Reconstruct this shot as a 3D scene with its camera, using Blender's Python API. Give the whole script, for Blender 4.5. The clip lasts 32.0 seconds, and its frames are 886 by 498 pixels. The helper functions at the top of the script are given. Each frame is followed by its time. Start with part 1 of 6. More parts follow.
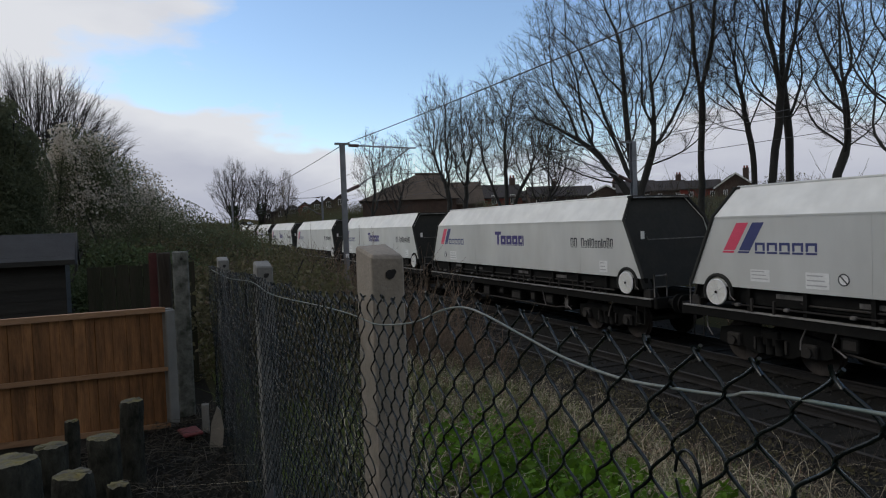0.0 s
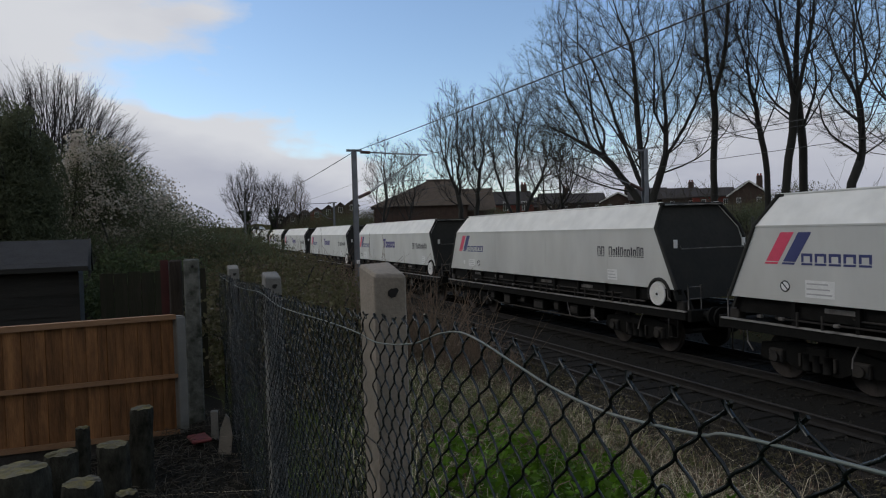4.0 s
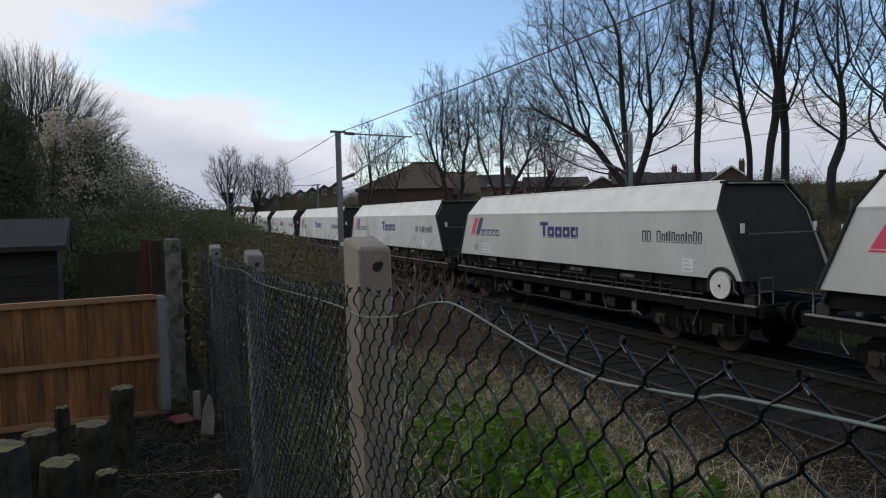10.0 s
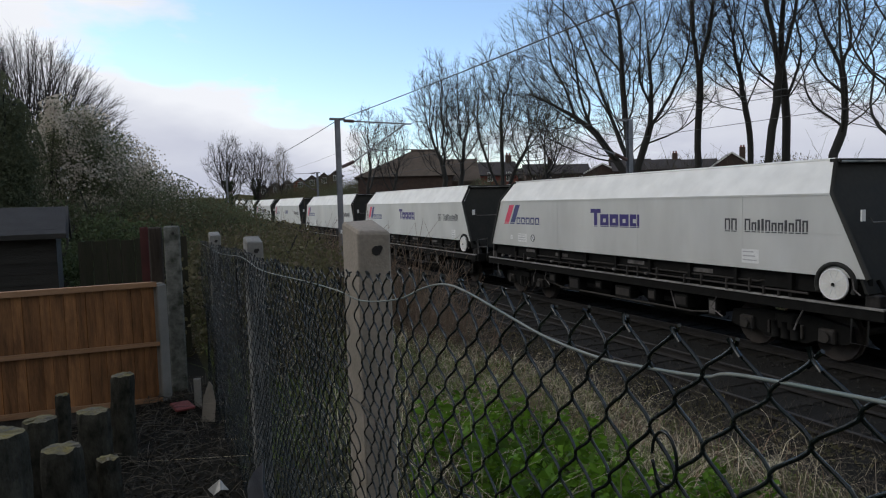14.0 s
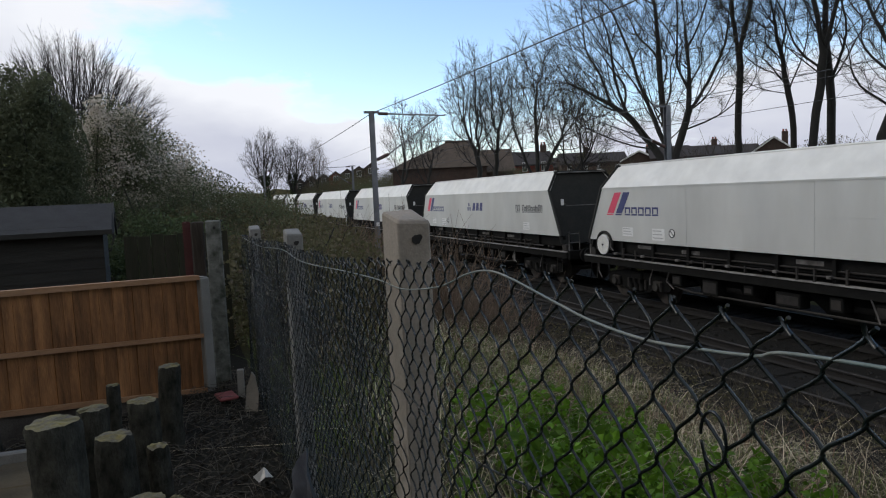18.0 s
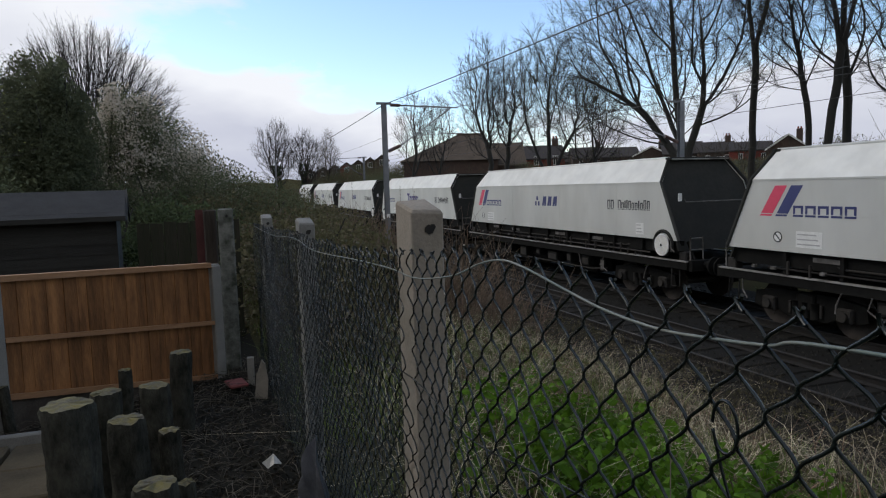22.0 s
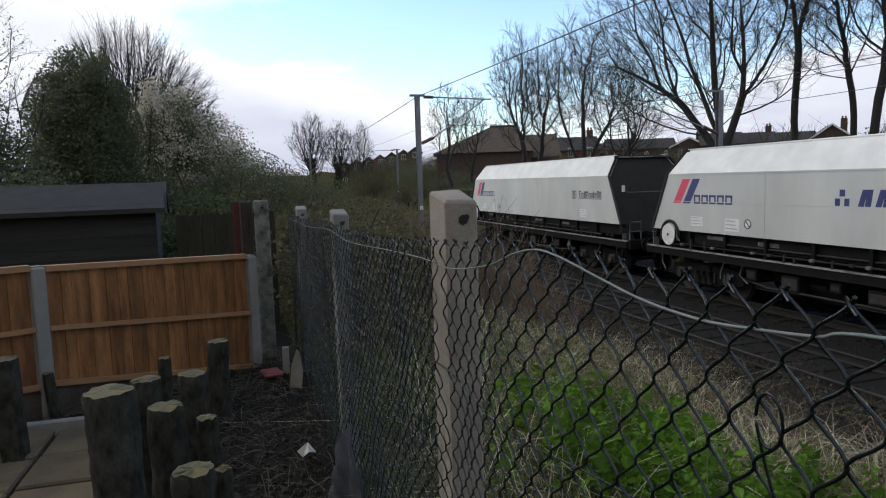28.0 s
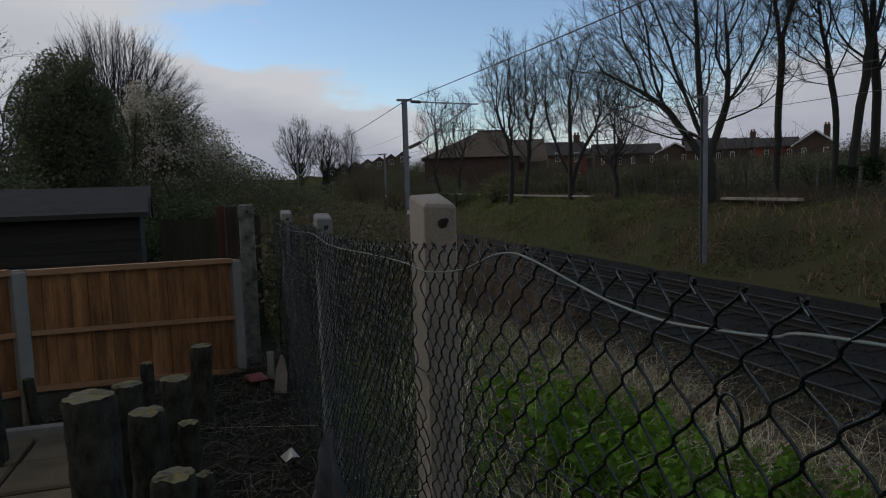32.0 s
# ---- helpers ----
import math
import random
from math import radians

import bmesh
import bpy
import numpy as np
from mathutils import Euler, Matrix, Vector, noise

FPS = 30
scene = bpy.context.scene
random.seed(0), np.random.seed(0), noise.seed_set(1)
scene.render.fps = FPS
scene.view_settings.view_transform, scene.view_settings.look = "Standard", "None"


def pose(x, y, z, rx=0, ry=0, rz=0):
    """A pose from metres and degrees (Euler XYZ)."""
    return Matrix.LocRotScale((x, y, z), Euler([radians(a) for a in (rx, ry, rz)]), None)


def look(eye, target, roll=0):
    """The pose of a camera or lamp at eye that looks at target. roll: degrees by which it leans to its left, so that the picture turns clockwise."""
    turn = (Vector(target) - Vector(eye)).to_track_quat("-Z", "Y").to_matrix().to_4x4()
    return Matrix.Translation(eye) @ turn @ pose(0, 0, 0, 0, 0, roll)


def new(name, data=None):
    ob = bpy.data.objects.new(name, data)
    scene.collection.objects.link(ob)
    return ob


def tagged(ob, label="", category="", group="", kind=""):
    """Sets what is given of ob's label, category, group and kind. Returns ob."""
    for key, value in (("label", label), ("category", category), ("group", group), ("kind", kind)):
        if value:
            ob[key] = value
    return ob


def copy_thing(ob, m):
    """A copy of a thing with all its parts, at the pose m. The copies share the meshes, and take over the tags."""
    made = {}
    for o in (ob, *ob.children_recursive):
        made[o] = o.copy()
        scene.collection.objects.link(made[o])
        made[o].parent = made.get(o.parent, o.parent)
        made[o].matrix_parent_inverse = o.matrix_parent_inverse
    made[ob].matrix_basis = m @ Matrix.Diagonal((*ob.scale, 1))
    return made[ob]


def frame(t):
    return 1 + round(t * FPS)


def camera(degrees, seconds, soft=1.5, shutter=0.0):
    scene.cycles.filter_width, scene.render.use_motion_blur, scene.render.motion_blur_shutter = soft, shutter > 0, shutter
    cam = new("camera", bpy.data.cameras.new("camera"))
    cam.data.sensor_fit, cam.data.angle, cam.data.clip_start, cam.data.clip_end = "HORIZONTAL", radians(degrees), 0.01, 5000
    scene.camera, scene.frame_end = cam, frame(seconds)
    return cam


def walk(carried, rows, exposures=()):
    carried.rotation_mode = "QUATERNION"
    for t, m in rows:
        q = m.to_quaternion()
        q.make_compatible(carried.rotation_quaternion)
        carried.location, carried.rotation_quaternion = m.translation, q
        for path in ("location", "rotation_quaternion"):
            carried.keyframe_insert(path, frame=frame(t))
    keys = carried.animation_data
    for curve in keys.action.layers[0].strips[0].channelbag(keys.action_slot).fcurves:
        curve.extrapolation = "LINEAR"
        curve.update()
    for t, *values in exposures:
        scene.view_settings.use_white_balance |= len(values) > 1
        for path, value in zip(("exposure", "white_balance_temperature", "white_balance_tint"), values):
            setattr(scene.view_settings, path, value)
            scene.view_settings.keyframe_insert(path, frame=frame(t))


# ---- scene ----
cam = camera(66.5, 32.0, 1.15)
PATH = [
    (0, (-0.0317, 0.3289, 3.1397), (-0.0198, 2.3275, 3.0676), -2.05),
    (0.5, (-0.0258, 0.3129, 3.1355), (-0.0322, 2.3107, 3.0366), -1.65),
    (1, (-0.0127, 0.3249, 3.1374), (-0.0166, 2.3209, 3.0065), -1.95),
    (1.5, (-0.0087, 0.3178, 3.1472), (-0.0137, 2.3120, 3.0004), -1.65),
    (2, (-0.0133, 0.2976, 3.1751), (-0.0326, 2.2953, 3.0815), -2.15),
    (2.5, (-0.0071, 0.2836, 3.1829), (-0.0434, 2.2837, 3.1706), -1.95),
    (3, (-0.0042, 0.2886, 3.1800), (-0.0288, 2.2879, 3.1415), -1.65),
    (3.5, (-0.0073, 0.3046, 3.1772), (-0.0271, 2.3040, 3.1245), -1.65),
    (4, (-0.0053, 0.3026, 3.1761), (-0.0261, 2.3010, 3.1225), -1.65),
    (4.5, (-0.0073, 0.3036, 3.1722), (-0.0181, 2.3020, 3.1164), -1.65),
    (6.5, (-0.0094, 0.3137, 3.1632), (0.0155, 2.3123, 3.0880), -1.05),
    (7, (-0.0055, 0.3177, 3.1592), (0.0413, 2.3154, 3.0757), -0.95),
    (7.5, (-0.0144, 0.3137, 3.1643), (-0.0037, 2.3114, 3.0693), -1.05),
    (8, (-0.0175, 0.3357, 3.1595), (0.0089, 2.3316, 3.0412), -0.95),
    (8.5, (-0.0225, 0.3367, 3.1566), (-0.0003, 2.3327, 3.0284), -1.25),
    (9, (-0.0166, 0.3367, 3.1535), (-0.0013, 2.3327, 3.0304), -0.95),
    (9.5, (-0.0096, 0.3357, 3.1504), (0.0129, 2.3327, 3.0382), -1.35),
    (10, (-0.0106, 0.3328, 3.1484), (0.0139, 2.3296, 3.0442), -1.35),
    (10.5, (-0.0187, 0.3418, 3.1446), (-0.0001, 2.3386, 3.0454), -0.75),
    (11, (-0.0217, 0.3398, 3.1456), (0.0117, 2.3357, 3.0332), -0.45),
    (11.5, (-0.0186, 0.3398, 3.1486), (0.0107, 2.3357, 3.0282), -0.85),
    (12, (-0.0136, 0.3457, 3.1495), (-0.0031, 2.3427, 3.0375), -1.55),
    (12.5, (-0.0066, 0.3467, 3.1505), (0.0230, 2.3446, 3.0571), -1.55),
    (13, (0.0004, 0.3377, 3.1493), (0.0312, 2.3365, 3.0660), -1.95),
    (13.5, (-0.0007, 0.3408, 3.1423), (0.0309, 2.3376, 3.0440), -1.45),
    (14, (-0.0098, 0.3499, 3.1365), (0.0133, 2.3450, 2.9963), -1.55),
    (14.5, (-0.0087, 0.3449, 3.1385), (0.0001, 2.3390, 2.9884), -1.35),
    (16.5, (-0.0209, 0.3469, 3.1306), (-0.0507, 2.3420, 2.9961), -1.55),
    (17, (-0.0189, 0.3449, 3.1306), (-0.0429, 2.3390, 2.9890), -1.75),
    (17.5, (-0.0189, 0.3390, 3.1296), (-0.0719, 2.3330, 2.9863), -1.95),
    (18, (-0.0209, 0.3390, 3.1296), (-0.1031, 2.3312, 2.9677), -2.55),
    (18.5, (-0.0249, 0.3400, 3.1276), (-0.0961, 2.3322, 2.9657), -2.05),
    (19, (-0.0289, 0.3340, 3.1286), (-0.0911, 2.3262, 2.9665), -1.65),
    (19.5, (-0.0249, 0.3400, 3.1286), (-0.0872, 2.3323, 2.9635), -2.15),
    (20, (-0.0219, 0.3400, 3.1266), (-0.0622, 2.3323, 2.9612), -1.95),
    (20.5, (-0.0260, 0.3320, 3.1256), (-0.0923, 2.3243, 2.9565), -2.35),
    (21, (-0.0310, 0.3290, 3.1236), (-0.1343, 2.3183, 2.9481), -2.15),
    (21.5, (-0.0310, 0.3280, 3.1226), (-0.1413, 2.3173, 2.9491), -1.95),
    (22, (-0.0290, 0.3290, 3.1236), (-0.1405, 2.3184, 2.9411), -1.65),
    (22.5, (-0.0270, 0.3280, 3.1216), (-0.1593, 2.3163, 2.9504), -1.55),
    (23, (-0.0290, 0.3320, 3.1236), (-0.1700, 2.3212, 2.9715), -1.55),
    (23.5, (-0.0350, 0.3250, 3.1227), (-0.1821, 2.3132, 2.9676), -1.35),
    (24, (-0.0370, 0.3260, 3.1227), (-0.1791, 2.3142, 2.9676), -1.15),
    (24.5, (-0.0350, 0.3210, 3.1217), (-0.1832, 2.3093, 2.9616), -1.15),
    (25, (-0.0310, 0.3240, 3.1196), (-0.1933, 2.3093, 2.9508), -1.25),
    (25.5, (-0.0300, 0.3230, 3.1185), (-0.2015, 2.3074, 2.9418), -1.05),
    (27.5, (-0.0300, 0.3440, 3.1178), (-0.2361, 2.3208, 2.8934), -2.05),
    (28, (-0.0320, 0.3370, 3.1177), (-0.2408, 2.3156, 2.9154), -1.75),
    (28.5, (-0.0281, 0.3410, 3.1146), (-0.2349, 2.3196, 2.9104), -1.45),
    (29, (-0.0260, 0.3410, 3.1156), (-0.2409, 2.3186, 2.9074), -1.75),
    (29.5, (-0.0290, 0.3360, 3.1166), (-0.2566, 2.3135, 2.9276), -1.35),
    (30, (-0.0320, 0.3290, 3.1177), (-0.2535, 2.3095, 2.9405), -1.45),
    (30.5, (-0.0290, 0.3220, 3.1205), (-0.2343, 2.3043, 2.9512), -1.85),
    (31, (-0.0220, 0.3180, 3.1194), (-0.2283, 2.3003, 2.9492), -2.25),
    (31.5, (-0.0100, 0.3330, 3.1164), (-0.2006, 2.3145, 2.9278), -2.35),
    (32, (-0.0090, 0.3320, 3.1154), (-0.1816, 2.3146, 2.9256), -1.65),
]
EXPOSURES = [(0.0, -0.40), (1.0, -0.30), (2.0, -0.35), (3.0, -0.52), (4.0, -0.55), (7.0, -0.30), (12.0, -0.22), (13.0, -0.38), (14.0, -0.12), (17.0, -0.08), (19.0, -0.07), (23.0, -0.10), (28.0, 0.17), (31.0, 0.20), (31.5, -0.2), (32.0, -0.80)]
walk(cam, [(t, look(e, g, r)) for t, e, g, r in PATH], EXPOSURES)

# ---- plan: the railway runs 23 degrees left of straight ahead; z = 0 is the rail top ----
TURN = radians(22.99)
N2 = Vector((math.cos(TURN), math.sin(TURN), 0))
U2 = Vector((-math.sin(TURN), math.cos(TURN), 0))
FAR_TRACK, NEAR_TRACK, GAUGE = 12.52, 9.12, 1.435
PITCH, WAGONS = 15.1, range(-1, 17)


def bend(u):
    """How far the line has swung to the right, and risen, at u metres along."""
    k = max(0.0, u - 40.0)
    q = min(k, 160.0)
    return 4.9e-4 * q * (2 * k - q), 0.9e-4 * q * q


def rail(d, u, z=0.0):
    b, h = bend(u)
    return N2 * (d + b) + U2 * u + Vector((0, 0, z + h))


def at(d, u, z=0.0):
    return N2 * d + U2 * u + Vector((0, 0, z))


def train_at(t):
    """Metres along the line of the first wagon's emblem at t seconds."""
    drift = float(np.interp(t, [0, 2, 4, 7, 8, 11, 14, 17, 20, 23, 25, 28, 30, 32], [0.0, -0.06, 0.13, -0.12, -0.05, 0.07, 0.09, -0.02, -0.10, -0.04, 0.17, -0.07, 0.03, 0.03]))
    return (((-3.24946792e-06 * t - 5.00207606e-04) * t - 9.54567228e-03) * t - 7.73295146) * t + 25.5582182 + drift


# ---- light ----
def make_world():
    w = bpy.data.worlds.new("sky")
    scene.world = w
    w.use_nodes = True
    nt = w.node_tree
    nt.nodes.clear()
    L = nt.links.new

    def nd(kind, **kw):
        n = nt.nodes.new(kind)
        for k, v in kw.items():
            if k == "operation":
                n.operation = v
            elif k == "inputs":
                for i, val in v.items():
                    n.inputs[i].default_value = val
        return n

    def m(op, a, b=None, c=None, clamp=False):
        n = nt.nodes.new("ShaderNodeMath")
        n.operation = op
        n.use_clamp = clamp
        for i, v in enumerate((a, b, c)):
            if v is None:
                continue
            if isinstance(v, (int, float)):
                n.inputs[i].default_value = v
            else:
                L(v, n.inputs[i])
        return n.outputs[0]

    tc = nt.nodes.new("ShaderNodeTexCoord")
    sep = nt.nodes.new("ShaderNodeSeparateXYZ")
    L(tc.outputs["Generated"], sep.inputs[0])
    X, Y, Z = sep.outputs
    az = m("ARCTAN2", X, Y)
    el = m("ARCSINE", Z)
    sky = nt.nodes.new("ShaderNodeTexSky")
    sky.sky_type = "NISHITA"
    sky.sun_disc = False
    sky.sun_elevation, sky.sun_rotation = SUN_EL, SUN_AZ
    sky.air_density, sky.dust_density, sky.ozone_density = 1.0, 0.25, 2.0
    gain = nt.nodes.new("ShaderNodeVectorMath")
    gain.operation = "SCALE"
    L(sky.outputs[0], gain.inputs[0])
    gain.inputs[3].default_value = SKY_GAIN
    # cloud sheets: soft noise in azimuth and elevation, drawn out sideways
    comb = nt.nodes.new("ShaderNodeCombineXYZ")
    L(m("MULTIPLY", az, 2.2), comb.inputs[0])
    L(m("MULTIPLY", el, 5.5), comb.inputs[1])
    n1 = nt.nodes.new("ShaderNodeTexNoise")
    n1.inputs["Scale"].default_value, n1.inputs["Detail"].default_value, n1.inputs["Roughness"].default_value = 2.2, 7, 0.52
    L(comb.outputs[0], n1.inputs["Vector"])
    nz = m("SUBTRACT", n1.outputs["Fac"], 0.5)

    def bank(a0, e0, ra, re, soft, ragged):
        da = m("DIVIDE", m("SUBTRACT", az, a0), ra)
        de = m("DIVIDE", m("SUBTRACT", el, e0), re)
        r = m("SQRT", m("ADD", m("MULTIPLY", da, da), m("MULTIPLY", de, de)))
        v = m("ADD", m("SUBTRACT", 1.0, r), m("MULTIPLY", nz, ragged))
        return m("DIVIDE", v, soft, clamp=True), v

    cover, deep = bank(*CLOUDS[0])
    for c in CLOUDS[1:]:
        k, v = bank(*c)
        cover, deep = m("MAXIMUM", cover, k), m("MAXIMUM", deep, v)
    wide = m("MULTIPLY", m("SUBTRACT", m("ADD", n1.outputs["Fac"], m("MULTIPLY", m("SUBTRACT", m("ABSOLUTE", az), 1.0), 0.35)), 0.62), 3.0, clamp=True)
    cover = m("MAXIMUM", cover, wide)
    n2 = nt.nodes.new("ShaderNodeTexNoise")
    n2.inputs["Scale"].default_value, n2.inputs["Detail"].default_value = 1.6, 5
    L(comb.outputs[0], n2.inputs["Vector"])
    tone = nt.nodes.new("ShaderNodeMixRGB")
    lowness = m("SUBTRACT", 1.0, m("DIVIDE", el, 0.15), clamp=True)
    heavy = m("MULTIPLY", m("MULTIPLY", m("SUBTRACT", deep, 0.10), 2.2, clamp=True), m("MULTIPLY", m("SUBTRACT", 0.34, el), 4.0, clamp=True))
    L(m("ADD", m("ADD", m("MULTIPLY", lowness, 0.25), m("MULTIPLY", heavy, 0.52)), m("MULTIPLY", m("SUBTRACT", n2.outputs["Fac"], 0.50), 1.3), clamp=True), tone.inputs[0])
    tone.inputs[1].default_value = (1.06, 1.085, 1.15, 1)
    tone.inputs[2].default_value = (0.58, 0.61, 0.76, 1)
    # clouds dimmed towards the unseen side behind, to shape the light on the ground
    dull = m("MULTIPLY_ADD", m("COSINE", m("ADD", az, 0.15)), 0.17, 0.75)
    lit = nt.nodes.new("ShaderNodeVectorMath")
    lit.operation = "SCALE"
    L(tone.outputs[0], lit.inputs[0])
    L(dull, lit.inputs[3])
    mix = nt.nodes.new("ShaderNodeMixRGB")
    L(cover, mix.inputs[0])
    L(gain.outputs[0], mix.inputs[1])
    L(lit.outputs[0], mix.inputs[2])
    bg = nt.nodes.new("ShaderNodeBackground")
    L(mix.outputs[0], bg.inputs[0])
    bg.inputs[1].default_value = WORLD_GAIN
    out = nt.nodes.new("ShaderNodeOutputWorld")
    L(bg.outputs[0], out.inputs[0])


SUN_EL, SUN_AZ = radians(38), radians(-75)
SKY_GAIN, WORLD_GAIN = 0.225, 1.0
# azimuth, elevation, half width, half height, softness, raggedness
CLOUDS = [(-0.88, 0.53, 0.62, 0.52, 0.14, 0.75), (-0.52, 0.06, 0.46, 0.135, 0.12, 1.1), (-0.15, 0.46, 0.75, 0.10, 0.6, 1.2), (0.52, 0.06, 0.52, 0.11, 0.45, 2.0), (-0.1, 0.0, 0.5, 0.07, 0.5, 1.2)]
make_world()
sun_data = bpy.data.lights.new("sun", "SUN")
sun_data.energy, sun_data.angle, sun_data.color = 0.95, radians(30), (1.0, 0.91, 0.77)
sun = new("sun", sun_data)
sun.matrix_world = look((math.sin(SUN_AZ) * 50 * math.cos(SUN_EL), math.cos(SUN_AZ) * 50 * math.cos(SUN_EL), 50 * math.sin(SUN_EL)), (0, 0, 0))


# ---- materials ----
def material(name, colour, rough=0.8, metal=0.0, other=None, scale=8.0, amount=0.6, bump=0.2, fine=60.0, island=0.0, each=0.0, streak=None, spec=0.5):
    """A surface with two scales of variation: patches towards the colour `other`, and fine grain in colour and relief."""
    mt = bpy.data.materials.new(name)
    mt.use_nodes = True
    nt = mt.node_tree
    b = nt.nodes["Principled BSDF"]
    L = nt.links.new
    tc = nt.nodes.new("ShaderNodeTexCoord")
    vec = tc.outputs["Object"]
    if streak:
        mp = nt.nodes.new("ShaderNodeMapping")
        mp.inputs["Scale"].default_value = streak
        L(vec, mp.inputs[0])
        vec = mp.outputs[0]
    big = nt.nodes.new("ShaderNodeTexNoise")
    big.inputs["Scale"].default_value, big.inputs["Detail"].default_value, big.inputs["Roughness"].default_value = scale, 6, 0.6
    L(vec, big.inputs["Vector"])
    small = nt.nodes.new("ShaderNodeTexNoise")
    small.inputs["Scale"].default_value, small.inputs["Detail"].default_value = fine, 4
    L(vec, small.inputs["Vector"])
    ramp = nt.nodes.new("ShaderNodeValToRGB")
    ramp.color_ramp.elements[0].position, ramp.color_ramp.elements[1].position = 0.35, 0.68
    L(big.outputs["Fac"], ramp.inputs[0])
    fac = nt.nodes.new("ShaderNodeMath")
    fac.operation = "MULTIPLY"
    fac.inputs[1].default_value = amount
    L(ramp.outputs[0], fac.inputs[0])
    mix = nt.nodes.new("ShaderNodeMixRGB")
    o = other or tuple(c * 0.55 for c in colour)
    mix.inputs[1].default_value, mix.inputs[2].default_value = (*colour, 1), (*o, 1)
    L(fac.outputs[0], mix.inputs[0])
    hsv = nt.nodes.new("ShaderNodeHueSaturation")
    L(mix.outputs[0], hsv.inputs["Color"])
    val = nt.nodes.new("ShaderNodeMath")
    val.operation = "MULTIPLY_ADD"
    val.inputs[1].default_value, val.inputs[2].default_value = 0.5, 0.75
    L(small.outputs["Fac"], val.inputs[0])
    last = val.outputs[0]
    if island or each:
        rnd = nt.nodes.new("ShaderNodeNewGeometry").outputs["Random Per Island"] if island else nt.nodes.new("ShaderNodeObjectInfo").outputs["Random"]
        k = nt.nodes.new("ShaderNodeMath")
        k.operation = "MULTIPLY_ADD"
        k.inputs[1].default_value, k.inputs[2].default_value = island or each, 1.0 - (island or each) / 2
        L(rnd, k.inputs[0])
        mul = nt.nodes.new("ShaderNodeMath")
        mul.operation = "MULTIPLY"
        L(last, mul.inputs[0])
        L(k.outputs[0], mul.inputs[1])
        last = mul.outputs[0]
    L(last, hsv.inputs["Value"])
    L(hsv.outputs[0], b.inputs["Base Color"])
    rr = nt.nodes.new("ShaderNodeMapRange")
    rr.inputs["To Min"].default_value, rr.inputs["To Max"].default_value = max(0.02, rough - 0.12), min(1.0, rough + 0.12)
    L(big.outputs["Fac"], rr.inputs["Value"])
    L(rr.outputs[0], b.inputs["Roughness"])
    b.inputs["Metallic"].default_value = metal
    b.inputs["Specular IOR Level"].default_value = spec
    if bump:
        bp = nt.nodes.new("ShaderNodeBump")
        bp.inputs["Strength"].default_value, bp.inputs["Distance"].default_value = bump, 0.01
        L(small.outputs["Fac"], bp.inputs["Height"])
        L(bp.outputs[0], b.inputs["Normal"])
    return mt


def leafy(name, colour, other, spread=0.5, sheer=0.25):
    mt = material(name, colour, 0.6, other=other, scale=1.2, amount=0.8, bump=0.0, fine=30, island=spread, spec=0.12)
    if sheer:
        nt = mt.node_tree
        b = nt.nodes["Principled BSDF"]
        tr = nt.nodes.new("ShaderNodeBsdfTranslucent")
        tr.inputs[0].default_value = (*[min(1, c * 1.6) for c in colour], 1)
        mx = nt.nodes.new("ShaderNodeMixShader")
        mx.inputs[0].default_value = sheer
        nt.links.new(b.outputs[0], mx.inputs[1])
        nt.links.new(tr.outputs[0], mx.inputs[2])
        nt.links.new(mx.outputs[0], nt.nodes["Material Output"].inputs[0])
    return mt


M = {}
M["soil"] = material("soil", (0.0135, 0.0125, 0.0095), 0.95, other=(0.026, 0.024, 0.018), scale=3, bump=0.9, fine=40, spec=0.08)
M["grass_ground"] = material("grass_ground", (0.044, 0.049, 0.022), 0.95, other=(0.056, 0.046, 0.029), scale=0.5, amount=0.85, bump=0.8, fine=18, spec=0.04)
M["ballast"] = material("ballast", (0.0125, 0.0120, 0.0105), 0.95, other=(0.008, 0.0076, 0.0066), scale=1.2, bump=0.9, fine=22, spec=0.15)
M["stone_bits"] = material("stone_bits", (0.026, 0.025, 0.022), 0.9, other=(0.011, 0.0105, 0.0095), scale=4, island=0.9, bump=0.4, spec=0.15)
M["rail_top"] = material("rail_top", (0.085, 0.08, 0.075), 0.62, 1.0, scale=2, bump=0.02)
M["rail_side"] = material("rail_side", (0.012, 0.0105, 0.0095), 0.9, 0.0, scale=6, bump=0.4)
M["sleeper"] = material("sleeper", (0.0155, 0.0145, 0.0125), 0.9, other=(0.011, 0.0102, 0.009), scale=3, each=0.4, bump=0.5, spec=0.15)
M["concrete"] = material("concrete", (0.31, 0.265, 0.215), 0.92, other=(0.17, 0.157, 0.125), scale=5, amount=0.75, bump=0.25, fine=90, spec=0.25)
M["concrete_new"] = material("concrete_new", (0.25, 0.24, 0.215), 0.9, other=(0.15, 0.145, 0.128), scale=4, amount=0.6, bump=0.5, fine=120, spec=0.25)
M["concrete_old"] = material("concrete_old", (0.135, 0.136, 0.120), 0.95, other=(0.050, 0.056, 0.042), scale=6, amount=0.85, bump=0.8, fine=90, spec=0.2)
# greyer, darker concrete for the fence posts farther along
M["concrete_grey"] = material("concrete_grey", (0.225, 0.218, 0.20), 0.93, other=(0.11, 0.112, 0.102), scale=5, amount=0.85, bump=0.35, fine=90, spec=0.2)
M["concrete_mottled"] = material("concrete_mottled", (0.19, 0.19, 0.17), 0.95, other=(0.045, 0.052, 0.038), scale=11, amount=1.0, bump=0.8, fine=90, spec=0.2)
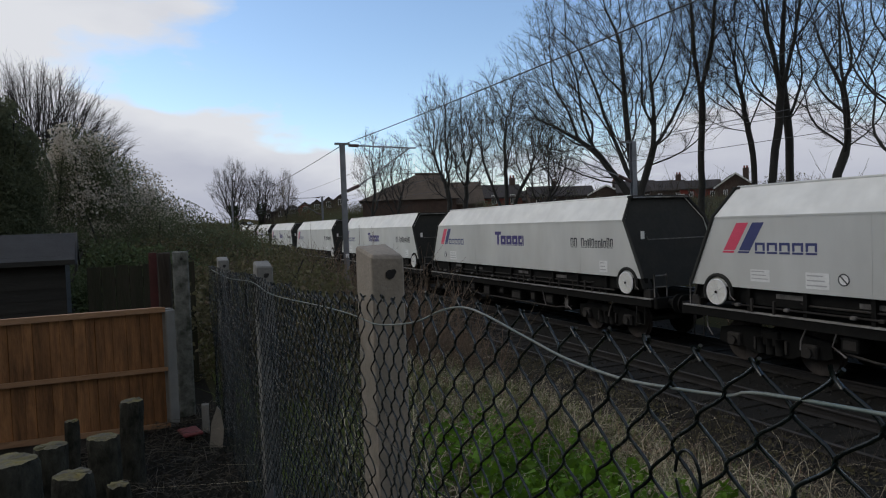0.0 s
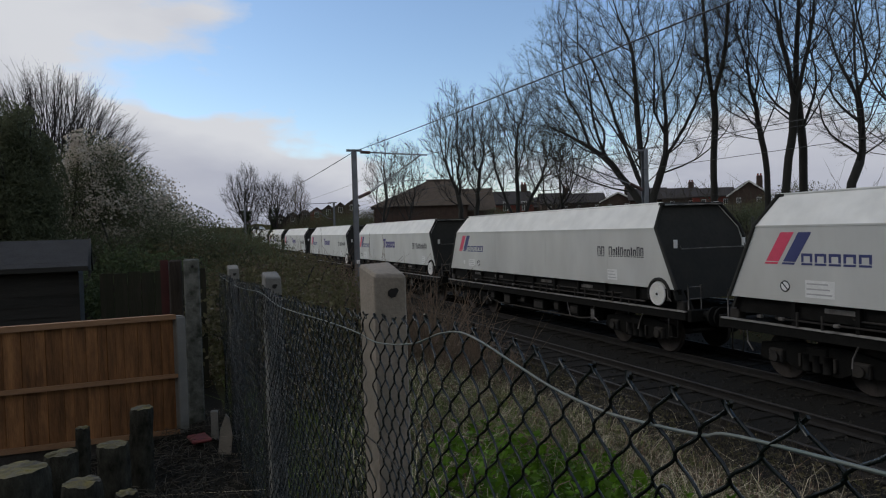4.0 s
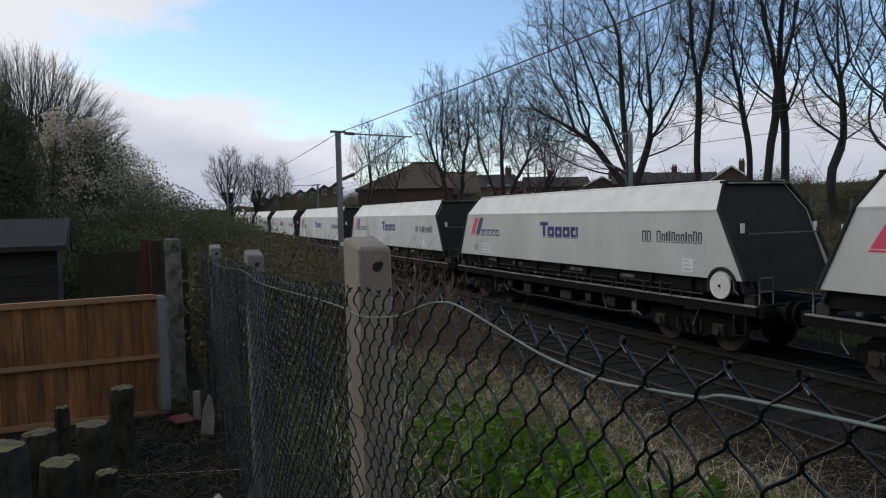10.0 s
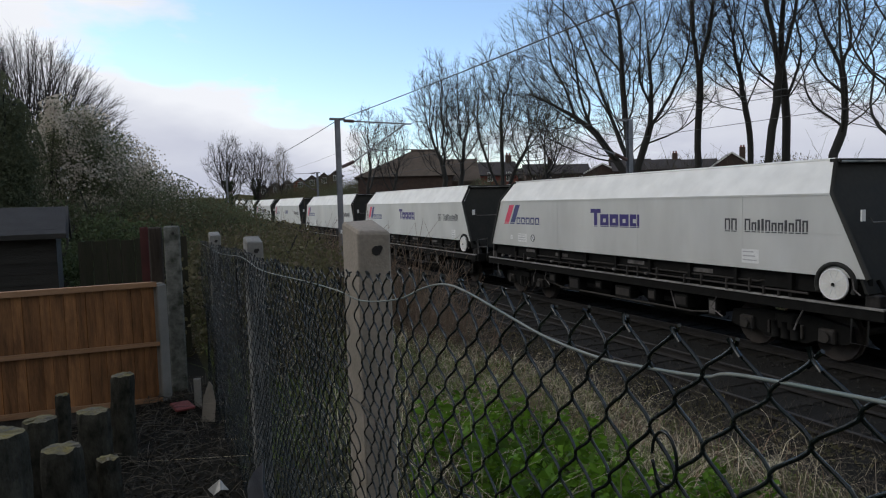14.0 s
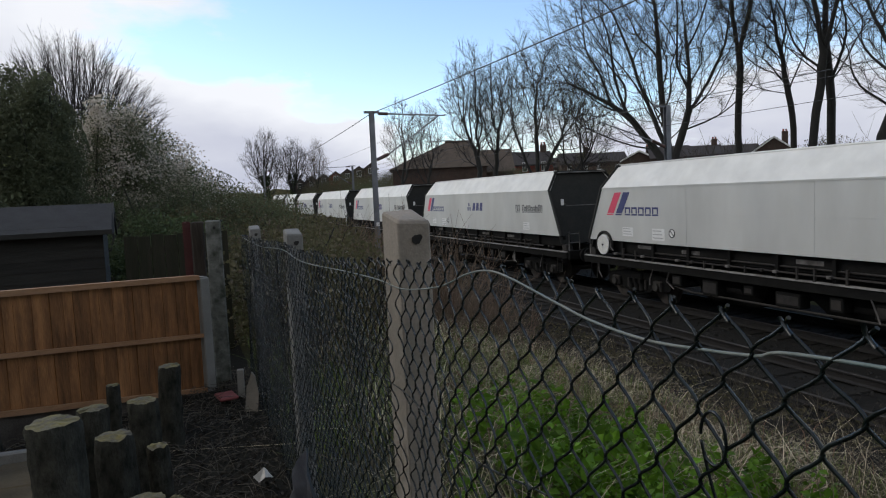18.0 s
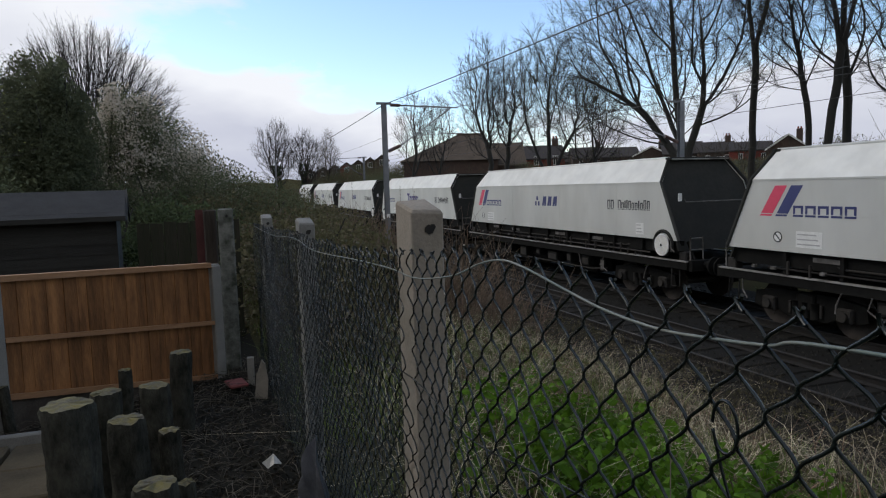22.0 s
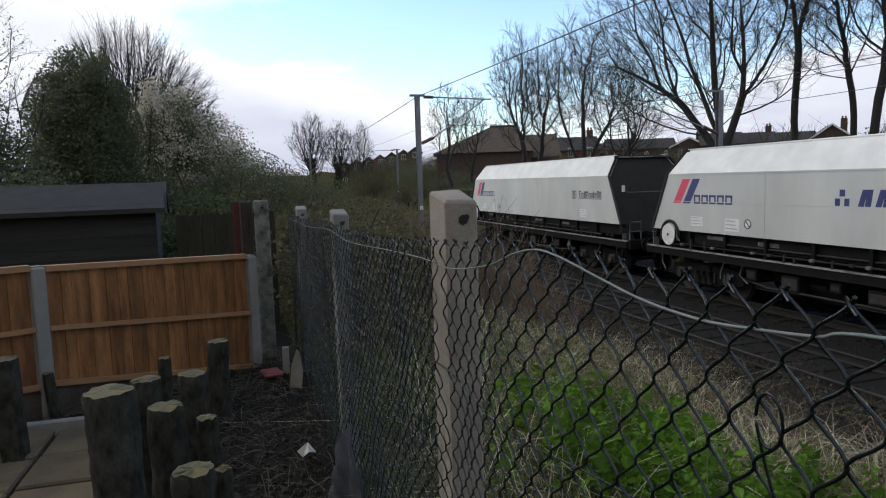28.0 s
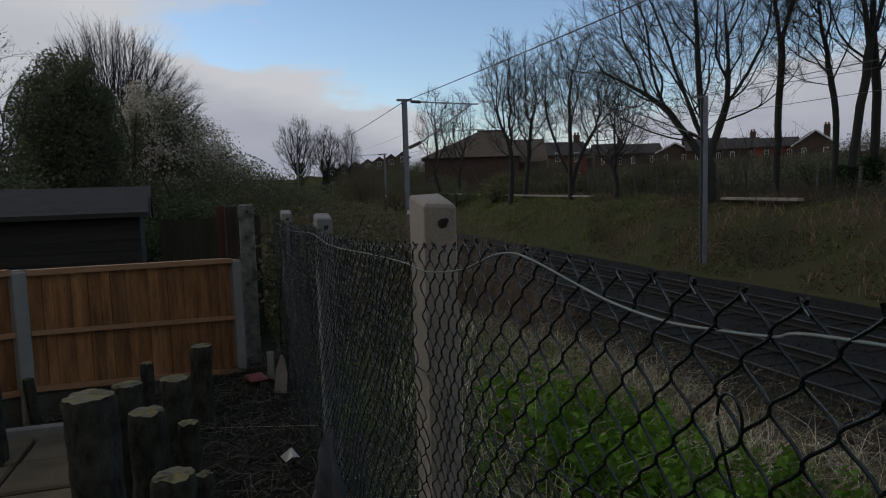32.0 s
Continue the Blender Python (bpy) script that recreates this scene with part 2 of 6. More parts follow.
# near-black that stands for the shade inside a bolt hole
M["hole"] = material("hole", (0.02, 0.018, 0.016), 0.95, bump=0)
M["mesh_wire"] = material("mesh_wire", (0.0040, 0.0072, 0.0066), 0.26, 0.0, other=(0.010, 0.016, 0.014), scale=14, amount=0.7, bump=0.1, spec=0.42)
M["line_wire"] = material("line_wire", (0.10, 0.14, 0.13), 0.6, 0.0, other=(0.24, 0.235, 0.205), scale=9, amount=0.9, bump=0.1)
M["panel_wood"] = material("panel_wood", (0.295, 0.134, 0.050), 0.78, other=(0.075, 0.036, 0.016), scale=3.2, amount=0.8, bump=0.5, fine=26, each=0.55, streak=(5, 5, 0.8), spec=0.2)
M["panel_trim"] = material("panel_trim", (0.32, 0.170, 0.078), 0.7, other=(0.22, 0.10, 0.04), scale=3, amount=0.6, bump=0.3, fine=16, streak=(1, 8, 8))
M["old_wood"] = material("old_wood", (0.075, 0.062, 0.050), 0.95, other=(0.026, 0.022, 0.018), scale=3, amount=0.9, bump=0.8, fine=20, streak=(5, 5, 0.6), each=0.3, spec=0.15)
M["log"] = material("log", (0.060, 0.058, 0.045), 0.95, other=(0.015, 0.0155, 0.012), scale=16, amount=0.95, bump=1.0, fine=70, streak=(1.3, 1.3, 0.7), each=0.35, spec=0.12)
M["log_top"] = material("log_top", (0.060, 0.057, 0.046), 0.95, other=(0.15, 0.125, 0.035), scale=14, amount=0.9, bump=0.8, fine=60, each=0.3)
M["gravel_board"] = material("gravel_board", (0.085, 0.072, 0.058), 0.95, other=(0.035, 0.028, 0.021), scale=4, amount=0.9, bump=0.5, fine=80, spec=0.15)
M["felt"] = material("felt", (0.032, 0.033, 0.035), 0.95, other=(0.020, 0.021, 0.022), scale=5, bump=0.5, fine=140, spec=0.2)
M["shed_wood"] = material("shed_wood", (0.022, 0.021, 0.017), 0.88, other=(0.015, 0.0145, 0.012), scale=3, bump=0.5, fine=20, streak=(1, 1, 8), each=0.3)
M["mossy_board"] = material("mossy_board", (0.040, 0.036, 0.026), 0.95, other=(0.024, 0.028, 0.016), scale=3, amount=0.9, bump=0.8, fine=20, streak=(5, 5, 0.6), each=0.3, spec=0.1)
M["red_board"] = material("red_board", (0.085, 0.022, 0.020), 0.8, other=(0.045, 0.016, 0.014), scale=5, bump=0.4)
M["red_tray"] = material("red_tray", (0.22, 0.05, 0.045), 0.6, other=(0.14, 0.04, 0.035), scale=7, bump=0.2)
M["slab"] = material("slab", (0.140, 0.108, 0.064), 0.9, other=(0.068, 0.056, 0.036), scale=3, amount=0.8, bump=0.5, fine=80, each=0.35, spec=0.2)
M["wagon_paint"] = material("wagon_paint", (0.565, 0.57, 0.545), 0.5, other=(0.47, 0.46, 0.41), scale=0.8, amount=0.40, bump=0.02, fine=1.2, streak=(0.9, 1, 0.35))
# paler copy of the side paint: brighter light on the slope, put into the colour
M["wagon_paint_lit"] = material("wagon_paint_lit", (0.70, 0.70, 0.67), 0.55, other=(0.60, 0.59, 0.54), scale=0.7, amount=0.4, bump=0.02, fine=2)
M["wagon_dark"] = material("wagon_dark", (0.0225, 0.0235, 0.0215), 0.85, other=(0.037, 0.036, 0.032), scale=2, amount=0.6, bump=0.15, fine=12, spec=0.2)
# pale grey with darker patches, for thin edges and bars of the wagons
M["pale_edge"] = material("pale_edge", (0.34, 0.33, 0.31), 0.6, other=(0.09, 0.085, 0.08), scale=3, amount=0.9, bump=0.1, fine=14)
M["under"] = material("under", (0.0075, 0.0075, 0.007), 0.88, other=(0.018, 0.0175, 0.016), scale=3, amount=0.7, bump=0.3, fine=20, spec=0.12)
M["under_light"] = material("under_light", (0.17, 0.16, 0.15), 0.75, other=(0.045, 0.04, 0.036), scale=5, amount=0.85, bump=0.2, fine=14)
M["under_rust"] = material("under_rust", (0.030, 0.026, 0.022), 0.9, other=(0.013, 0.012, 0.011), scale=5, amount=0.8, bump=0.3, fine=18, each=0.5)
M["steel_wheel"] = material("steel_wheel", (0.10, 0.085, 0.075), 0.6, 0.6, scale=6, bump=0.1)
M["hand_wheel"] = material("hand_wheel", (0.78, 0.77, 0.72), 0.5, other=(0.6, 0.58, 0.52), scale=6, bump=0.05)
M["emblem_red"] = material("emblem_red", (0.72, 0.07, 0.14), 0.5, other=(0.62, 0.07, 0.11), scale=4, amount=0.5, bump=0)
M["emblem_blue"] = material("emblem_blue", (0.035, 0.045, 0.155), 0.5, other=(0.06, 0.065, 0.17), scale=4, amount=0.5, bump=0)
M["emblem_violet"] = material("emblem_violet", (0.040, 0.028, 0.17), 0.5, scale=4, amount=0.3, bump=0)
M["lettering_dark"] = material("lettering_dark", (0.05, 0.05, 0.055), 0.5, scale=4, amount=0.3, bump=0)
M["plate_white"] = material("plate_white", (0.78, 0.78, 0.76), 0.5, other=(0.62, 0.62, 0.6), scale=6, amount=0.5, bump=0.02)
M["print_grey"] = material("print_grey", (0.46, 0.46, 0.45), 0.6, scale=8, amount=0.4, bump=0)
M["galv"] = material("galv", (0.20, 0.21, 0.23), 0.55, 0.4, other=(0.11, 0.115, 0.125), scale=3, amount=0.7, bump=0.1)
M["insulator"] = material("insulator", (0.09, 0.05, 0.045), 0.3, scale=5, bump=0)
M["cable"] = material("cable", (0.06, 0.062, 0.065), 0.6, 0.3, bump=0)
M["bark"] = material("bark", (0.031, 0.028, 0.025), 0.95, other=(0.020, 0.021, 0.016), scale=3, amount=0.8, bump=0.8, fine=16, streak=(3, 3, 0.6))
M["twig"] = material("twig", (0.027, 0.024, 0.022), 0.9, other=(0.040, 0.034, 0.027), scale=1, amount=0.7, bump=0)
M["twig_grey"] = material("twig_grey", (0.034, 0.030, 0.029), 0.9, other=(0.024, 0.022, 0.021), scale=1, amount=0.7, bump=0)
M["twig_warm"] = material("twig_warm", (0.15, 0.125, 0.095), 0.9, other=(0.10, 0.085, 0.07), scale=1, amount=0.7, bump=0)
M["bud"] = leafy("bud", (0.17, 0.18, 0.065), (0.12, 0.13, 0.05))
M["ivy"] = leafy("ivy", (0.030, 0.050, 0.022), (0.045, 0.055, 0.025))
M["conifer"] = leafy("conifer", (0.102, 0.112, 0.064), (0.074, 0.084, 0.048), 0.4)
M["shrub"] = leafy("shrub", (0.104, 0.116, 0.062), (0.072, 0.080, 0.048), 0.5)
M["laurel"] = leafy("laurel", (0.070, 0.092, 0.042), (0.042, 0.062, 0.028), 0.8)
M["blossom"] = leafy("blossom", (0.52, 0.47, 0.40), (0.36, 0.31, 0.25), 0.6)
M["nettle"] = leafy("nettle", (0.098, 0.190, 0.016), (0.026, 0.054, 0.010), 1.4)
M["bramble"] = leafy("bramble", (0.090, 0.088, 0.043), (0.118, 0.089, 0.058), 0.9)
M["dry_grass"] = leafy("dry_grass", (0.15, 0.118, 0.080), (0.072, 0.054, 0.039), 0.9, 0.15)
M["straw"] = leafy("straw", (0.60, 0.52, 0.36), (0.26, 0.21, 0.14), 0.9, 0.1)
M["green_grass"] = leafy("green_grass", (0.135, 0.175, 0.044), (0.088, 0.100, 0.036), 0.9)
# brighter bank grass, with the light on that stretch put into its colour
M["lush_grass"] = leafy("lush_grass", (0.165, 0.168, 0.066), (0.125, 0.112, 0.050), 0.7)
M["dead_stem"] = leafy("dead_stem", (0.120, 0.104, 0.080), (0.030, 0.026, 0.020), 1.2, 0.0)
M["dead_cane"] = leafy("dead_cane", (0.19, 0.155, 0.11), (0.085, 0.066, 0.045), 0.9, 0.0)
M["scrub_twig"] = material("scrub_twig", (0.075, 0.060, 0.046), 0.9, other=(0.050, 0.048, 0.030), scale=0.6, amount=0.9, bump=0, island=0.5)
M["scrub_warm"] = material("scrub_warm", (0.20, 0.135, 0.098), 0.9, other=(0.105, 0.088, 0.056), scale=0.7, amount=0.9, bump=0, island=0.6)
M["rust_stems"] = leafy("rust_stems", (0.19, 0.115, 0.075), (0.26, 0.165, 0.115), 0.7, 0.1)
M["dead_leaf"] = leafy("dead_leaf", (0.052, 0.045, 0.034), (0.018, 0.016, 0.012), 1.2, 0.0)
M["brick"] = material("brick", (0.24, 0.060, 0.045), 0.9, other=(0.11, 0.048, 0.038), scale=2, bump=0.3, fine=9, spec=0.2)
M["brick_dark"] = material("brick_dark", (0.085, 0.058, 0.047), 0.9, other=(0.060, 0.043, 0.036), scale=2, bump=0.3, fine=9, spec=0.2)
M["slate"] = material("slate", (0.052, 0.048, 0.047), 0.95, other=(0.070, 0.058, 0.052), scale=1.5, bump=0.3, fine=5, spec=0.1)
M["tile_roof"] = material("tile_roof", (0.105, 0.082, 0.062), 0.9, other=(0.070, 0.056, 0.044), scale=1.5, bump=0.3, fine=5, spec=0.15)
M["render_white"] = material("render_white", (0.70, 0.69, 0.66), 0.8, other=(0.55, 0.54, 0.5), scale=2, bump=0.1)
M["glass"] = material("glass", (0.03, 0.035, 0.04), 0.08, bump=0)
M["bag"] = material("bag", (0.095, 0.10, 0.115), 0.35, other=(0.018, 0.019, 0.022), scale=5, bump=0.2)
M["paper"] = material("paper", (0.62, 0.60, 0.55), 0.8, other=(0.45, 0.43, 0.38), scale=12, bump=0.3)


# ---- mesh helpers ----
class Build:
    """Collects points and faces of one mesh."""

    def __init__(self):
        self.v, self.f, self.s = [], [], []

    def add(self, pts, faces, smooth=False):
        o = len(self.v)
        self.v += [tuple(p) for p in pts]
        self.f += [tuple(i + o for i in f) for f in faces]
        self.s += [smooth] * len(faces)
        return self

    def box(self, x0, x1, y0, y1, z0, z1, bevel=0.0, m=None):
        if bevel <= 0:
            pts = [(x, y, z) for z in (z0, z1) for y in (y0, y1) for x in (x0, x1)]
            fs = [(0, 2, 3, 1), (4, 5, 7, 6), (0, 1, 5, 4), (2, 6, 7, 3), (0, 4, 6, 2), (1, 3, 7, 5)]
        else:
            b = bevel
            pts, fs = [], []
            for z, i in ((z0, b), (z0 + b, 0), (z1 - b, 0), (z1, b)):
                pts += [(x0 + b + i * 0, y0 + i, z), (x1 - b, y0 + i, z), (x1 - i, y0 + b, z), (x1 - i, y1 - b, z), (x1 - b, y1 - i, z), (x0 + b, y1 - i, z), (x0 + i, y1 - b, z), (x0 + i, y0 + b, z)]
            fs.append(tuple(reversed(range(8))))
            for k in range(3):
                for j in range(8):
                    fs.append((k * 8 + j, k * 8 + (j + 1) % 8, k * 8 + 8 + (j + 1) % 8, k * 8 + 8 + j))
            fs.append(tuple(range(24, 32)))
        if m is not None:
            pts = [m @ Vector(p) for p in pts]
        return self.add(pts, fs)

    def prism(self, outline, axis, a, b, m=None):
        """An outline (list of 2D points) pushed along an axis from a to b."""
        n = len(outline)

        def p3(p, k):
            return (k, *p) if axis == "x" else (p[0], k, p[1]) if axis == "y" else (*p, k)
        pts = [p3(p, a) for p in outline] + [p3(p, b) for p in outline]
        if m is not None:
            pts = [m @ Vector(p) for p in pts]
        fs = [(i, (i + 1) % n, n + (i + 1) % n, n + i) for i in range(n)] + [tuple(reversed(range(n))), tuple(range(n, 2 * n))]
        return self.add(pts, fs)

    def tube(self, pts, radii, sides=6, caps=True, smooth=True):
        pts = [Vector(p) for p in pts]
        if isinstance(radii, (int, float)):
            radii = [radii] * len(pts)
        o, rings, ref = [], len(pts), None
        for i, p in enumerate(pts):
            d = (pts[min(i + 1, rings - 1)] - pts[max(i - 1, 0)]).normalized()
            if ref is None:
                ref = Vector((0, 0, 1)) if abs(d.z) < 0.9 else Vector((1, 0, 0))
            a = d.cross(ref)
            a = a.normalized() if a.length > 1e-6 else d.orthogonal().normalized()
            b = a.cross(d)
            ref = b
            for k in range(sides):
                w = 2 * math.pi * k / sides
                o.append(p + (a * math.cos(w) + b * math.sin(w)) * radii[i])
        fs = [(i * sides + k, i * sides + (k + 1) % sides, (i + 1) * sides + (k + 1) % sides, (i + 1) * sides + k) for i in range(rings - 1) for k in range(sides)]
        self.add(o, fs, smooth)
        if caps:
            n = len(self.v) - len(o)
            self.f += [tuple(n + k for k in range(sides)), tuple(n + (rings - 1) * sides + k for k in reversed(range(sides)))]
            self.s += [False, False]
        return self

    def disc(self, c, axis, r, depth, sides=20, smooth=False):
        c, ax = Vector(c), Vector(axis).normalized()
        return self.tube([c - ax * depth / 2, c + ax * depth / 2], r, sides, True, smooth)

    def mesh(self, name, mat):
        me = bpy.data.meshes.new(name)
        me.from_pydata(self.v, [], self.f)
        me.polygons.foreach_set("use_smooth", self.s)
        me.materials.append(mat)
        me.update()
        return me


def part(name, b, mat, parent=None, label="", pos=None):
    """Links a Build (or a ready mesh) as one mesh object under a thing or a part."""
    ob = new(name, b.mesh(name, M[mat]) if isinstance(b, Build) else b)
    if parent is not None:
        ob.parent = parent
    if pos is not None:
        ob.matrix_basis = pos
    if label:
        ob["label"] = label
    return ob


def thing(name, label, category, group="", kind="", pos=None):
    e = new(name)
    e.empty_display_size = 0.2
    if pos is not None:
        e.matrix_basis = pos
    return tagged(e, label, category, group, kind)


rng = random.Random(7)
nrng = np.random.default_rng(11)


def frame_at(p, yaw=0.0):
    return Matrix.Translation(p) @ Matrix.Rotation(yaw, 4, "Z")


def leaf_mesh(name, mat, centres, size, flat=0.0, length=1.6, seed=1, droop=0.0):
    """Many small pointed leaves, each a folded pair of triangles, at the given centres."""
    r = np.random.default_rng(seed)
    c = np.asarray(centres, float)
    n = len(c)
    d = r.normal(size=(n, 3))
    d[:, 2] = d[:, 2] * (1 - flat) - droop
    d /= np.linalg.norm(d, axis=1)[:, None]
    q = r.normal(size=(n, 3))
    q -= d * (q * d).sum(1)[:, None]
    q /= np.linalg.norm(q, axis=1)[:, None]
    up = np.cross(d, q)
    s = size * r.uniform(0.6, 1.4, n)[:, None]
    a, b = c - d * s * length / 2, c + d * s * length / 2
    w = q * s * 0.5
    v = np.stack([a, c + w + up * s * 0.15, b, c - w + up * s * 0.15], 1).reshape(-1, 3)
    i = np.arange(n)[:, None] * 4
    f = np.concatenate([i + np.array([[0, 1, 2]]), i + np.array([[0, 2, 3]])], 1).reshape(-1, 3)
    me = bpy.data.meshes.new(name)
    me.from_pydata(v.tolist(), [], f.tolist())
    me.materials.append(M[mat])
    return me


def blade_mesh(name, mat, roots, height, width, lean, seed=1, curve=0.5):
    """Grass: each blade is three tapering pieces that bend over. Joined, for it cannot be counted."""
    r = np.random.default_rng(seed)
    p = np.asarray(roots, float)
    n = len(p)
    a = r.uniform(0, 2 * math.pi, n)
    dirn = np.stack([np.cos(a), np.sin(a), np.zeros(n)], 1)
    side = np.stack([-np.sin(a), np.cos(a), np.zeros(n)], 1)
    h = height * r.uniform(0.45, 1.3, n)[:, None]
    ln = lean * r.uniform(0.2, 1.6, n)[:, None] * h
    w = width * r.uniform(0.6, 1.4, n)[:, None]
    z = np.array([[0, 0, 1.0]])
    p1 = p + z * h * 0.55 + dirn * ln * 0.35
    p2 = p + z * h * (0.95 - curve * 0.25) + dirn * ln
    v = np.stack([p - side * w / 2, p + side * w / 2, p1 + side * w * 0.4, p1 - side * w * 0.4, p2], 1).reshape(-1, 3)
    i = np.arange(n)[:, None] * 5
    f4 = (i + np.array([[0, 1, 2, 3]])).tolist()
    f3 = (i + np.array([[3, 2, 4]])).tolist()
    me = bpy.data.meshes.new(name)
    me.from_pydata(v.tolist(), [], f4 + f3)
    me.materials.append(M[mat])
    return me


# ---- ground ----
PROFILE = [(-60, 1.6), (-6, 1.55), (-2.2, 1.52), (-0.9, 1.47), (0.0, 1.45), (0.5, 1.42), (0.75, 1.36), (1.6, 1.28), (3.0, 0.85), (4.5, 0.45), (6.2, 0.0), (7.0, -0.26), (7.6, -0.19), (14.4, -0.19), (15.0, -0.25), (15.6, -0.05), (17.4, 0.95), (19.2, 1.8), (20.2, 2.02), (24, 2.2), (34, 3.1), (60, 5.2), (110, 6.5), (260, 9.0), (700, 14.0), (2600, 18.0)]
PD, PZ = [p[0] for p in PROFILE], [p[1] for p in PROFILE]


def ground_z(d, u):
    b, h = bend(u)
    k = max(0.0, min(1.0, (u - 20.0) / 60.0))
    z = float(np.interp(d - b, PD, PZ))
    if d - b < 7.0:
        z += k * 0.4
    rough = 0.0 if 7.0 < d - b < 15.2 else 0.05 + 0.12 * min(1.0, max(0.0, d - b - 15.2) / 3) * (1 if d - b < 21 else 0.6)
    return z + h * min(1, max(0, d + 30) / 30) + rough * noise.noise(Vector((d * 0.9, u * 0.7, 0.3))) + 0.4 * rough * noise.noise(Vector((d * 3.1, u * 2.7, 4.3)))


def ground_piece(name, ds, us, mat, label, category):
    b = Build()
    n = len(us)
    b.v = [tuple(at(d, u, ground_z(d, u))) for d in ds for u in us]
    b.f = [(i * n + j, (i + 1) * n + j, (i + 1) * n + j + 1, i * n + j + 1) for i in range(len(ds) - 1) for j in range(n - 1)]
    b.s = [True] * len(b.f)
    return tagged(part(name, b, mat), label, category, kind="structure")


def steps(*spans):
    out = []
    for a, b, s in spans:
        n = max(1, round((b - a) / s))
        out += [a + (b - a) * i / n for i in range(n)]
    return out + [spans[-1][1]]


US = steps((-900, -60, 120), (-60, -6, 4.5), (-6, 14, 0.35), (14, 50, 1.2), (50, 300, 9), (300, 3000, 270))
ground_piece("garden_ground", steps((-900, -60, 140), (-60, -8, 6), (-8, -2, 0.6), (-2, 0.62, 0.16)), US, "soil", "dark bare garden soil with dry stems and litter", "ground")
ground_piece("lineside_ground", steps((0.62, 7.0, 0.3),), US, "grass_ground", "rough lineside slope of weeds and dead grass", "ground")
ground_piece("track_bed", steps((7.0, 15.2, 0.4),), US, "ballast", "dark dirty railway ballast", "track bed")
ground_piece("far_bank", steps((15.2, 24, 0.5), (24, 60, 3), (60, 260, 25), (260, 2600, 390)), US, "grass_ground", "grassy cutting bank rising to rough ground", "bank")


# ---- railway ----
def make_track(d0, label):
    tr = thing("railway_track", label, "railway track", "railway tracks")
    us = steps((-40, 60, 5), (60, 290, 12))
    for s in (-GAUGE / 2, GAUGE / 2):
        web, head = Build(), Build()
        for b, prof in ((web, [(-0.07, -0.16), (0.07, -0.16), (0.07, -0.145), (0.012, -0.12), (0.012, -0.04), (0.034, -0.03), (0.034, -0.006), (-0.034, -0.006), (-0.034, -0.03), (-0.012, -0.04), (-0.012, -0.12), (-0.07, -0.145)]), (head, [(-0.033, -0.005), (0.033, -0.005), (0.028, 0.0), (-0.028, 0.0)])):
            n = len(prof)
            pts = [rail(d0 + s + p[0], u, p[1]) for u in us for p in prof]
            b.add(pts, [(i * n + k, i * n + (k + 1) % n, (i + 1) * n + (k + 1) % n, (i + 1) * n + k) for i in range(len(us) - 1) for k in range(n)])
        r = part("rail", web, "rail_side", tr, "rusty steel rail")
        part("running_surface", head, "rail_top", r, "worn shiny rail head")
    return tr


far_line = make_track(FAR_TRACK, "far running line on concrete sleepers in dirty ballast")
near_line = make_track(NEAR_TRACK, "near running line on concrete sleepers in dirty ballast")
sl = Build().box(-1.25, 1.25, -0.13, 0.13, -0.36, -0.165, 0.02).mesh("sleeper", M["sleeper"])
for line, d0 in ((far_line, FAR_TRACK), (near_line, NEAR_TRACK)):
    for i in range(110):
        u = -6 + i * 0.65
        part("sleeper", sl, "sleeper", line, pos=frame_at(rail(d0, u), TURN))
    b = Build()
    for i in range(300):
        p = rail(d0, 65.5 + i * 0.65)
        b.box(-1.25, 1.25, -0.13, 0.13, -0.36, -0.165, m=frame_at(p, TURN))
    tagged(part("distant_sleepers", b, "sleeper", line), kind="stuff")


def ballast_stones():
    b = Build()
    r = random.Random(3)
    for i in range(9000):
        u = 2 + 30 * r.random() ** 1.5
        d = r.uniform(7.1, 14.9)
        off = min(abs(d - NEAR_TRACK), abs(d - FAR_TRACK))
        if any(abs(d - t - s) < 0.09 for t in (NEAR_TRACK, FAR_TRACK) for s in (-0.7175, 0.7175)):
            continue
        s = r.uniform(0.025, 0.055)
        p = at(d, u, -0.195 + (0.0 if off < 1.5 else 0.0) + r.uniform(-0.02, 0.03))
        k = [Vector((r.uniform(0.5, 1) * sx, r.uniform(0.5, 1) * sy, r.uniform(0.5, 1) * sz)) * s for sx, sy, sz in ((1, 0, 0), (0, 1, 0), (-1, 0, 0), (0, -1, 0), (0, 0, 1))]
        b.add([p + v for v in k], [(0, 1, 4), (1, 2, 4), (2, 3, 4), (3, 0, 4)])
    tagged(part("ballast_stones", b, "stone_bits"), "loose dark ballast stones between the rails", "ballast", kind="stuff")


ballast_stones()


# ---- the train ----
SIDE_Y, ROOF_Y = 1.35, 0.92
Z_BOT, Z_CRE, Z_TOP = 1.63, 3.10, 3.70
XB, XC, XT = 6.72, 6.04, 5.80


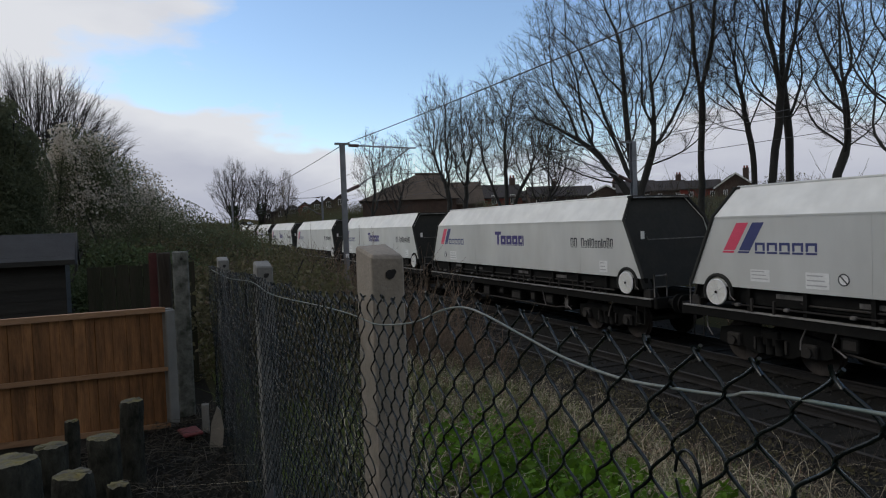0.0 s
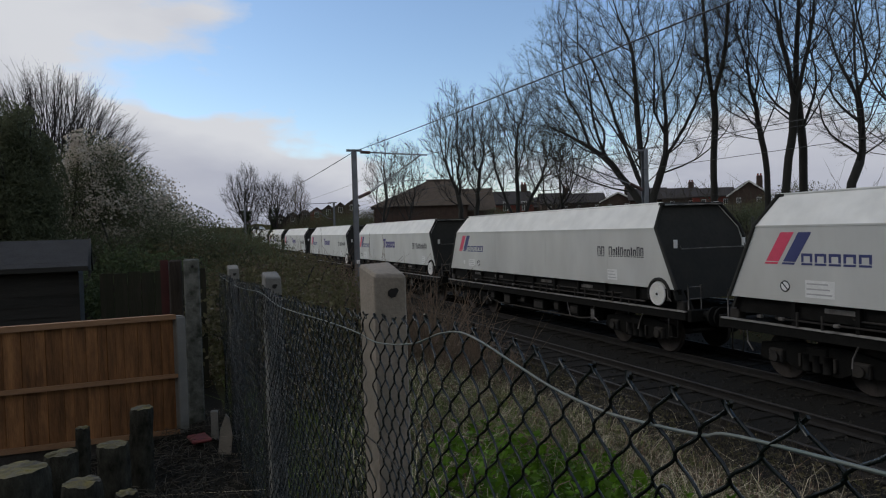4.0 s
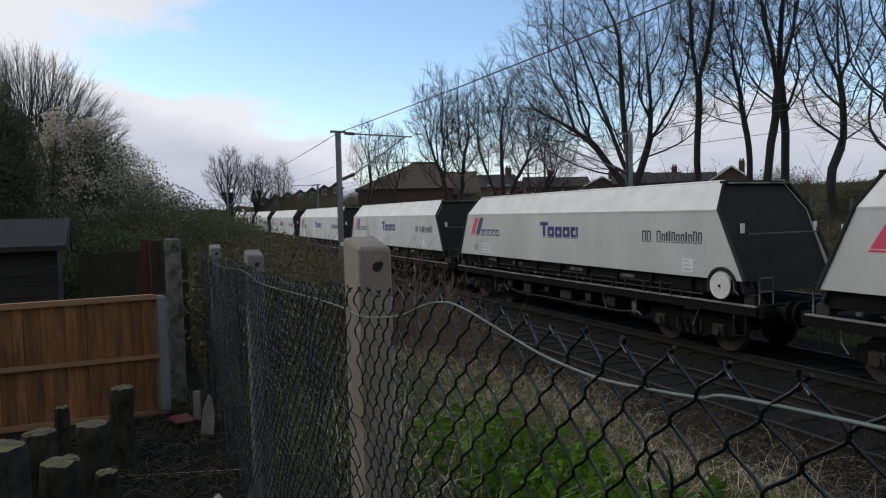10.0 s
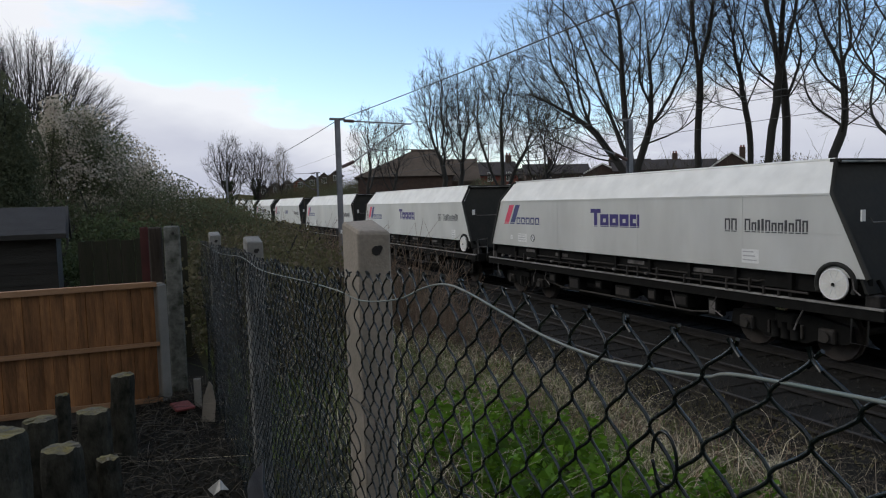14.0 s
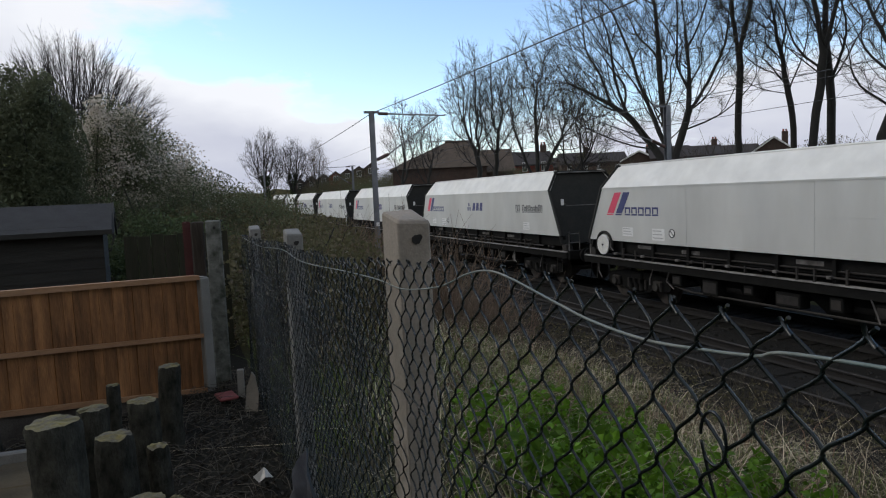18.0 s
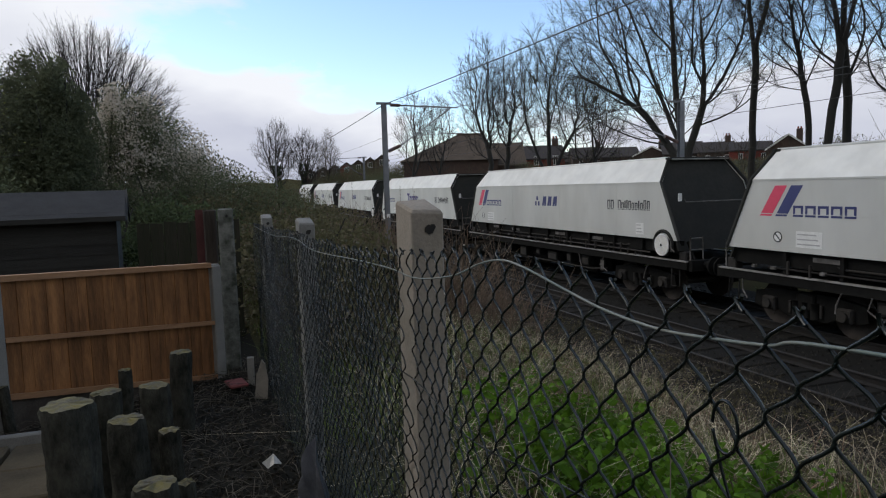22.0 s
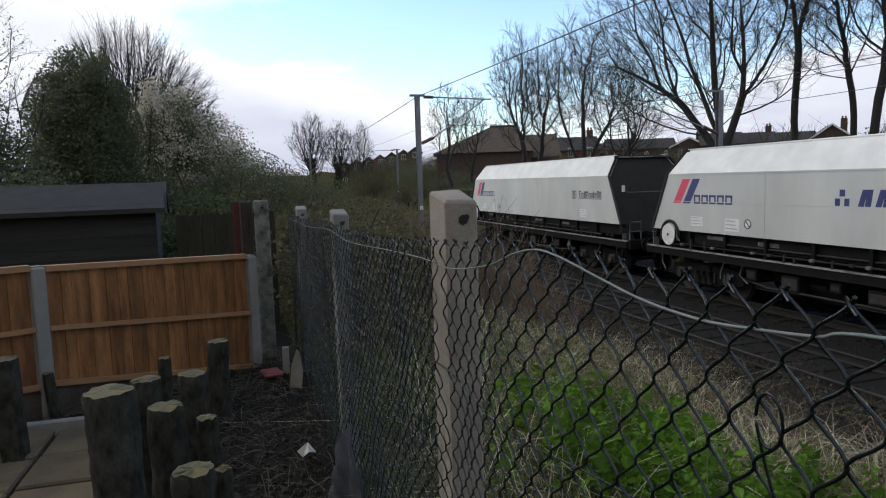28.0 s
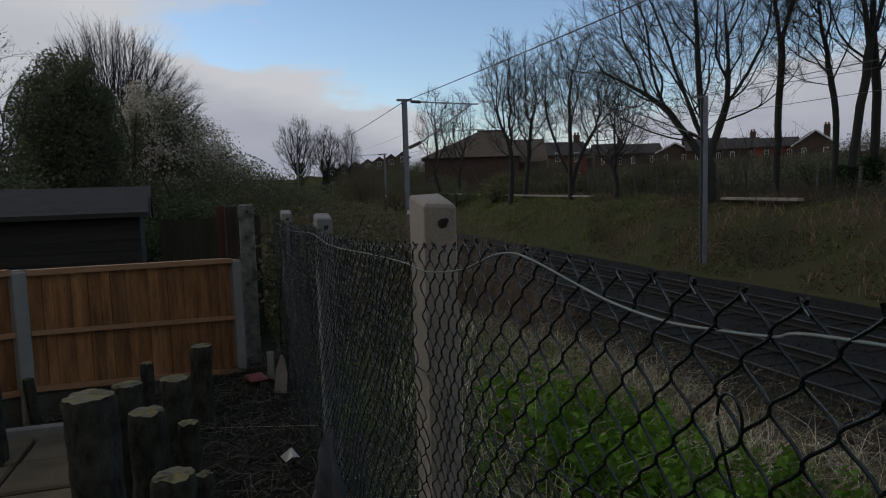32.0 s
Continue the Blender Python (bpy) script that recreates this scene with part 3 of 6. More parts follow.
def word(parent, name, x0, z0, blocks, mat, slant=0.0, y=-SIDE_Y - 0.004):
    """Painted plain blocks on the side that faces the garden, each a part: (start, end, low, high)."""
    for a, e, lo, hi in blocks:
        b = Build()
        q = [(x0 + a + lo * slant, z0 + lo), (x0 + e + lo * slant, z0 + lo), (x0 + e + hi * slant, z0 + hi), (x0 + a + hi * slant, z0 + hi)]
        b.add([(x, y, z) for x, z in q] + [(x, y + 0.003, z) for x, z in q], [(0, 1, 2, 3), (4, 7, 6, 5), (0, 4, 5, 1), (1, 5, 6, 2), (2, 6, 7, 3), (3, 7, 4, 0)])
        part(name, b, mat, parent)


def hollow(parent, name, x0, z0, marks, t, mat, y=-SIDE_Y - 0.004):
    """Painted hollow blocks in a row, each a part: (start, end, height)."""
    for a, e, h in marks:
        o = [(x0 + a, z0), (x0 + e, z0), (x0 + e, z0 + h), (x0 + a, z0 + h)]
        q = [(x0 + a + t, z0 + t), (x0 + e - t, z0 + t), (x0 + e - t, z0 + h - t), (x0 + a + t, z0 + h - t)]
        v = [(x, yy, z) for yy in (y, y + 0.003) for x, z in o + q]
        f = []
        for k in range(4):
            m = (k + 1) % 4
            f += [(k, m, 4 + m, 4 + k), (8 + k, 12 + k, 12 + m, 8 + m), (k, 8 + k, 8 + m, m), (4 + k, 4 + m, 12 + m, 12 + k)]
        part(name, Build().add(v, f), mat, parent)


def bogie(parent, x):
    fr = Build()
    for s in (-1, 1):
        fr.prism([(-1.35, 0.42), (-1.2, 0.36), (-0.75, 0.40), (-0.45, 0.26), (0.45, 0.26), (0.75, 0.40), (1.2, 0.36), (1.35, 0.42), (1.3, 0.70), (0.6, 0.80), (-0.6, 0.80), (-1.3, 0.70)], "y", s * 0.98 - 0.06, s * 0.98 + 0.06)
    fr.box(-0.22, 0.22, -1.1, 1.1, 0.45, 0.78, 0.03)
    f = part("bogie", fr, "under", parent, "dirty cast bogie", pos=pose(x, 0, 0))
    for s in (-1, 1):
        for a in (-0.9, 0.9):
            part("axle_box", Build().box(a - 0.17, a + 0.17, s * 1.05 - 0.08, s * 1.05 + 0.10, 0.34, 0.62, 0.03).disc((a, s * 1.16, 0.47), (0, 1, 0), 0.10, 0.05, 12), "under_rust", f)
            part("brake_block", Build().box(a - 0.56 if a > 0 else a + 0.50, a - 0.50 if a > 0 else a + 0.56, s * 0.95 - 0.14, s * 0.95 + 0.14, 0.34, 0.60, 0.01), "under_rust", f)
        sp = Build()
        for c in (-0.22, 0.0, 0.22):
            sp.tube([(c, s * 1.06, 0.30), (c, s * 1.06, 0.62)], 0.085, 8)
        part("spring_nest", sp, "under", f)
    for a in (-0.9, 0.9):
        w = Build()
        for s in (-1, 1):
            w.disc((0, s * 0.76, 0), (0, 1, 0), 0.46, 0.09, 20)
            w.disc((0, s * 0.70, 0), (0, 1, 0), 0.49, 0.025, 20)
            w.disc((0, s * 0.82, 0), (0, 1, 0), 0.13, 0.06, 10)
            for k in range(4):
                an = k * math.pi / 2
                w.box(-0.03, 0.03, s * 0.80 - 0.012, s * 0.80 + 0.012, 0.16, 0.36, m=Matrix.Rotation(an, 4, "Y"))
        w.disc((0, 0, 0), (0, 1, 0), 0.085, 1.5, 10)
        ws = part("wheelset", w, "steel_wheel", parent, "steel wheelset", pos=pose(x + a, 0, 0.46))
        ws["spin"] = 1


def make_wagon():
    wg = thing("hopper_wagon", "pale grey bogie hopper wagon with dark ends", "railway wagon", "wagons of the train")
    skin = Build()
    o = [(-XB, Z_BOT), (XB, Z_BOT), (XC, Z_CRE), (XT, Z_TOP), (-XT, Z_TOP), (-XC, Z_CRE)]
    yy = {Z_BOT: SIDE_Y, Z_CRE: SIDE_Y, Z_TOP: ROOF_Y}
    for s in (-1, 1):
        w = Build()
        w.add([(x, s * yy[z], z) for x, z in (o[0], o[1], o[2], o[5])] + [(x, s * (yy[z] - 0.05), z) for x, z in (o[0], o[1], o[2], o[5])], [(0, 1, 2, 3), (7, 6, 5, 4), (0, 4, 5, 1), (1, 5, 6, 2), (2, 6, 7, 3), (3, 7, 4, 0)])
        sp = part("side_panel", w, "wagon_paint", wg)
        seams = Build()
        for x in (-2.6, 0.9, 4.1):
            seams.box(x - 0.012, x + 0.012, s * (SIDE_Y + 0.0015) - 0.003, s * (SIDE_Y + 0.0015) + 0.003, Z_BOT + 0.02, Z_CRE - 0.02)
        seams.box(-XC, XC, s * (SIDE_Y + 0.004) - 0.006, s * (SIDE_Y + 0.004) + 0.006, Z_CRE - 0.035, Z_CRE)
        seams.box(-XC - 0.3, XC + 0.3, s * (SIDE_Y + 0.0015) - 0.003, s * (SIDE_Y + 0.0015) + 0.003, 2.38, 2.395)
        part("seam", seams, "wagon_paint", sp)
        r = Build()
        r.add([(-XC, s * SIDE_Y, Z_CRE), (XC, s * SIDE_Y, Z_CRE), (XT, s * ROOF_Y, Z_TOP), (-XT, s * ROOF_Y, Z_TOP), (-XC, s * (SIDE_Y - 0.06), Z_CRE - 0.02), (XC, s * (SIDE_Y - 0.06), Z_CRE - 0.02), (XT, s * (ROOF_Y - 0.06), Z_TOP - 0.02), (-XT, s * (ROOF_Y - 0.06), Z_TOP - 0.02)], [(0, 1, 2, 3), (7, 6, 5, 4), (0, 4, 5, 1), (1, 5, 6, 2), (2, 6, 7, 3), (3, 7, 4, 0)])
        part("upper_panel", r, "wagon_paint_lit", wg)
        part("top_rim", Build().tube([(-XT, s * (ROOF_Y - 0.02), Z_TOP + 0.005), (XT, s * (ROOF_Y - 0.02), Z_TOP + 0.005)], 0.035, 6), "wagon_paint_lit", wg)
        # the dark belt, walkway ledge and discharge gear under the body
        part("lower_belt", Build().box(-XB + 0.05, XB - 0.05, s * 1.18 - 0.05, s * 1.18 + 0.05, 1.30, Z_BOT), "under", wg)
        if s < 0:
            for x in np.arange(-5.2, 5.3, 1.3):
                part("bracket", Build().box(x - 0.04, x + 0.04, s * 1.27 - 0.05, s * 1.27 + 0.05, 1.16, Z_BOT - 0.01), "under", wg)
            for x, z in ((-4.6, 1.46), (-2.9, 1.43), (0.4, 1.45), (2.6, 1.43)):
                part("stencil_plate", Build().box(x, x + 0.62, s * 1.236, s * 1.228, z, z + 0.09), "under_light", wg)
        part("air_pipe", Build().tube([(-5.6, s * 1.33, 1.27), (5.6, s * 1.33, 1.27)], 0.022, 6), "under_rust", wg)
        part("solebar", Build().box(-7.0, 7.0, s * 1.28 - 0.05, s * 1.28 + 0.05, 0.93, 1.14, 0.01), "under", wg)
        part("solebar_edge", Build().box(-7.0, 7.0, s * 1.31 - 0.05, s * 1.31 + 0.05, 1.125, 1.155), "pale_edge", wg, "thin pale edge")
        part("brake_pull_rod", Build().tube([(-3.4, s * 1.2, 0.62), (-2.6, s * 1.22, 0.52), (2.6, s * 1.22, 0.52), (3.4, s * 1.2, 0.62)], 0.026, 6), "under_rust", wg)
    rc = random.Random(5)
    for x, w_, z0, h_ in ((-3.25, 0.34, 0.62, 0.28), (-2.2, 0.5, 0.52, 0.36), (-0.95, 0.28, 0.66, 0.22), (-0.1, 0.62, 0.55, 0.3), (1.15, 0.3, 0.6, 0.3), (2.05, 0.44, 0.58, 0.3), (3.1, 0.26, 0.5, 0.4)):
        bx = part("equipment_box", Build().box(x, x + w_, -1.26, -0.98, z0, z0 + h_, 0.02), "under", wg)
        part("cover_plate", Build().box(x + 0.05, x + w_ - 0.05, -1.266, -1.258, z0 + 0.06, z0 + h_ - 0.06), "under_light" if rc.random() < 0.35 else "under_rust", bx)
    for x in (-1.75, 1.55):
        part("air_reservoir", Build().tube([(x - 0.5, -0.82, 0.72), (x - 0.45, -0.82, 0.72), (x + 0.45, -0.82, 0.72), (x + 0.5, -0.82, 0.72)], [0.08, 0.17, 0.17, 0.08], 12), "under_rust", wg)
    for x in np.arange(-6.3, 6.4, 0.42):
        x = float(x) + rc.uniform(-0.1, 0.1)
        kind = rc.random()
        if kind < 0.4:
            part("stanchion", Build().box(x - 0.02, x + 0.02, -1.36, -1.31, 1.15, 1.15 + rc.uniform(0.1, 0.3)), "under_rust", wg)
        elif kind < 0.75:
            part("pipe_clamp", Build().box(x - 0.05, x + 0.05, -1.385, -1.30, 1.235, 1.30, 0.01), "under_light" if rc.random() < 0.3 else "under_rust", wg)
        else:
            part("lever", Build().tube([(x, -1.33, 0.95), (x + rc.uniform(-0.15, 0.15), -1.36, 0.72), (x + rc.uniform(-0.2, 0.2), -1.34, 0.55)], 0.016, 5), "under_light", wg)
    part("drain_pipe", Build().tube([(-4.1, -1.2, 1.42), (-3.9, -1.26, 1.38), (4.4, -1.26, 1.38), (4.6, -1.2, 1.42)], 0.022, 6), "under_rust", wg)
    deck = Build().box(-7.1, 7.1, -1.2, 1.2, 0.98, 1.12)
    part("underframe", deck, "under", wg)
    for x0, x1 in ((-2.9, -0.3), (0.3, 2.9)):
        h = Build()
        h.add([(x0, -1.15, 1.05), (x1, -1.15, 1.05), (x1, 1.15, 1.05), (x0, 1.15, 1.05), (x0 + 0.6, -0.8, 0.34), (x1 - 0.6, -0.8, 0.34), (x1 - 0.6, 0.8, 0.34), (x0 + 0.6, 0.8, 0.34)], [(0, 1, 5, 4), (1, 2, 6, 5), (2, 3, 7, 6), (3, 0, 4, 7), (4, 5, 6, 7)])
        part("discharge_hopper", h, "under", wg)
    for e in (-1, 1):
        p = Build()
        p.add([(e * XB, -SIDE_Y + 0.03, Z_BOT - 0.25), (e * XB, SIDE_Y - 0.03, Z_BOT - 0.25), (e * (XC - 0.015), SIDE_Y - 0.03, Z_CRE), (e * (XT - 0.015), ROOF_Y - 0.02, Z_TOP - 0.02), (e * (XT - 0.015), -ROOF_Y + 0.02, Z_TOP - 0.02), (e * (XC - 0.015), -SIDE_Y + 0.03, Z_CRE)], [(0, 1, 2, 3, 4, 5)[::e]])
        q = [(x - e * 0.06, y, z) for x, y, z in p.v]
        p.add(q, [(5, 4, 3, 2, 1, 0)[::e]])
        for i in range(6):
            p.f.append((i, (i + 1) % 6, 6 + (i + 1) % 6, 6 + i))
            p.s.append(False)
        ep = part("end_panel", p, "wagon_dark", wg, "dark grey sloping end sheet")
        for s in (-1, 1):
            part("end_rim", Build().tube([(e * (XB + 0.02), s * SIDE_Y, Z_BOT), (e * (XC + 0.02), s * SIDE_Y, Z_CRE), (e * (XT + 0.02), s * ROOF_Y, Z_TOP)], 0.045, 5), "wagon_dark", ep)
        part("top_lip", Build().box(min(e * (XT - 0.1), e * (XT + 0.12)), max(e * (XT - 0.1), e * (XT + 0.12)), -ROOF_Y - 0.03, ROOF_Y + 0.03, Z_TOP - 0.05, Z_TOP + 0.02, 0.01), "wagon_dark", ep)
        part("grab_rail", Build().tube([(e * 6.52, -1.02, 2.66), (e * 6.56, -1.0, 2.58), (e * 6.56, 1.0, 2.58), (e * 6.52, 1.02, 2.66)], 0.016, 5), "under_light", ep, "pale grab rail")
        for s in (-1, 1):
            part("marker_plate", Build().box(e * 6.44 - 0.012, e * 6.44 + 0.012, s * 1.08 - 0.05, s * 1.08 + 0.05, 2.60, 2.80), "plate_white", ep)
        part("end_top_bar", Build().tube([(e * (XT + 0.10), -ROOF_Y, Z_TOP - 0.03), (e * (XT + 0.10), ROOF_Y, Z_TOP - 0.03)], 0.028, 6), "pale_edge", ep, "thin pale top bar")
        for y in (-1.05, 1.05):
            part("end_strut", Build().tube([(e * 6.98, y, 1.12), (e * 6.70, y, 1.60)], 0.035, 5), "under", wg)
        part("end_valve", Build().box(min(e * 6.60, e * 6.86), max(e * 6.60, e * 6.86), -1.24, -1.02, 1.14, 1.36, 0.02), "under_rust", wg)
        part("foot_step", Build().tube([(e * 6.72, -1.30, 0.95), (e * 6.72, -1.32, 0.50), (e * 6.42, -1.32, 0.50), (e * 6.42, -1.30, 0.95)], 0.016, 5), "under_light", wg)
        part("headstock", Build().box(min(e * 7.0, e * 7.14), max(e * 7.0, e * 7.14), -1.28, 1.28, 0.90, 1.18, 0.015), "under", wg)
        for s in (-1, 1):
            bf = Build().tube([(e * 7.1, s * 0.87, 1.05), (e * 7.32, s * 0.87, 1.05)], 0.10, 10).disc((e * 7.45, s * 0.87, 1.05), (1, 0, 0), 0.23, 0.05, 16).tube([(e * 7.3, s * 0.87, 1.05), (e * 7.46, s * 0.87, 1.05)], 0.07, 10)
            part("buffer", bf, "under", wg)
        part("coupler", Build().box(min(e * 7.1, e * 7.52), max(e * 7.1, e * 7.52), -0.12, 0.12, 0.86, 1.10, 0.03), "under", wg)
        part("end_ladder", Build().tube([(e * 6.95, -1.18, 1.1), (e * 6.95, -1.18, 1.75)], 0.018, 5).tube([(e * 6.95, -0.80, 1.1), (e * 6.95, -0.80, 1.75)], 0.018, 5).tube([(e * 6.95, -1.18, 1.7), (e * 6.95, -0.80, 1.7)], 0.018, 5).tube([(e * 6.95, -1.18, 1.42), (e * 6.95, -0.80, 1.42)], 0.018, 5), "under_light", wg)
        bogie(wg, e * 4.9)
        part("brake_hose", Build().tube([(e * 7.14, 0.4, 0.95), (e * 7.3, 0.4, 0.7), (e * 7.5, 0.38, 0.62)], 0.03, 6), "under", wg)
    inner = Build().add([(-XT + 0.1, -ROOF_Y + 0.08, Z_TOP - 0.25), (XT - 0.1, -ROOF_Y + 0.08, Z_TOP - 0.25), (XT - 0.1, ROOF_Y - 0.08, Z_TOP - 0.25), (-XT + 0.1, ROOF_Y - 0.08, Z_TOP - 0.25)], [(0, 1, 2, 3)])
    part("load", inner, "stone_bits", wg, "grey stone load")
    # painted emblem: two slanting bars, then a word as plain blocks
    word(wg, "emblem_bar", -5.82, 2.34, [(0.0, 0.30, 0.0, 0.62)], "emblem_red", 0.62)
    word(wg, "emblem_bar", -5.42, 2.34, [(0.0, 0.28, 0.0, 0.62)], "emblem_blue", 0.62)
    hollow(wg, "word_block", -4.98, 2.34, [(k * 0.285, k * 0.285 + 0.235, 0.22) for k in range(5)], 0.05, "emblem_blue")
    return wg


def middle_word(wg, kind):
    if kind == 1:
        word(wg, "word_block", -0.98, 2.36, [(0.0, 0.44, 0.36, 0.47), (0.15, 0.29, 0.0, 0.36)], "emblem_violet")
        hollow(wg, "word_block", -0.98, 2.36, [(0.42 + k * 0.40, 0.42 + k * 0.40 + 0.35, 0.33) for k in range(4)], 0.115, "emblem_violet")
    elif kind == 2:
        word(wg, "mark_bar", -0.78, 2.38, [(0.0, 0.11, 0.0, 0.16), (0.21, 0.32, 0.0, 0.16), (0.10, 0.22, 0.20, 0.33)], "emblem_blue")
        word(wg, "word_block", -0.28, 2.38, [(k * 0.36, k * 0.36 + 0.12, 0.0, 0.33) for k in range(3)], "emblem_blue", 0.3)
        word(wg, "word_block", -0.13, 2.38, [(k * 0.36, k * 0.36 + 0.12, 0.0, 0.33) for k in range(3)], "emblem_blue", 0.15)


def operator_word(wg):
    x = 0.0
    marks = []
    for i, hi in enumerate((0.27, 0.27, 0, 0.27, 0.2, 0.25, 0.27, 0.25, 0.2, 0.2, 0.25, 0.2, 0.27, 0.25)):
        if hi:
            marks.append((x, x + (0.14 if i < 4 else 0.055 if i in (5, 6, 10) else 0.115), hi))
        x += 0.17 if i < 4 else 0.09 if i in (5, 6, 10) else 0.145
    hollow(wg, "word_block", 3.66, 2.36, [m for m in marks if m[1] - m[0] > 0.08], 0.036, "lettering_dark")
    word(wg, "word_block", 3.66, 2.36, [(m[0], m[1], 0.0, m[2]) for m in marks if m[1] - m[0] <= 0.08], "lettering_dark")


def hand_wheel(wg, x):
    for s in (-1,):
        b = Build().disc((x, s * 1.40, 1.50), (0, 1, 0), 0.255, 0.035, 32)
        hw = part("hand_wheel", b, "hand_wheel", wg, "white brake hand wheel")
        part("wheel_shroud", Build().tube([(x + 0.36 * math.cos(a), s * 1.36, 1.50 + 0.36 * math.sin(a)) for a in np.linspace(-0.4, math.pi + 0.4, 15)], 0.045, 6), "wagon_dark", wg)
        part("hub", Build().disc((x, s * 1.425, 1.50), (0, 1, 0), 0.03, 0.03, 10), "under", hw)
        part("wheel_rim", Build().tube([(x + 0.262 * math.cos(a), s * 1.402, 1.50 + 0.262 * math.sin(a)) for a in np.linspace(0, 2 * math.pi, 25)], 0.022, 5, False), "plate_white", hw)
        part("lever_guard", Build().tube([(x + 0.34, s * 1.40, 1.62), (x + 0.40, s * 1.44, 1.45), (x + 0.50, s * 1.42, 1.36)], 0.014, 5), "under_light", wg)
        spokes = Build()
        for k in range(5):
            a = k * math.pi / 5
            spokes.box(-0.24, 0.24, -0.004, 0.004, -0.006, 0.006, m=Matrix.Translation((x, s * 1.42, 1.50)) @ Matrix.Rotation(a, 4, "Y"))
        part("spoke", spokes, "plate_white", hw)


def data_plates(wg, variant):
    sets = {0: [(5.1 - 0.1, 1.72, 0.34, 0.30), (-4.9, 1.74, 0.60, 0.32)], 1: [(-5.1, 1.78, 0.46, 0.24), (-3.85, 1.72, 0.48, 0.30), (4.2, 1.76, 0.46, 0.26)], 2: [(-4.9, 1.78, 0.55, 0.26), (-5.4, 1.84, 0.14, 0.14), (4.1, 1.74, 0.42, 0.28)]}
    for x, z, w, h in sets[variant]:
        for s in (-1,):
            pl = part("data_panel", Build().box(x, x + w, s * (SIDE_Y + 0.003) - 0.002, s * (SIDE_Y + 0.003) + 0.002, z, z + h), "plate_white", wg)
            for i in range(3):
                part("printed_line", Build().box(x + 0.03, x + w - 0.05 - 0.04 * i, s * (SIDE_Y + 0.0065) - 0.001, s * (SIDE_Y + 0.0065) + 0.001, z + 0.05 + i * h * 0.3, z + 0.05 + i * h * 0.3 + h * 0.08), "print_grey", pl)


def round_sign(wg, x, z):
    sg = part("round_sign", Build().tube([(x + 0.10 * math.cos(a), -SIDE_Y - 0.004, z + 0.10 * math.sin(a)) for a in np.linspace(0, 2 * math.pi, 19)], 0.012, 4, False), "lettering_dark", wg, "small round warning sign")
    part("sign_bar", Build().box(-0.09, 0.09, -0.002, 0.002, -0.012, 0.012, m=Matrix.Translation((x, -SIDE_Y - 0.005, z)) @ Matrix.Rotation(0.8, 4, "Y")), "lettering_dark", sg)
    part("sign_face", Build().disc((x, -SIDE_Y - 0.002, z), (0, 1, 0), 0.095, 0.003, 18), "plate_white", sg)


# middle word, end that carries the hand wheel (1: leading), set of data plates
CONSIST = {-1: (1, -1, 1), 0: (1, 1, 0), 1: (1, 1, 0), 2: (0, 1, 2), 3: (1, 1, 0), 4: (1, 1, 1), 5: (1, 1, 0), 6: (1, -1, 1), 7: (1, 1, 2), 8: (1, 1, 0), 9: (0, -1, 1), 10: (2, -1, 1), 11: (1, 1, 0), 12: (2, 1, 0), 13: (1, -1, 1), 14: (2, 1, 2), 15: (2, -1, 1), 16: (0, -1, 1)}
base_wagon = make_wagon()
operator_word(base_wagon)
MOVERS = []
base_parts = list(base_wagon.children_recursive)
for k in WAGONS:
    w = copy_thing(base_wagon, Matrix.Identity(4))
    mid, end, plates = CONSIST[k]
    middle_word(w, mid)
    hand_wheel(w, 6.15 if end > 0 else -5.95)
    data_plates(w, plates)
    round_sign(w, {0: -5.35, 1: -3.1, 2: -4.0}[plates], 1.92)
    words = {0: "no middle lettering", 1: "violet painted word", 2: "small blue painted mark"}[mid]
    tagged(w, "pale grey hopper wagon with dark ends and " + words)
    MOVERS.append((k, w))
for o in reversed(base_parts):
    bpy.data.objects.remove(o)
bpy.data.objects.remove(base_wagon)


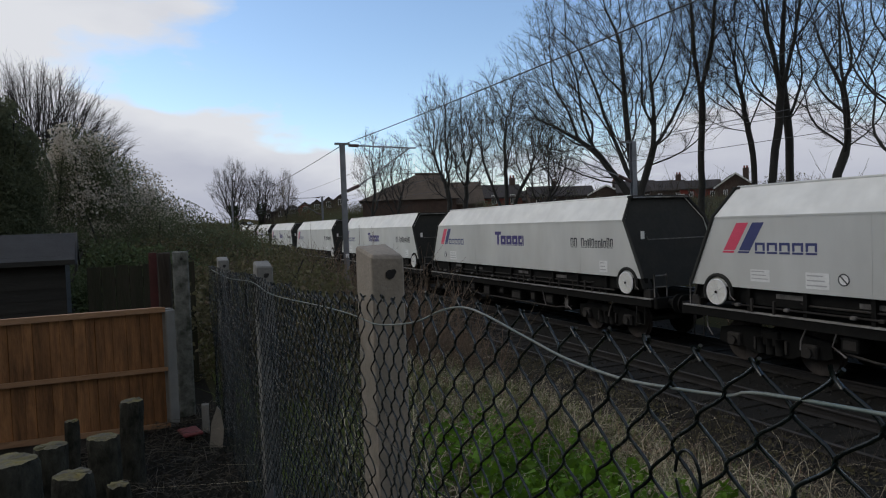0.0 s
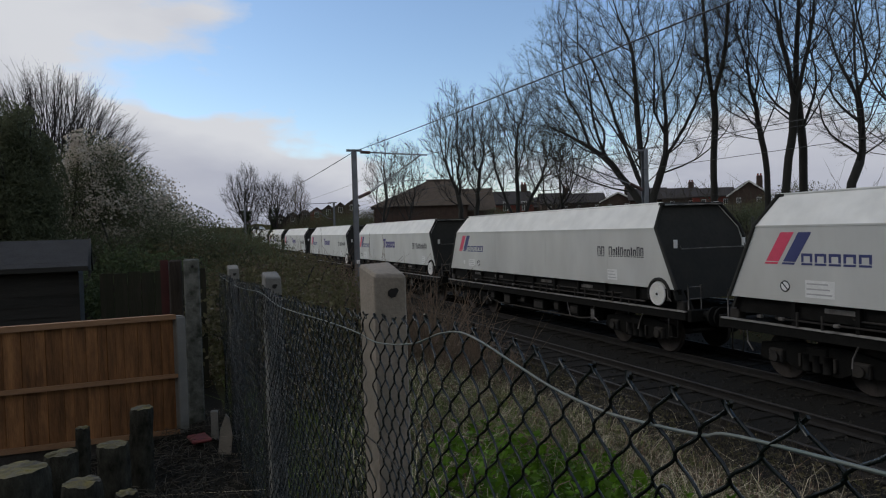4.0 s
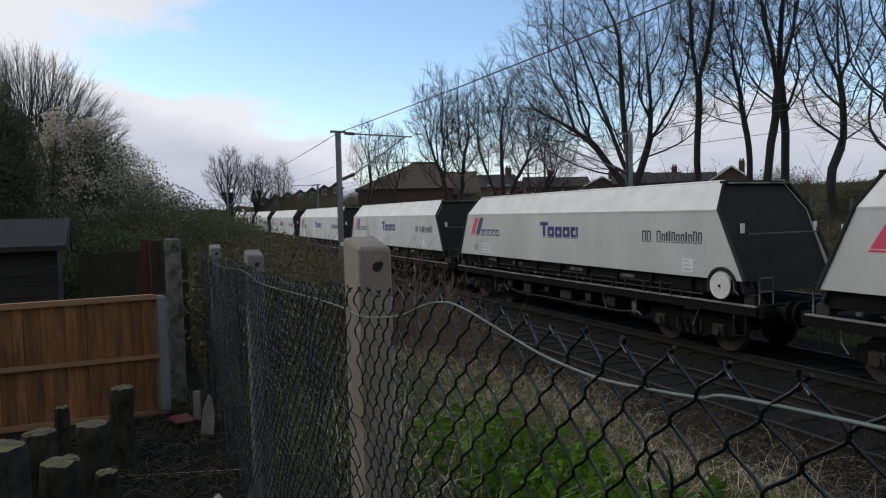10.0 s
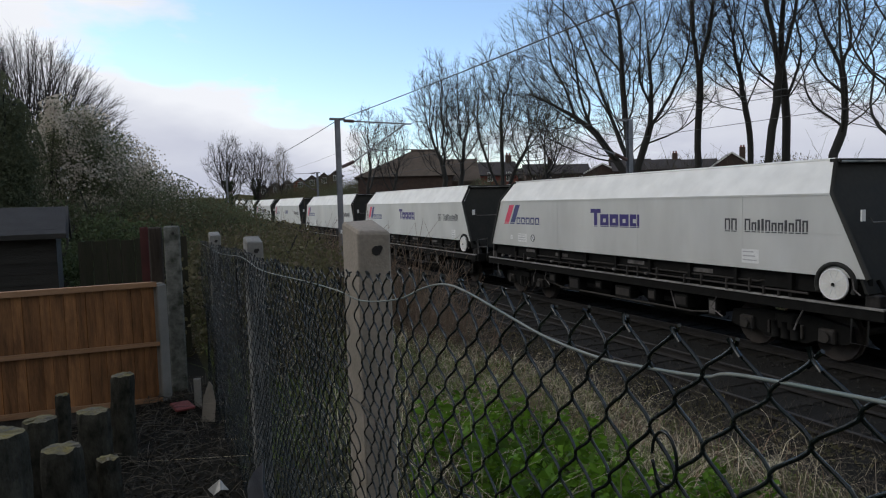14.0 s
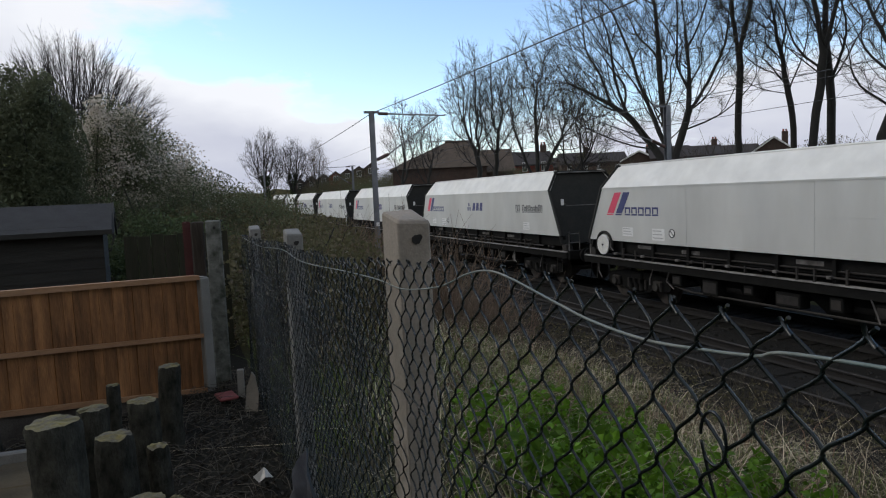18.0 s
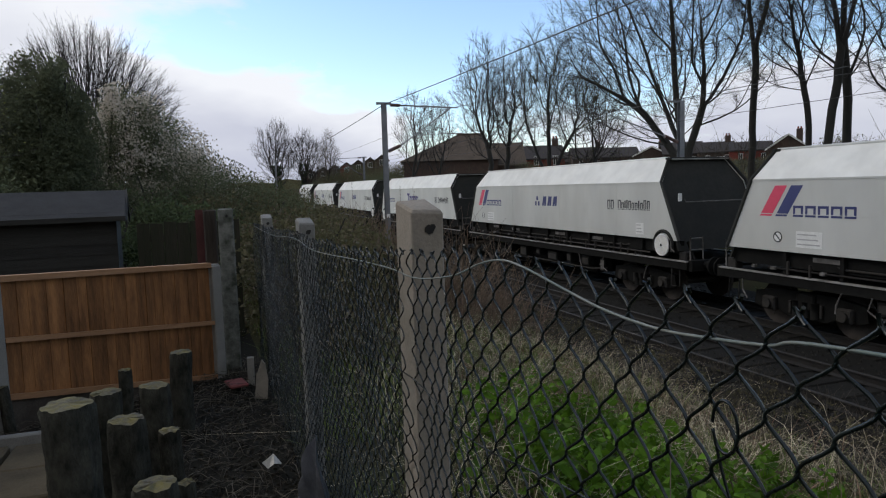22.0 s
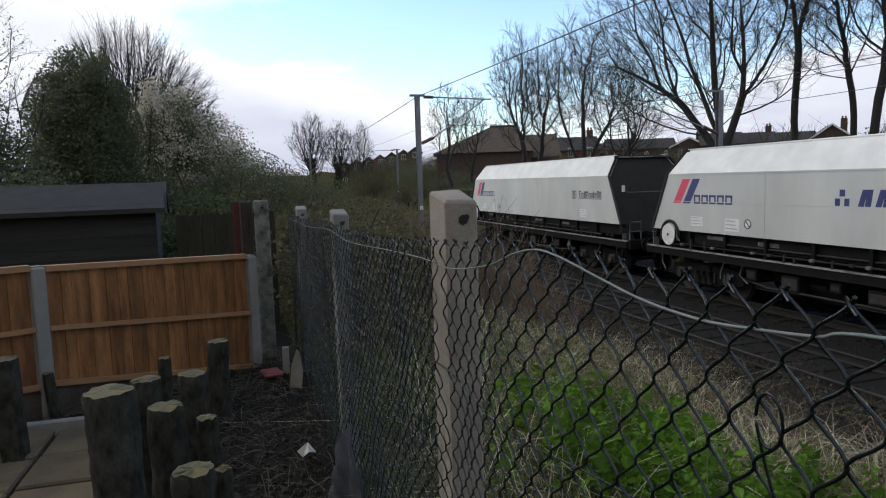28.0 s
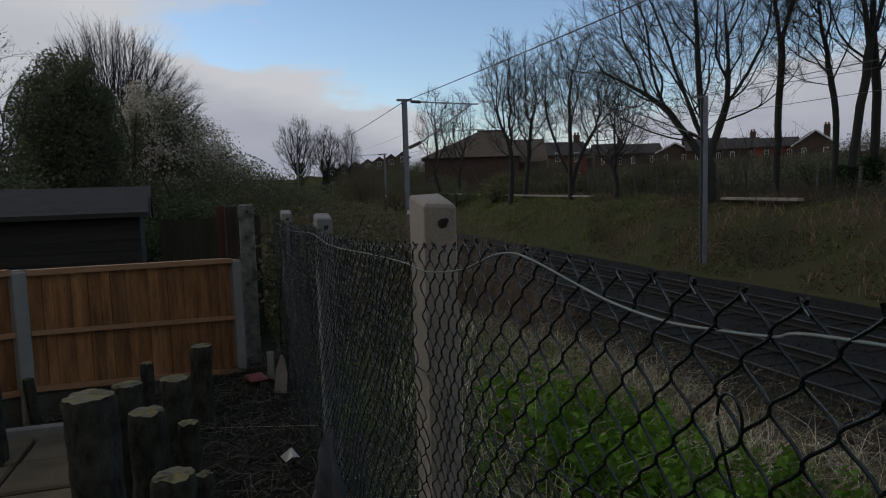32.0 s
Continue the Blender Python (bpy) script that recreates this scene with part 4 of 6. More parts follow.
# ---- overhead line ----
def make_mast(name_pos, side, top, base, label, arms):
    ms = thing("overhead_line_mast", label, "mast", "overhead line masts", pos=frame_at(name_pos, TURN))
    z0 = base
    post_ = Build()
    h, w, t = 0.17, 0.17, 0.014
    post_.box(-w / 2, w / 2, -h / 2, -h / 2 + t, z0, top).box(-w / 2, w / 2, h / 2 - t, h / 2, z0, top).box(-t / 2, t / 2, -h / 2 + t, h / 2 - t, z0, top)
    part("post", post_, "galv", ms, "galvanised steel column")
    part("foundation", Build().box(-0.3, 0.3, -0.3, 0.3, z0 - 1.2, z0 - 0.55, 0.03), "concrete_old", ms)
    s = side
    if not arms:
        part("insulator", Build().tube([(s * 0.12, 0, top - 1.35), (s * 0.62, 0, top - 1.15)], 0.06, 8), "insulator", ms)
        part("strut_tube", Build().tube([(s * 0.6, 0, top - 1.16), (s * 2.7, 0, top - 0.5)], 0.022, 6), "galv", ms)
        part("cap_bracket", Build().box(s * 0.55, 0.0, -0.04, 0.04, top - 0.06, top) if s < 0 else Build().box(0.0, 0.55, -0.04, 0.04, top - 0.06, top), "galv", ms)
    else:
        part("cap_bracket", Build().box(-0.28, 0.28, -0.06, 0.06, top - 0.02, top + 0.06), "galv", ms)
        part("insulator", Build().tube([(s * 0.25, 0, top - 0.03), (s * 0.62, 0, top - 0.04)], 0.06, 8), "insulator", ms)
        part("top_tube", Build().tube([(s * 0.6, 0, top - 0.04), (s * 2.9, 0, top - 0.10)], 0.028, 6), "galv", ms)
        part("strut_tube", Build().tube([(s * 0.55, 0, top - 1.55), (s * 2.6, 0, top - 0.13)], 0.028, 6), "galv", ms)
        part("insulator", Build().tube([(s * 0.12, 0, top - 1.72), (s * 0.58, 0, top - 1.52)], 0.065, 8), "insulator", ms)
        part("registration_arm", Build().tube([(s * 1.2, 0, top - 1.12), (s * 3.1, 0, top - 1.05)], 0.018, 6), "galv", ms)
        part("marker_plate", Build().box(-0.06, 0.06, -0.125, -0.118, z0 + 2.0, z0 + 2.14), "plate_white", ms)
    return ms


MAST_1 = (6.72, 24.7)
MAST_2 = (15.19, 18.8)
make_mast(at(*MAST_1), 1, 6.22, 0.05, "galvanised steel overhead line mast with a tubular arm beside the track", True)
make_mast(at(*MAST_2), -1, 5.72, 0.28, "galvanised steel overhead line mast on the far side of the tracks", False)
for u, d, s in ((72, 7.4, 1), (66, 15.4, -1), (118, 10.0, 1)):
    b, h = bend(u)
    make_mast(at(d + b * 0.9, u), s, 6.2 + h, h, "distant galvanised steel overhead line mast", True)


def wire(name, pts, r, label, mat="cable"):
    return tagged(part(name, Build().tube(pts, r, 5), mat), label, "cable", "overhead wires")


def span(d0, d1, u0, u1, z0, z1, sag, n=14):
    return [rail(d0 + (d1 - d0) * i / n, u0 + (u1 - u0) * i / n, z0 + (z1 - z0) * i / n - 4 * sag * (i / n) * (1 - i / n)) for i in range(n + 1)]


wire("feeder_wire", span(MAST_1[0], MAST_1[0], MAST_1[1], -26, 6.2, 6.3, 0.35), 0.013, "thick dark earth wire strung from mast to mast")
wire("feeder_wire", span(MAST_1[0], 7.4, MAST_1[1], 72, 6.2, 6.2, 0.4), 0.014, "thick dark earth wire strung from mast to mast")
for d, z_top in ((NEAR_TRACK, 6.05), (FAR_TRACK, 5.6)):
    for a, b2 in ((24.7, -26), (24.7, 72), (72, 118)):
        wire("catenary_wire", span(d, d, a, b2, z_top, z_top, 0.55), 0.0065, "thin overhead catenary wire")
        wire("contact_wire", span(d, d, a, b2, 4.75, 4.75, 0.05), 0.0065, "thin overhead contact wire")


# ---- chain-link fence along the garden's edge ----
FENCE_D = 0.62


def fence_post(name, d, u, w, l, top, base, mat, label, hole=True, group="fence posts"):
    """A square concrete post: w across the fence, l along it, with a weathered top and a bolt hole."""
    p = thing(name, label, "post", group, pos=frame_at(at(d, u), TURN))
    b = Build()
    pts = []
    for z, i, rake in ((base, 0.0, 0.0), (top - 0.5, 0.0, 0.0), (top - 0.010, 0.0, 1.0), (top - 0.002, 0.004, 1.0), (top, 0.010, 1.0)):
        j = 0.004
        for x, y in ((i + j, i), (w - i - j, i), (w - i, i + j), (w - i, l - i - j), (w - i - j, l - i), (i + j, l - i), (i, l - i - j), (i, i + j)):
            k = noise.noise(Vector((x * 30 + u, y * 30, z * 9))) * 0.003
            pts.append((x + k, y + k, z - rake * 0.026 * (1 - y / l) + (2 * k if z > base else 0)))
    fs = [(r * 8 + j, r * 8 + (j + 1) % 8, r * 8 + 8 + (j + 1) % 8, r * 8 + 8 + j) for r in range(4) for j in range(8)] + [tuple(range(32, 40))]
    b.add(pts, fs)
    part("shaft", b, mat, p)
    if hole:
        z = top - 0.026 - 0.052
        # dark discs on the face, no recess: the shade inside is in the colour
        part("bolt_hole", Build().disc((w * 0.55, -0.001, z), (0, 1, 0), 0.013, 0.006, 7).disc((w * 0.55 + 0.009, -0.0015, z + 0.006), (0, 1, 0), 0.008, 0.006, 6), "hole", p)
    return p


POSTS = [(2.0, 3.092, 0.090, 0.145), (4.11, 2.972, 0.088, 0.14), (6.45, 2.925, 0.09, 0.13), (0.02, 3.02, 0.09, 0.13)]
for u, top, w, l in POSTS:
    fence_post("fence_post", FENCE_D + 0.002, u, w, l, top, 1.1, "concrete" if u < 3 else "concrete_grey", "weathered concrete fence post with a raked top and a bolt hole")


def mesh_top(u):
    """Height of the upper edge of the wire mesh, which sags between the posts."""
    return float(np.interp(u, [-0.6, 0.4, 0.75, 1.1, 1.55, 1.95, 2.6, 3.5, 4.1, 5.2, 6.5, 7.2], [2.99, 3.0, 3.005, 3.0, 3.0, 2.96, 2.925, 2.90, 2.90, 2.86, 2.84, 2.82]))


chain_fence = thing("chain_link_fence", "dark green plastic-coated chain-link fence between concrete posts", "fence")


def mesh_bay(u0, u1, z_low, label, seed, W=0.040, H=0.0385, set_back=0.016, wire_r=0.0021, drop=0.0):
    b = Build()
    r = random.Random(seed)
    n = int(round((u1 - u0) / W))
    for k in range(n):
        pts = []
        uk = u0 + k * W
        top = mesh_top(uk) - drop
        rows = int((top - z_low) / H)
        for j in range(rows + 1):
            for f in (0.0, 0.14, 0.32, 0.5, 0.68, 0.86):
                jj = j + f
                if jj > rows:
                    break
                a, c = (k + j) % 2, (k + j + 1) % 2
                x = a + (c - a) * (0.15 * f + 0.85 * f * f * (3 - 2 * f))
                off = (-0.0035 if c > a else 0.0035) * math.sin(math.pi * f)
                z = top - jj * H
                u = uk + x * W * 1.04
                wob = noise.noise(Vector((u * 2.3, z * 2.1, seed)))
                wob2 = noise.noise(Vector((u * 7, z * 6, seed + 5)))
                d = FENCE_D - set_back + off + 0.030 * wob + 0.004 * wob2
                pts.append(at(d, u + 0.015 * noise.noise(Vector((u * 4, z * 4, seed + 9))), z + 0.012 * wob2))
        if k % 2 == 0:
            for sg in (-1, 1):
                q = pts[0]
                tip = q + at(r.uniform(-0.006, 0.004), sg * r.uniform(0.003, 0.009), r.uniform(0.001, 0.009))
                b.tube([q + at(0, -sg * 0.006, -0.010), q + at(-0.003 * sg, 0, 0.0), tip], 0.0023, 5, True)
        b.tube(pts, wire_r, 5 if wire_r > 0.002 else 3, False)
    return part("wire_mesh", b, "mesh_wire", chain_fence, label)


mesh_bay(-0.5, 2.0, 1.75, "slack dark green chain-link mesh sagging beside a concrete post", 1, 0.0372, 0.0385)
mesh_bay(2.0, 4.15, 1.42, "dark green chain-link mesh stretched between concrete posts", 2)
mesh_bay(4.15, 7.15, 1.30, "dark green chain-link mesh stretched between concrete posts", 3)

mesh_bay(2.1, 4.2, 1.45, "finer second layer of dark wire netting hung on the fence", 12, 0.035, 0.032, -0.01, 0.0015, 0.03)
mesh_bay(4.25, 6.5, 1.40, "finer second layer of dark wire netting hung on the fence", 13, 0.035, 0.032, -0.01, 0.0015, 0.03)


def smooth_line(keys, n=6):
    ks = [Vector(k) for k in keys]
    out = []
    for i in range(len(ks) - 1):
        p0, p1, p2, p3 = ks[max(i - 1, 0)], ks[i], ks[i + 1], ks[min(i + 2, len(ks) - 1)]
        for j in range(n):
            t = j / n
            out.append(0.5 * ((2 * p1) + (p2 - p0) * t + (2 * p0 - 5 * p1 + 4 * p2 - p3) * t * t + (3 * p1 - p0 - 3 * p2 + p3) * t ** 3))
    return out + [ks[-1]]


WIRE = [(7.1, 2.80), (5.4, 2.81), (4.2, 2.86), (3.5, 2.845), (2.56, 2.885), (2.14, 2.90), (1.91, 2.90), (1.65, 2.935), (1.5, 2.975), (1.40, 2.992), (1.31, 2.988), (1.17, 2.968), (1.07, 2.955), (0.96, 2.951), (0.87, 2.958), (0.80, 2.966), (0.72, 2.98), (0.3, 3.0), (-0.4, 3.0)]
lw = thing("straining_wire", "loose pale green straining wire threaded through the mesh", "wire")
part("strand", Build().tube(smooth_line([at(FENCE_D - 0.02, u, z) for u, z in WIRE]), 0.0019, 6), "line_wire", lw)
lw2 = thing("straining_wire", "thin dark wire threaded low through the mesh", "wire")
part("strand", Build().tube(smooth_line([at(FENCE_D - 0.015, u, z) for u, z in ((4.1, 2.2), (3.2, 2.45), (2.1, 2.62), (1.6, 2.60), (1.2, 2.66), (0.85, 2.70), (0.4, 2.72))]), 0.0018, 5), "mesh_wire", lw2)
coil = thing("wire_tie", "twisted loop of dark wire tied round the mesh", "wire")
part("loop", Build().tube(smooth_line([at(FENCE_D - 0.02, 0.855 + 0.018 * math.cos(a), 2.868 + 0.028 * math.sin(a)) for a in np.linspace(0, 6.0, 10)] + [at(FENCE_D - 0.016, 0.862, 2.815), at(FENCE_D - 0.012, 0.842, 2.76)]), 0.0018, 5), "mesh_wire", coil)


# ---- garden side ----
def way(az, r, z=0.0):
    a = radians(az)
    return Vector((-0.02 + r * math.sin(a), 0.32 + r * math.cos(a), z))


old1 = thing("old_fence_post", "tall mossy old concrete post at the fence corner", "post", "fence posts", pos=frame_at(way(-21.0, 6.75), radians(20)))
part("shaft", Build().box(-0.070, 0.070, -0.06, 0.06, 1.2, 2.98, 0.012), "concrete_mottled", old1)
part("bolt_hole", Build().disc((0.01, -0.062, 2.91), (0, 1, 0), 0.012, 0.006, 10), "hole", old1)
old2 = thing("old_fence_post", "dark weathered post behind the panel fence", "post", "fence posts", pos=frame_at(way(-22.2, 6.95), radians(20)))
part("shaft", Build().box(-0.058, 0.058, -0.05, 0.05, 1.2, 2.97, 0.012), "old_wood", old2)
rb = thing("red_board", "upright faded red board behind the corner post", "board", pos=frame_at(way(-23.0, 7.05), radians(20)))
part("board", Build().box(-0.036, 0.036, -0.015, 0.015, 1.3, 2.97), "red_board", rb)

# wooden panel fence between concrete posts
FL, FR = Vector((-3.42, 4.78, 0)), Vector((-2.47, 6.33, 0))
run = (FR - FL)
RUN_YAW = math.atan2(run.y, run.x)
BAY = run.length


def slotted_post(p, base, top, label):
    t = thing("panel_fence_post", label, "post", "panel fence posts", pos=frame_at(p, RUN_YAW))
    part("shaft", Build().box(-0.05, 0.05, -0.05, 0.05, base - 0.3, top - 0.01, 0.01).box(-0.035, 0.035, -0.035, 0.035, top - 0.012, top), "concrete_new", t)
    return t


def panel(p0, length, z0, z1, top0, top1, seed):
    """Upright feathered boards between posts, a capping rail, a middle rail and a concrete gravel board."""
    r = random.Random(seed)
    t = thing("timber_fence", "new orange-brown timber fence panel with a capping rail", "fence panel", "panel fence", pos=frame_at(p0, RUN_YAW))

    def zb(x):
        return z0 + (z1 - z0) * x / length

    def zt(x):
        return top0 + (top1 - top0) * x / length
    x = 0.06
    while x < length - 0.08:
        bw = r.choice((0.075, 0.098, 0.11, 0.125))
        e = min(x + bw + 0.018, length - 0.055)
        b = Build()
        y0, y1 = -0.012 + r.uniform(-0.003, 0.003), 0.004
        lo0, lo1 = zb(x) + 0.09, zb(e) + 0.09
        hi0, hi1 = zt(x) - 0.03, zt(e) - 0.03
        b.add([(x, y0 - 0.001, lo0), (e, y1 - 0.010, lo1), (e, y1, lo1), (x, y1, lo0), (x, y0 - 0.001, hi0), (e, y1 - 0.010, hi1), (e, y1, hi1), (x, y1, hi0)], [(0, 1, 5, 4), (2, 3, 7, 6), (4, 5, 6, 7), (0, 3, 2, 1), (0, 4, 7, 3), (1, 2, 6, 5)])
        part("board", b, "panel_wood", t)
        x += bw

    def raked(y0, y1, h0, h1, low):
        f = zb if low else zt
        return Build().add([(0.05, y0, f(0) + h0), (length - 0.05, y0, f(length) + h0), (length - 0.05, y1, f(length) + h0), (0.05, y1, f(0) + h0), (0.05, y0, f(0) + h1), (length - 0.05, y0, f(length) + h1), (length - 0.05, y1, f(length) + h1), (0.05, y1, f(0) + h1)], [(0, 3, 2, 1), (4, 5, 6, 7), (0, 1, 5, 4), (2, 3, 7, 6), (0, 4, 7, 3), (1, 2, 6, 5)])
    part("capping_rail", raked(-0.045, 0.03, -0.03, 0.012, False), "panel_trim", t)
    m0, m1 = (z0 + top0 + 0.06) / 2, (z1 + top1 + 0.06) / 2
    part("middle_rail", Build().add([(x_, y_, m_ + h_) for h_ in (-0.017, 0.017) for x_, y_, m_ in ((0.05, -0.048, m0), (length - 0.05, -0.048, m1), (length - 0.05, -0.016, m1), (0.05, -0.016, m0))], [(0, 3, 2, 1), (4, 5, 6, 7), (0, 1, 5, 4), (2, 3, 7, 6), (0, 4, 7, 3), (1, 2, 6, 5)]), "panel_trim", t)
    part("bottom_rail", raked(-0.045, -0.014, 0.075, 0.115, True), "panel_trim", t)
    part("gravel_board", raked(-0.02, 0.02, -0.3, 0.08, True), "gravel_board", t, "soil-stained concrete gravel board")
    return t


panel(FL, BAY, 1.64, 1.36, 2.585, 2.490, 1)
back = FL - run.normalized() * BAY
panel(back, BAY, 1.72, 1.64, 2.63, 2.60, 2)
back2 = back - run.normalized() * BAY
panel(back2, BAY, 1.78, 1.72, 2.70, 2.66, 3)
slotted_post(FR, 1.43, 2.485, "pale new concrete fence post at the end of the panels")
slotted_post(FL, 1.62, 2.60, "pale new concrete fence post between timber panels")
slotted_post(back, 1.70, 2.66, "pale new concrete fence post between timber panels")

# shed in the next garden
SHED = frame_at(Vector((-4.36, 8.42, 0)) - Vector((math.cos(radians(27)), math.sin(radians(27)), 0)) * 1.9, radians(27))
shed = thing("garden_shed", "dark timber shed with a black felt roof", "shed", pos=SHED)
L0, DEP, ZE, ZR = 3.6, 1.5, 2.95, 3.20
i = 0
z = 1.4
while z < ZE - 0.02:
    part("cladding_board", Build().prism([(-0.012, z), (0.0, z), (0.0, min(z + 0.125, ZE)), (-0.004, min(z + 0.125, ZE))], "x", -L0 / 2, L0 / 2, m=pose(0, -DEP / 2, 0)), "shed_wood", shed)
    z += 0.12
gab = Build().prism([(-DEP / 2 + 0.004, 1.4), (DEP / 2, 1.4), (DEP / 2, ZE), (0, ZR - 0.06), (-DEP / 2 + 0.004, ZE)], "x", L0 / 2 - 0.03, L0 / 2)
part("gable_wall", gab, "shed_wood", shed)
part("gable_wall", Build().prism([(-DEP / 2 + 0.004, 1.4), (DEP / 2, 1.4), (DEP / 2, ZE), (0, ZR - 0.06), (-DEP / 2 + 0.004, ZE)], "x", -L0 / 2, -L0 / 2 + 0.03), "shed_wood", shed)
part("back_wall", Build().box(-L0 / 2, L0 / 2, DEP / 2 - 0.02, DEP / 2, 1.4, ZE), "shed_wood", shed)
for s in (-1, 1):
    sl_ = (ZR - ZE) / (DEP / 2)
    o = 0.14
    yo = s * (DEP / 2 + o)
    r_ = Build().prism([(0.0, ZR), (yo, ZE - o * sl_), (yo, ZE - o * sl_ - 0.03), (0.0, ZR - 0.035)][::s], "x", -L0 / 2 - 0.1, L0 / 2 + 0.1)
    part("roof_slope", r_, "felt", shed, "black roofing felt")
    part("eaves_trim", Build().box(-L0 / 2 - 0.1, L0 / 2 + 0.1, min(yo, yo + s * 0.012), max(yo, yo + s * 0.012), ZE - o * sl_ - 0.05, ZE - o * sl_ + 0.004), "shed_wood", shed)
part("barge_board", Build().prism([(-DEP / 2 - 0.14, ZE - 0.09), (0, ZR + 0.01), (DEP / 2 + 0.14, ZE - 0.09), (DEP / 2 + 0.14, ZE - 0.17), (0, ZR - 0.07), (-DEP / 2 - 0.14, ZE - 0.17)], "x", L0 / 2 + 0.1, L0 / 2 + 0.12), "shed_wood", shed)

# older fence behind, beside the shed
of = thing("old_board_fence", "dark weathered board fence under the shrubs", "fence", pos=frame_at(way(-26.2, 8.3), radians(30)))
for i in range(5, 13):
    part("board", Build().box(-0.9 + i * 0.14, -0.9 + i * 0.14 + 0.132, -0.01, 0.01 + 0.004 * (i % 2), 1.4, 2.80 + 0.03 * rng.random()), "mossy_board", of)
part("rail", Build().box(-0.2, 0.92, 0.016, 0.06, 2.6, 2.68), "old_wood", of)


def stump(p, r0, top, base, label, tilt=(0, 0)):
    s = thing("log_stump", label, "log stump", "upright log edging", pos=frame_at(Vector((p[0], p[1], 0)), rng.uniform(0, 6)))
    b, cap = Build(), Build()
    sides = 36
    rings = []
    sd = rng.uniform(0, 50)
    levels = [(base - 0.1, 1.08), (base + 0.1, 1.04)] + [(base + 0.1 + (top - base - 0.12) * q / 12, 1.03 - 0.004 * q) for q in range(1, 13)] + [(top, 0.93)]
    for z, k in levels:
        f = (z - base) / max(0.1, top - base)
        for j in range(sides):
            a = 2 * math.pi * j / sides
            rr = r0 * k * (1 + 0.16 * noise.noise(Vector((math.cos(a) * 1.4 + sd, math.sin(a) * 1.4, z * 3))) + 0.07 * noise.noise(Vector((math.cos(a) * 4 + sd, math.sin(a) * 4, z * 7))) + 0.08 * noise.noise(Vector((math.cos(a) * 11 + sd, math.sin(a) * 11, z * 30))))
            rings.append((rr * math.cos(a) + tilt[0] * f, rr * math.sin(a) + tilt[1] * f, z + 0.012 * noise.noise(Vector((math.cos(a) * 2, math.sin(a) * 2 + sd, z)))))
    b.add(rings, [(i * sides + j, i * sides + (j + 1) % sides, (i + 1) * sides + (j + 1) % sides, (i + 1) * sides + j) for i in range(len(levels) - 1) for j in range(sides)], True)
    t0 = rings[-sides:]
    c = (tilt[0], tilt[1], top + 0.008)
    cap.add([(x, y, z + 0.001) for x, y, z in t0] + [((x + c[0]) / 2 + rng.uniform(-0.008, 0.008), (y + c[1]) / 2, z + rng.uniform(0.0, 0.004)) for x, y, z in t0] + [c], [(j, (j + 1) % sides, sides + (j + 1) % sides, sides + j) for j in range(sides)] + [(sides + j, sides + (j + 1) % sides, 2 * sides) for j in range(sides)], True)
    part("trunk_section", b, "log", s)
    part("cut_end", cap, "log_top", s, "lichened sawn top")
    return s


STUMPS = [(-33.1, 3.15, 0.115, 2.30), (-31.2, 3.85, 0.085, 2.15), (-29.6, 3.45, 0.095, 2.10), (-27.5, 4.2, 0.095, 2.06), (-25.55, 5.0, 0.082, 2.06), (-29.5, 4.9, 0.045, 2.0), (-26.5, 3.55, 0.058, 2.0), (-28.2, 2.75, 0.09, 2.06), (-25.9, 2.85, 0.04, 2.0), (-39.9, 4.65, 0.08, 2.19), (-37.1, 5.5, 0.04, 1.86)]
for az, r, rad, top in STUMPS:
    stump(way(az + 0.3, r), rad * 0.90, top - 0.025, 1.45, "weathered upright log with a lichened sawn top", (rng.uniform(-0.03, 0.03), rng.uniform(-0.03, 0.03)))

# paving with an edging strip
pv = tagged(new("patio"), "worn square concrete paving slabs", "paving", kind="structure")
PAT = frame_at(Vector((-2.80, 4.45, 0)), radians(22))
pv.matrix_basis = PAT
for i in range(3):
    for j in range(6):
        x0, y0 = 0.35 - i * 0.61, -0.05 - j * 0.46
        k = rng.uniform(-0.006, 0.006)
        part("slab", Build().box(x0 - 0.585, x0, y0 - 0.435, y0, 1.40, 1.575 + k, 0.012), "slab", pv)
eg = thing("edging_strip", "pale concrete edging strip beside the paving", "edging", pos=PAT)
part("strip", Build().box(-2.3, 0.25, -0.03, 0.03, 1.38, 1.63, 0.01), "concrete_new", eg)
# litter on the soil
lit = thing("white_stone", "pale flat stone leaning by the fence", "stone", pos=frame_at(way(-13.4 - 5.9 + 0.3, 5.75), 0.3))
part("stone", Build().prism([(-0.05, 1.42), (0.05, 1.40), (0.065, 1.55), (0.045, 1.70), (0.02, 1.735), (-0.03, 1.6)], "y", -0.02, 0.02), "concrete", lit)
lit2 = thing("white_peg", "short pale wooden peg in the soil", "peg", pos=frame_at(way(-13.9 - 5.9 + 0.1, 6.2), 0.3))
part("peg", Build().box(-0.03, 0.03, -0.03, 0.03, 1.3, 1.66, 0.006), "concrete_new", lit2)
lit3 = thing("red_tray", "flat red plastic tray lying on the soil", "tray", pos=frame_at(way(-15.2 - 5.9 + 0.2, 6.05), 0.6))
part("tray", Build().box(-0.08, 0.08, -0.11, 0.11, 1.46, 1.49, 0.010), "red_tray", lit3)
bagt = thing("black_sack", "torn grey-black plastic sheet caught on the fence", "sack", pos=frame_at(at(0.545, 0.0), TURN))
b = Build()
n = 12
pts = []
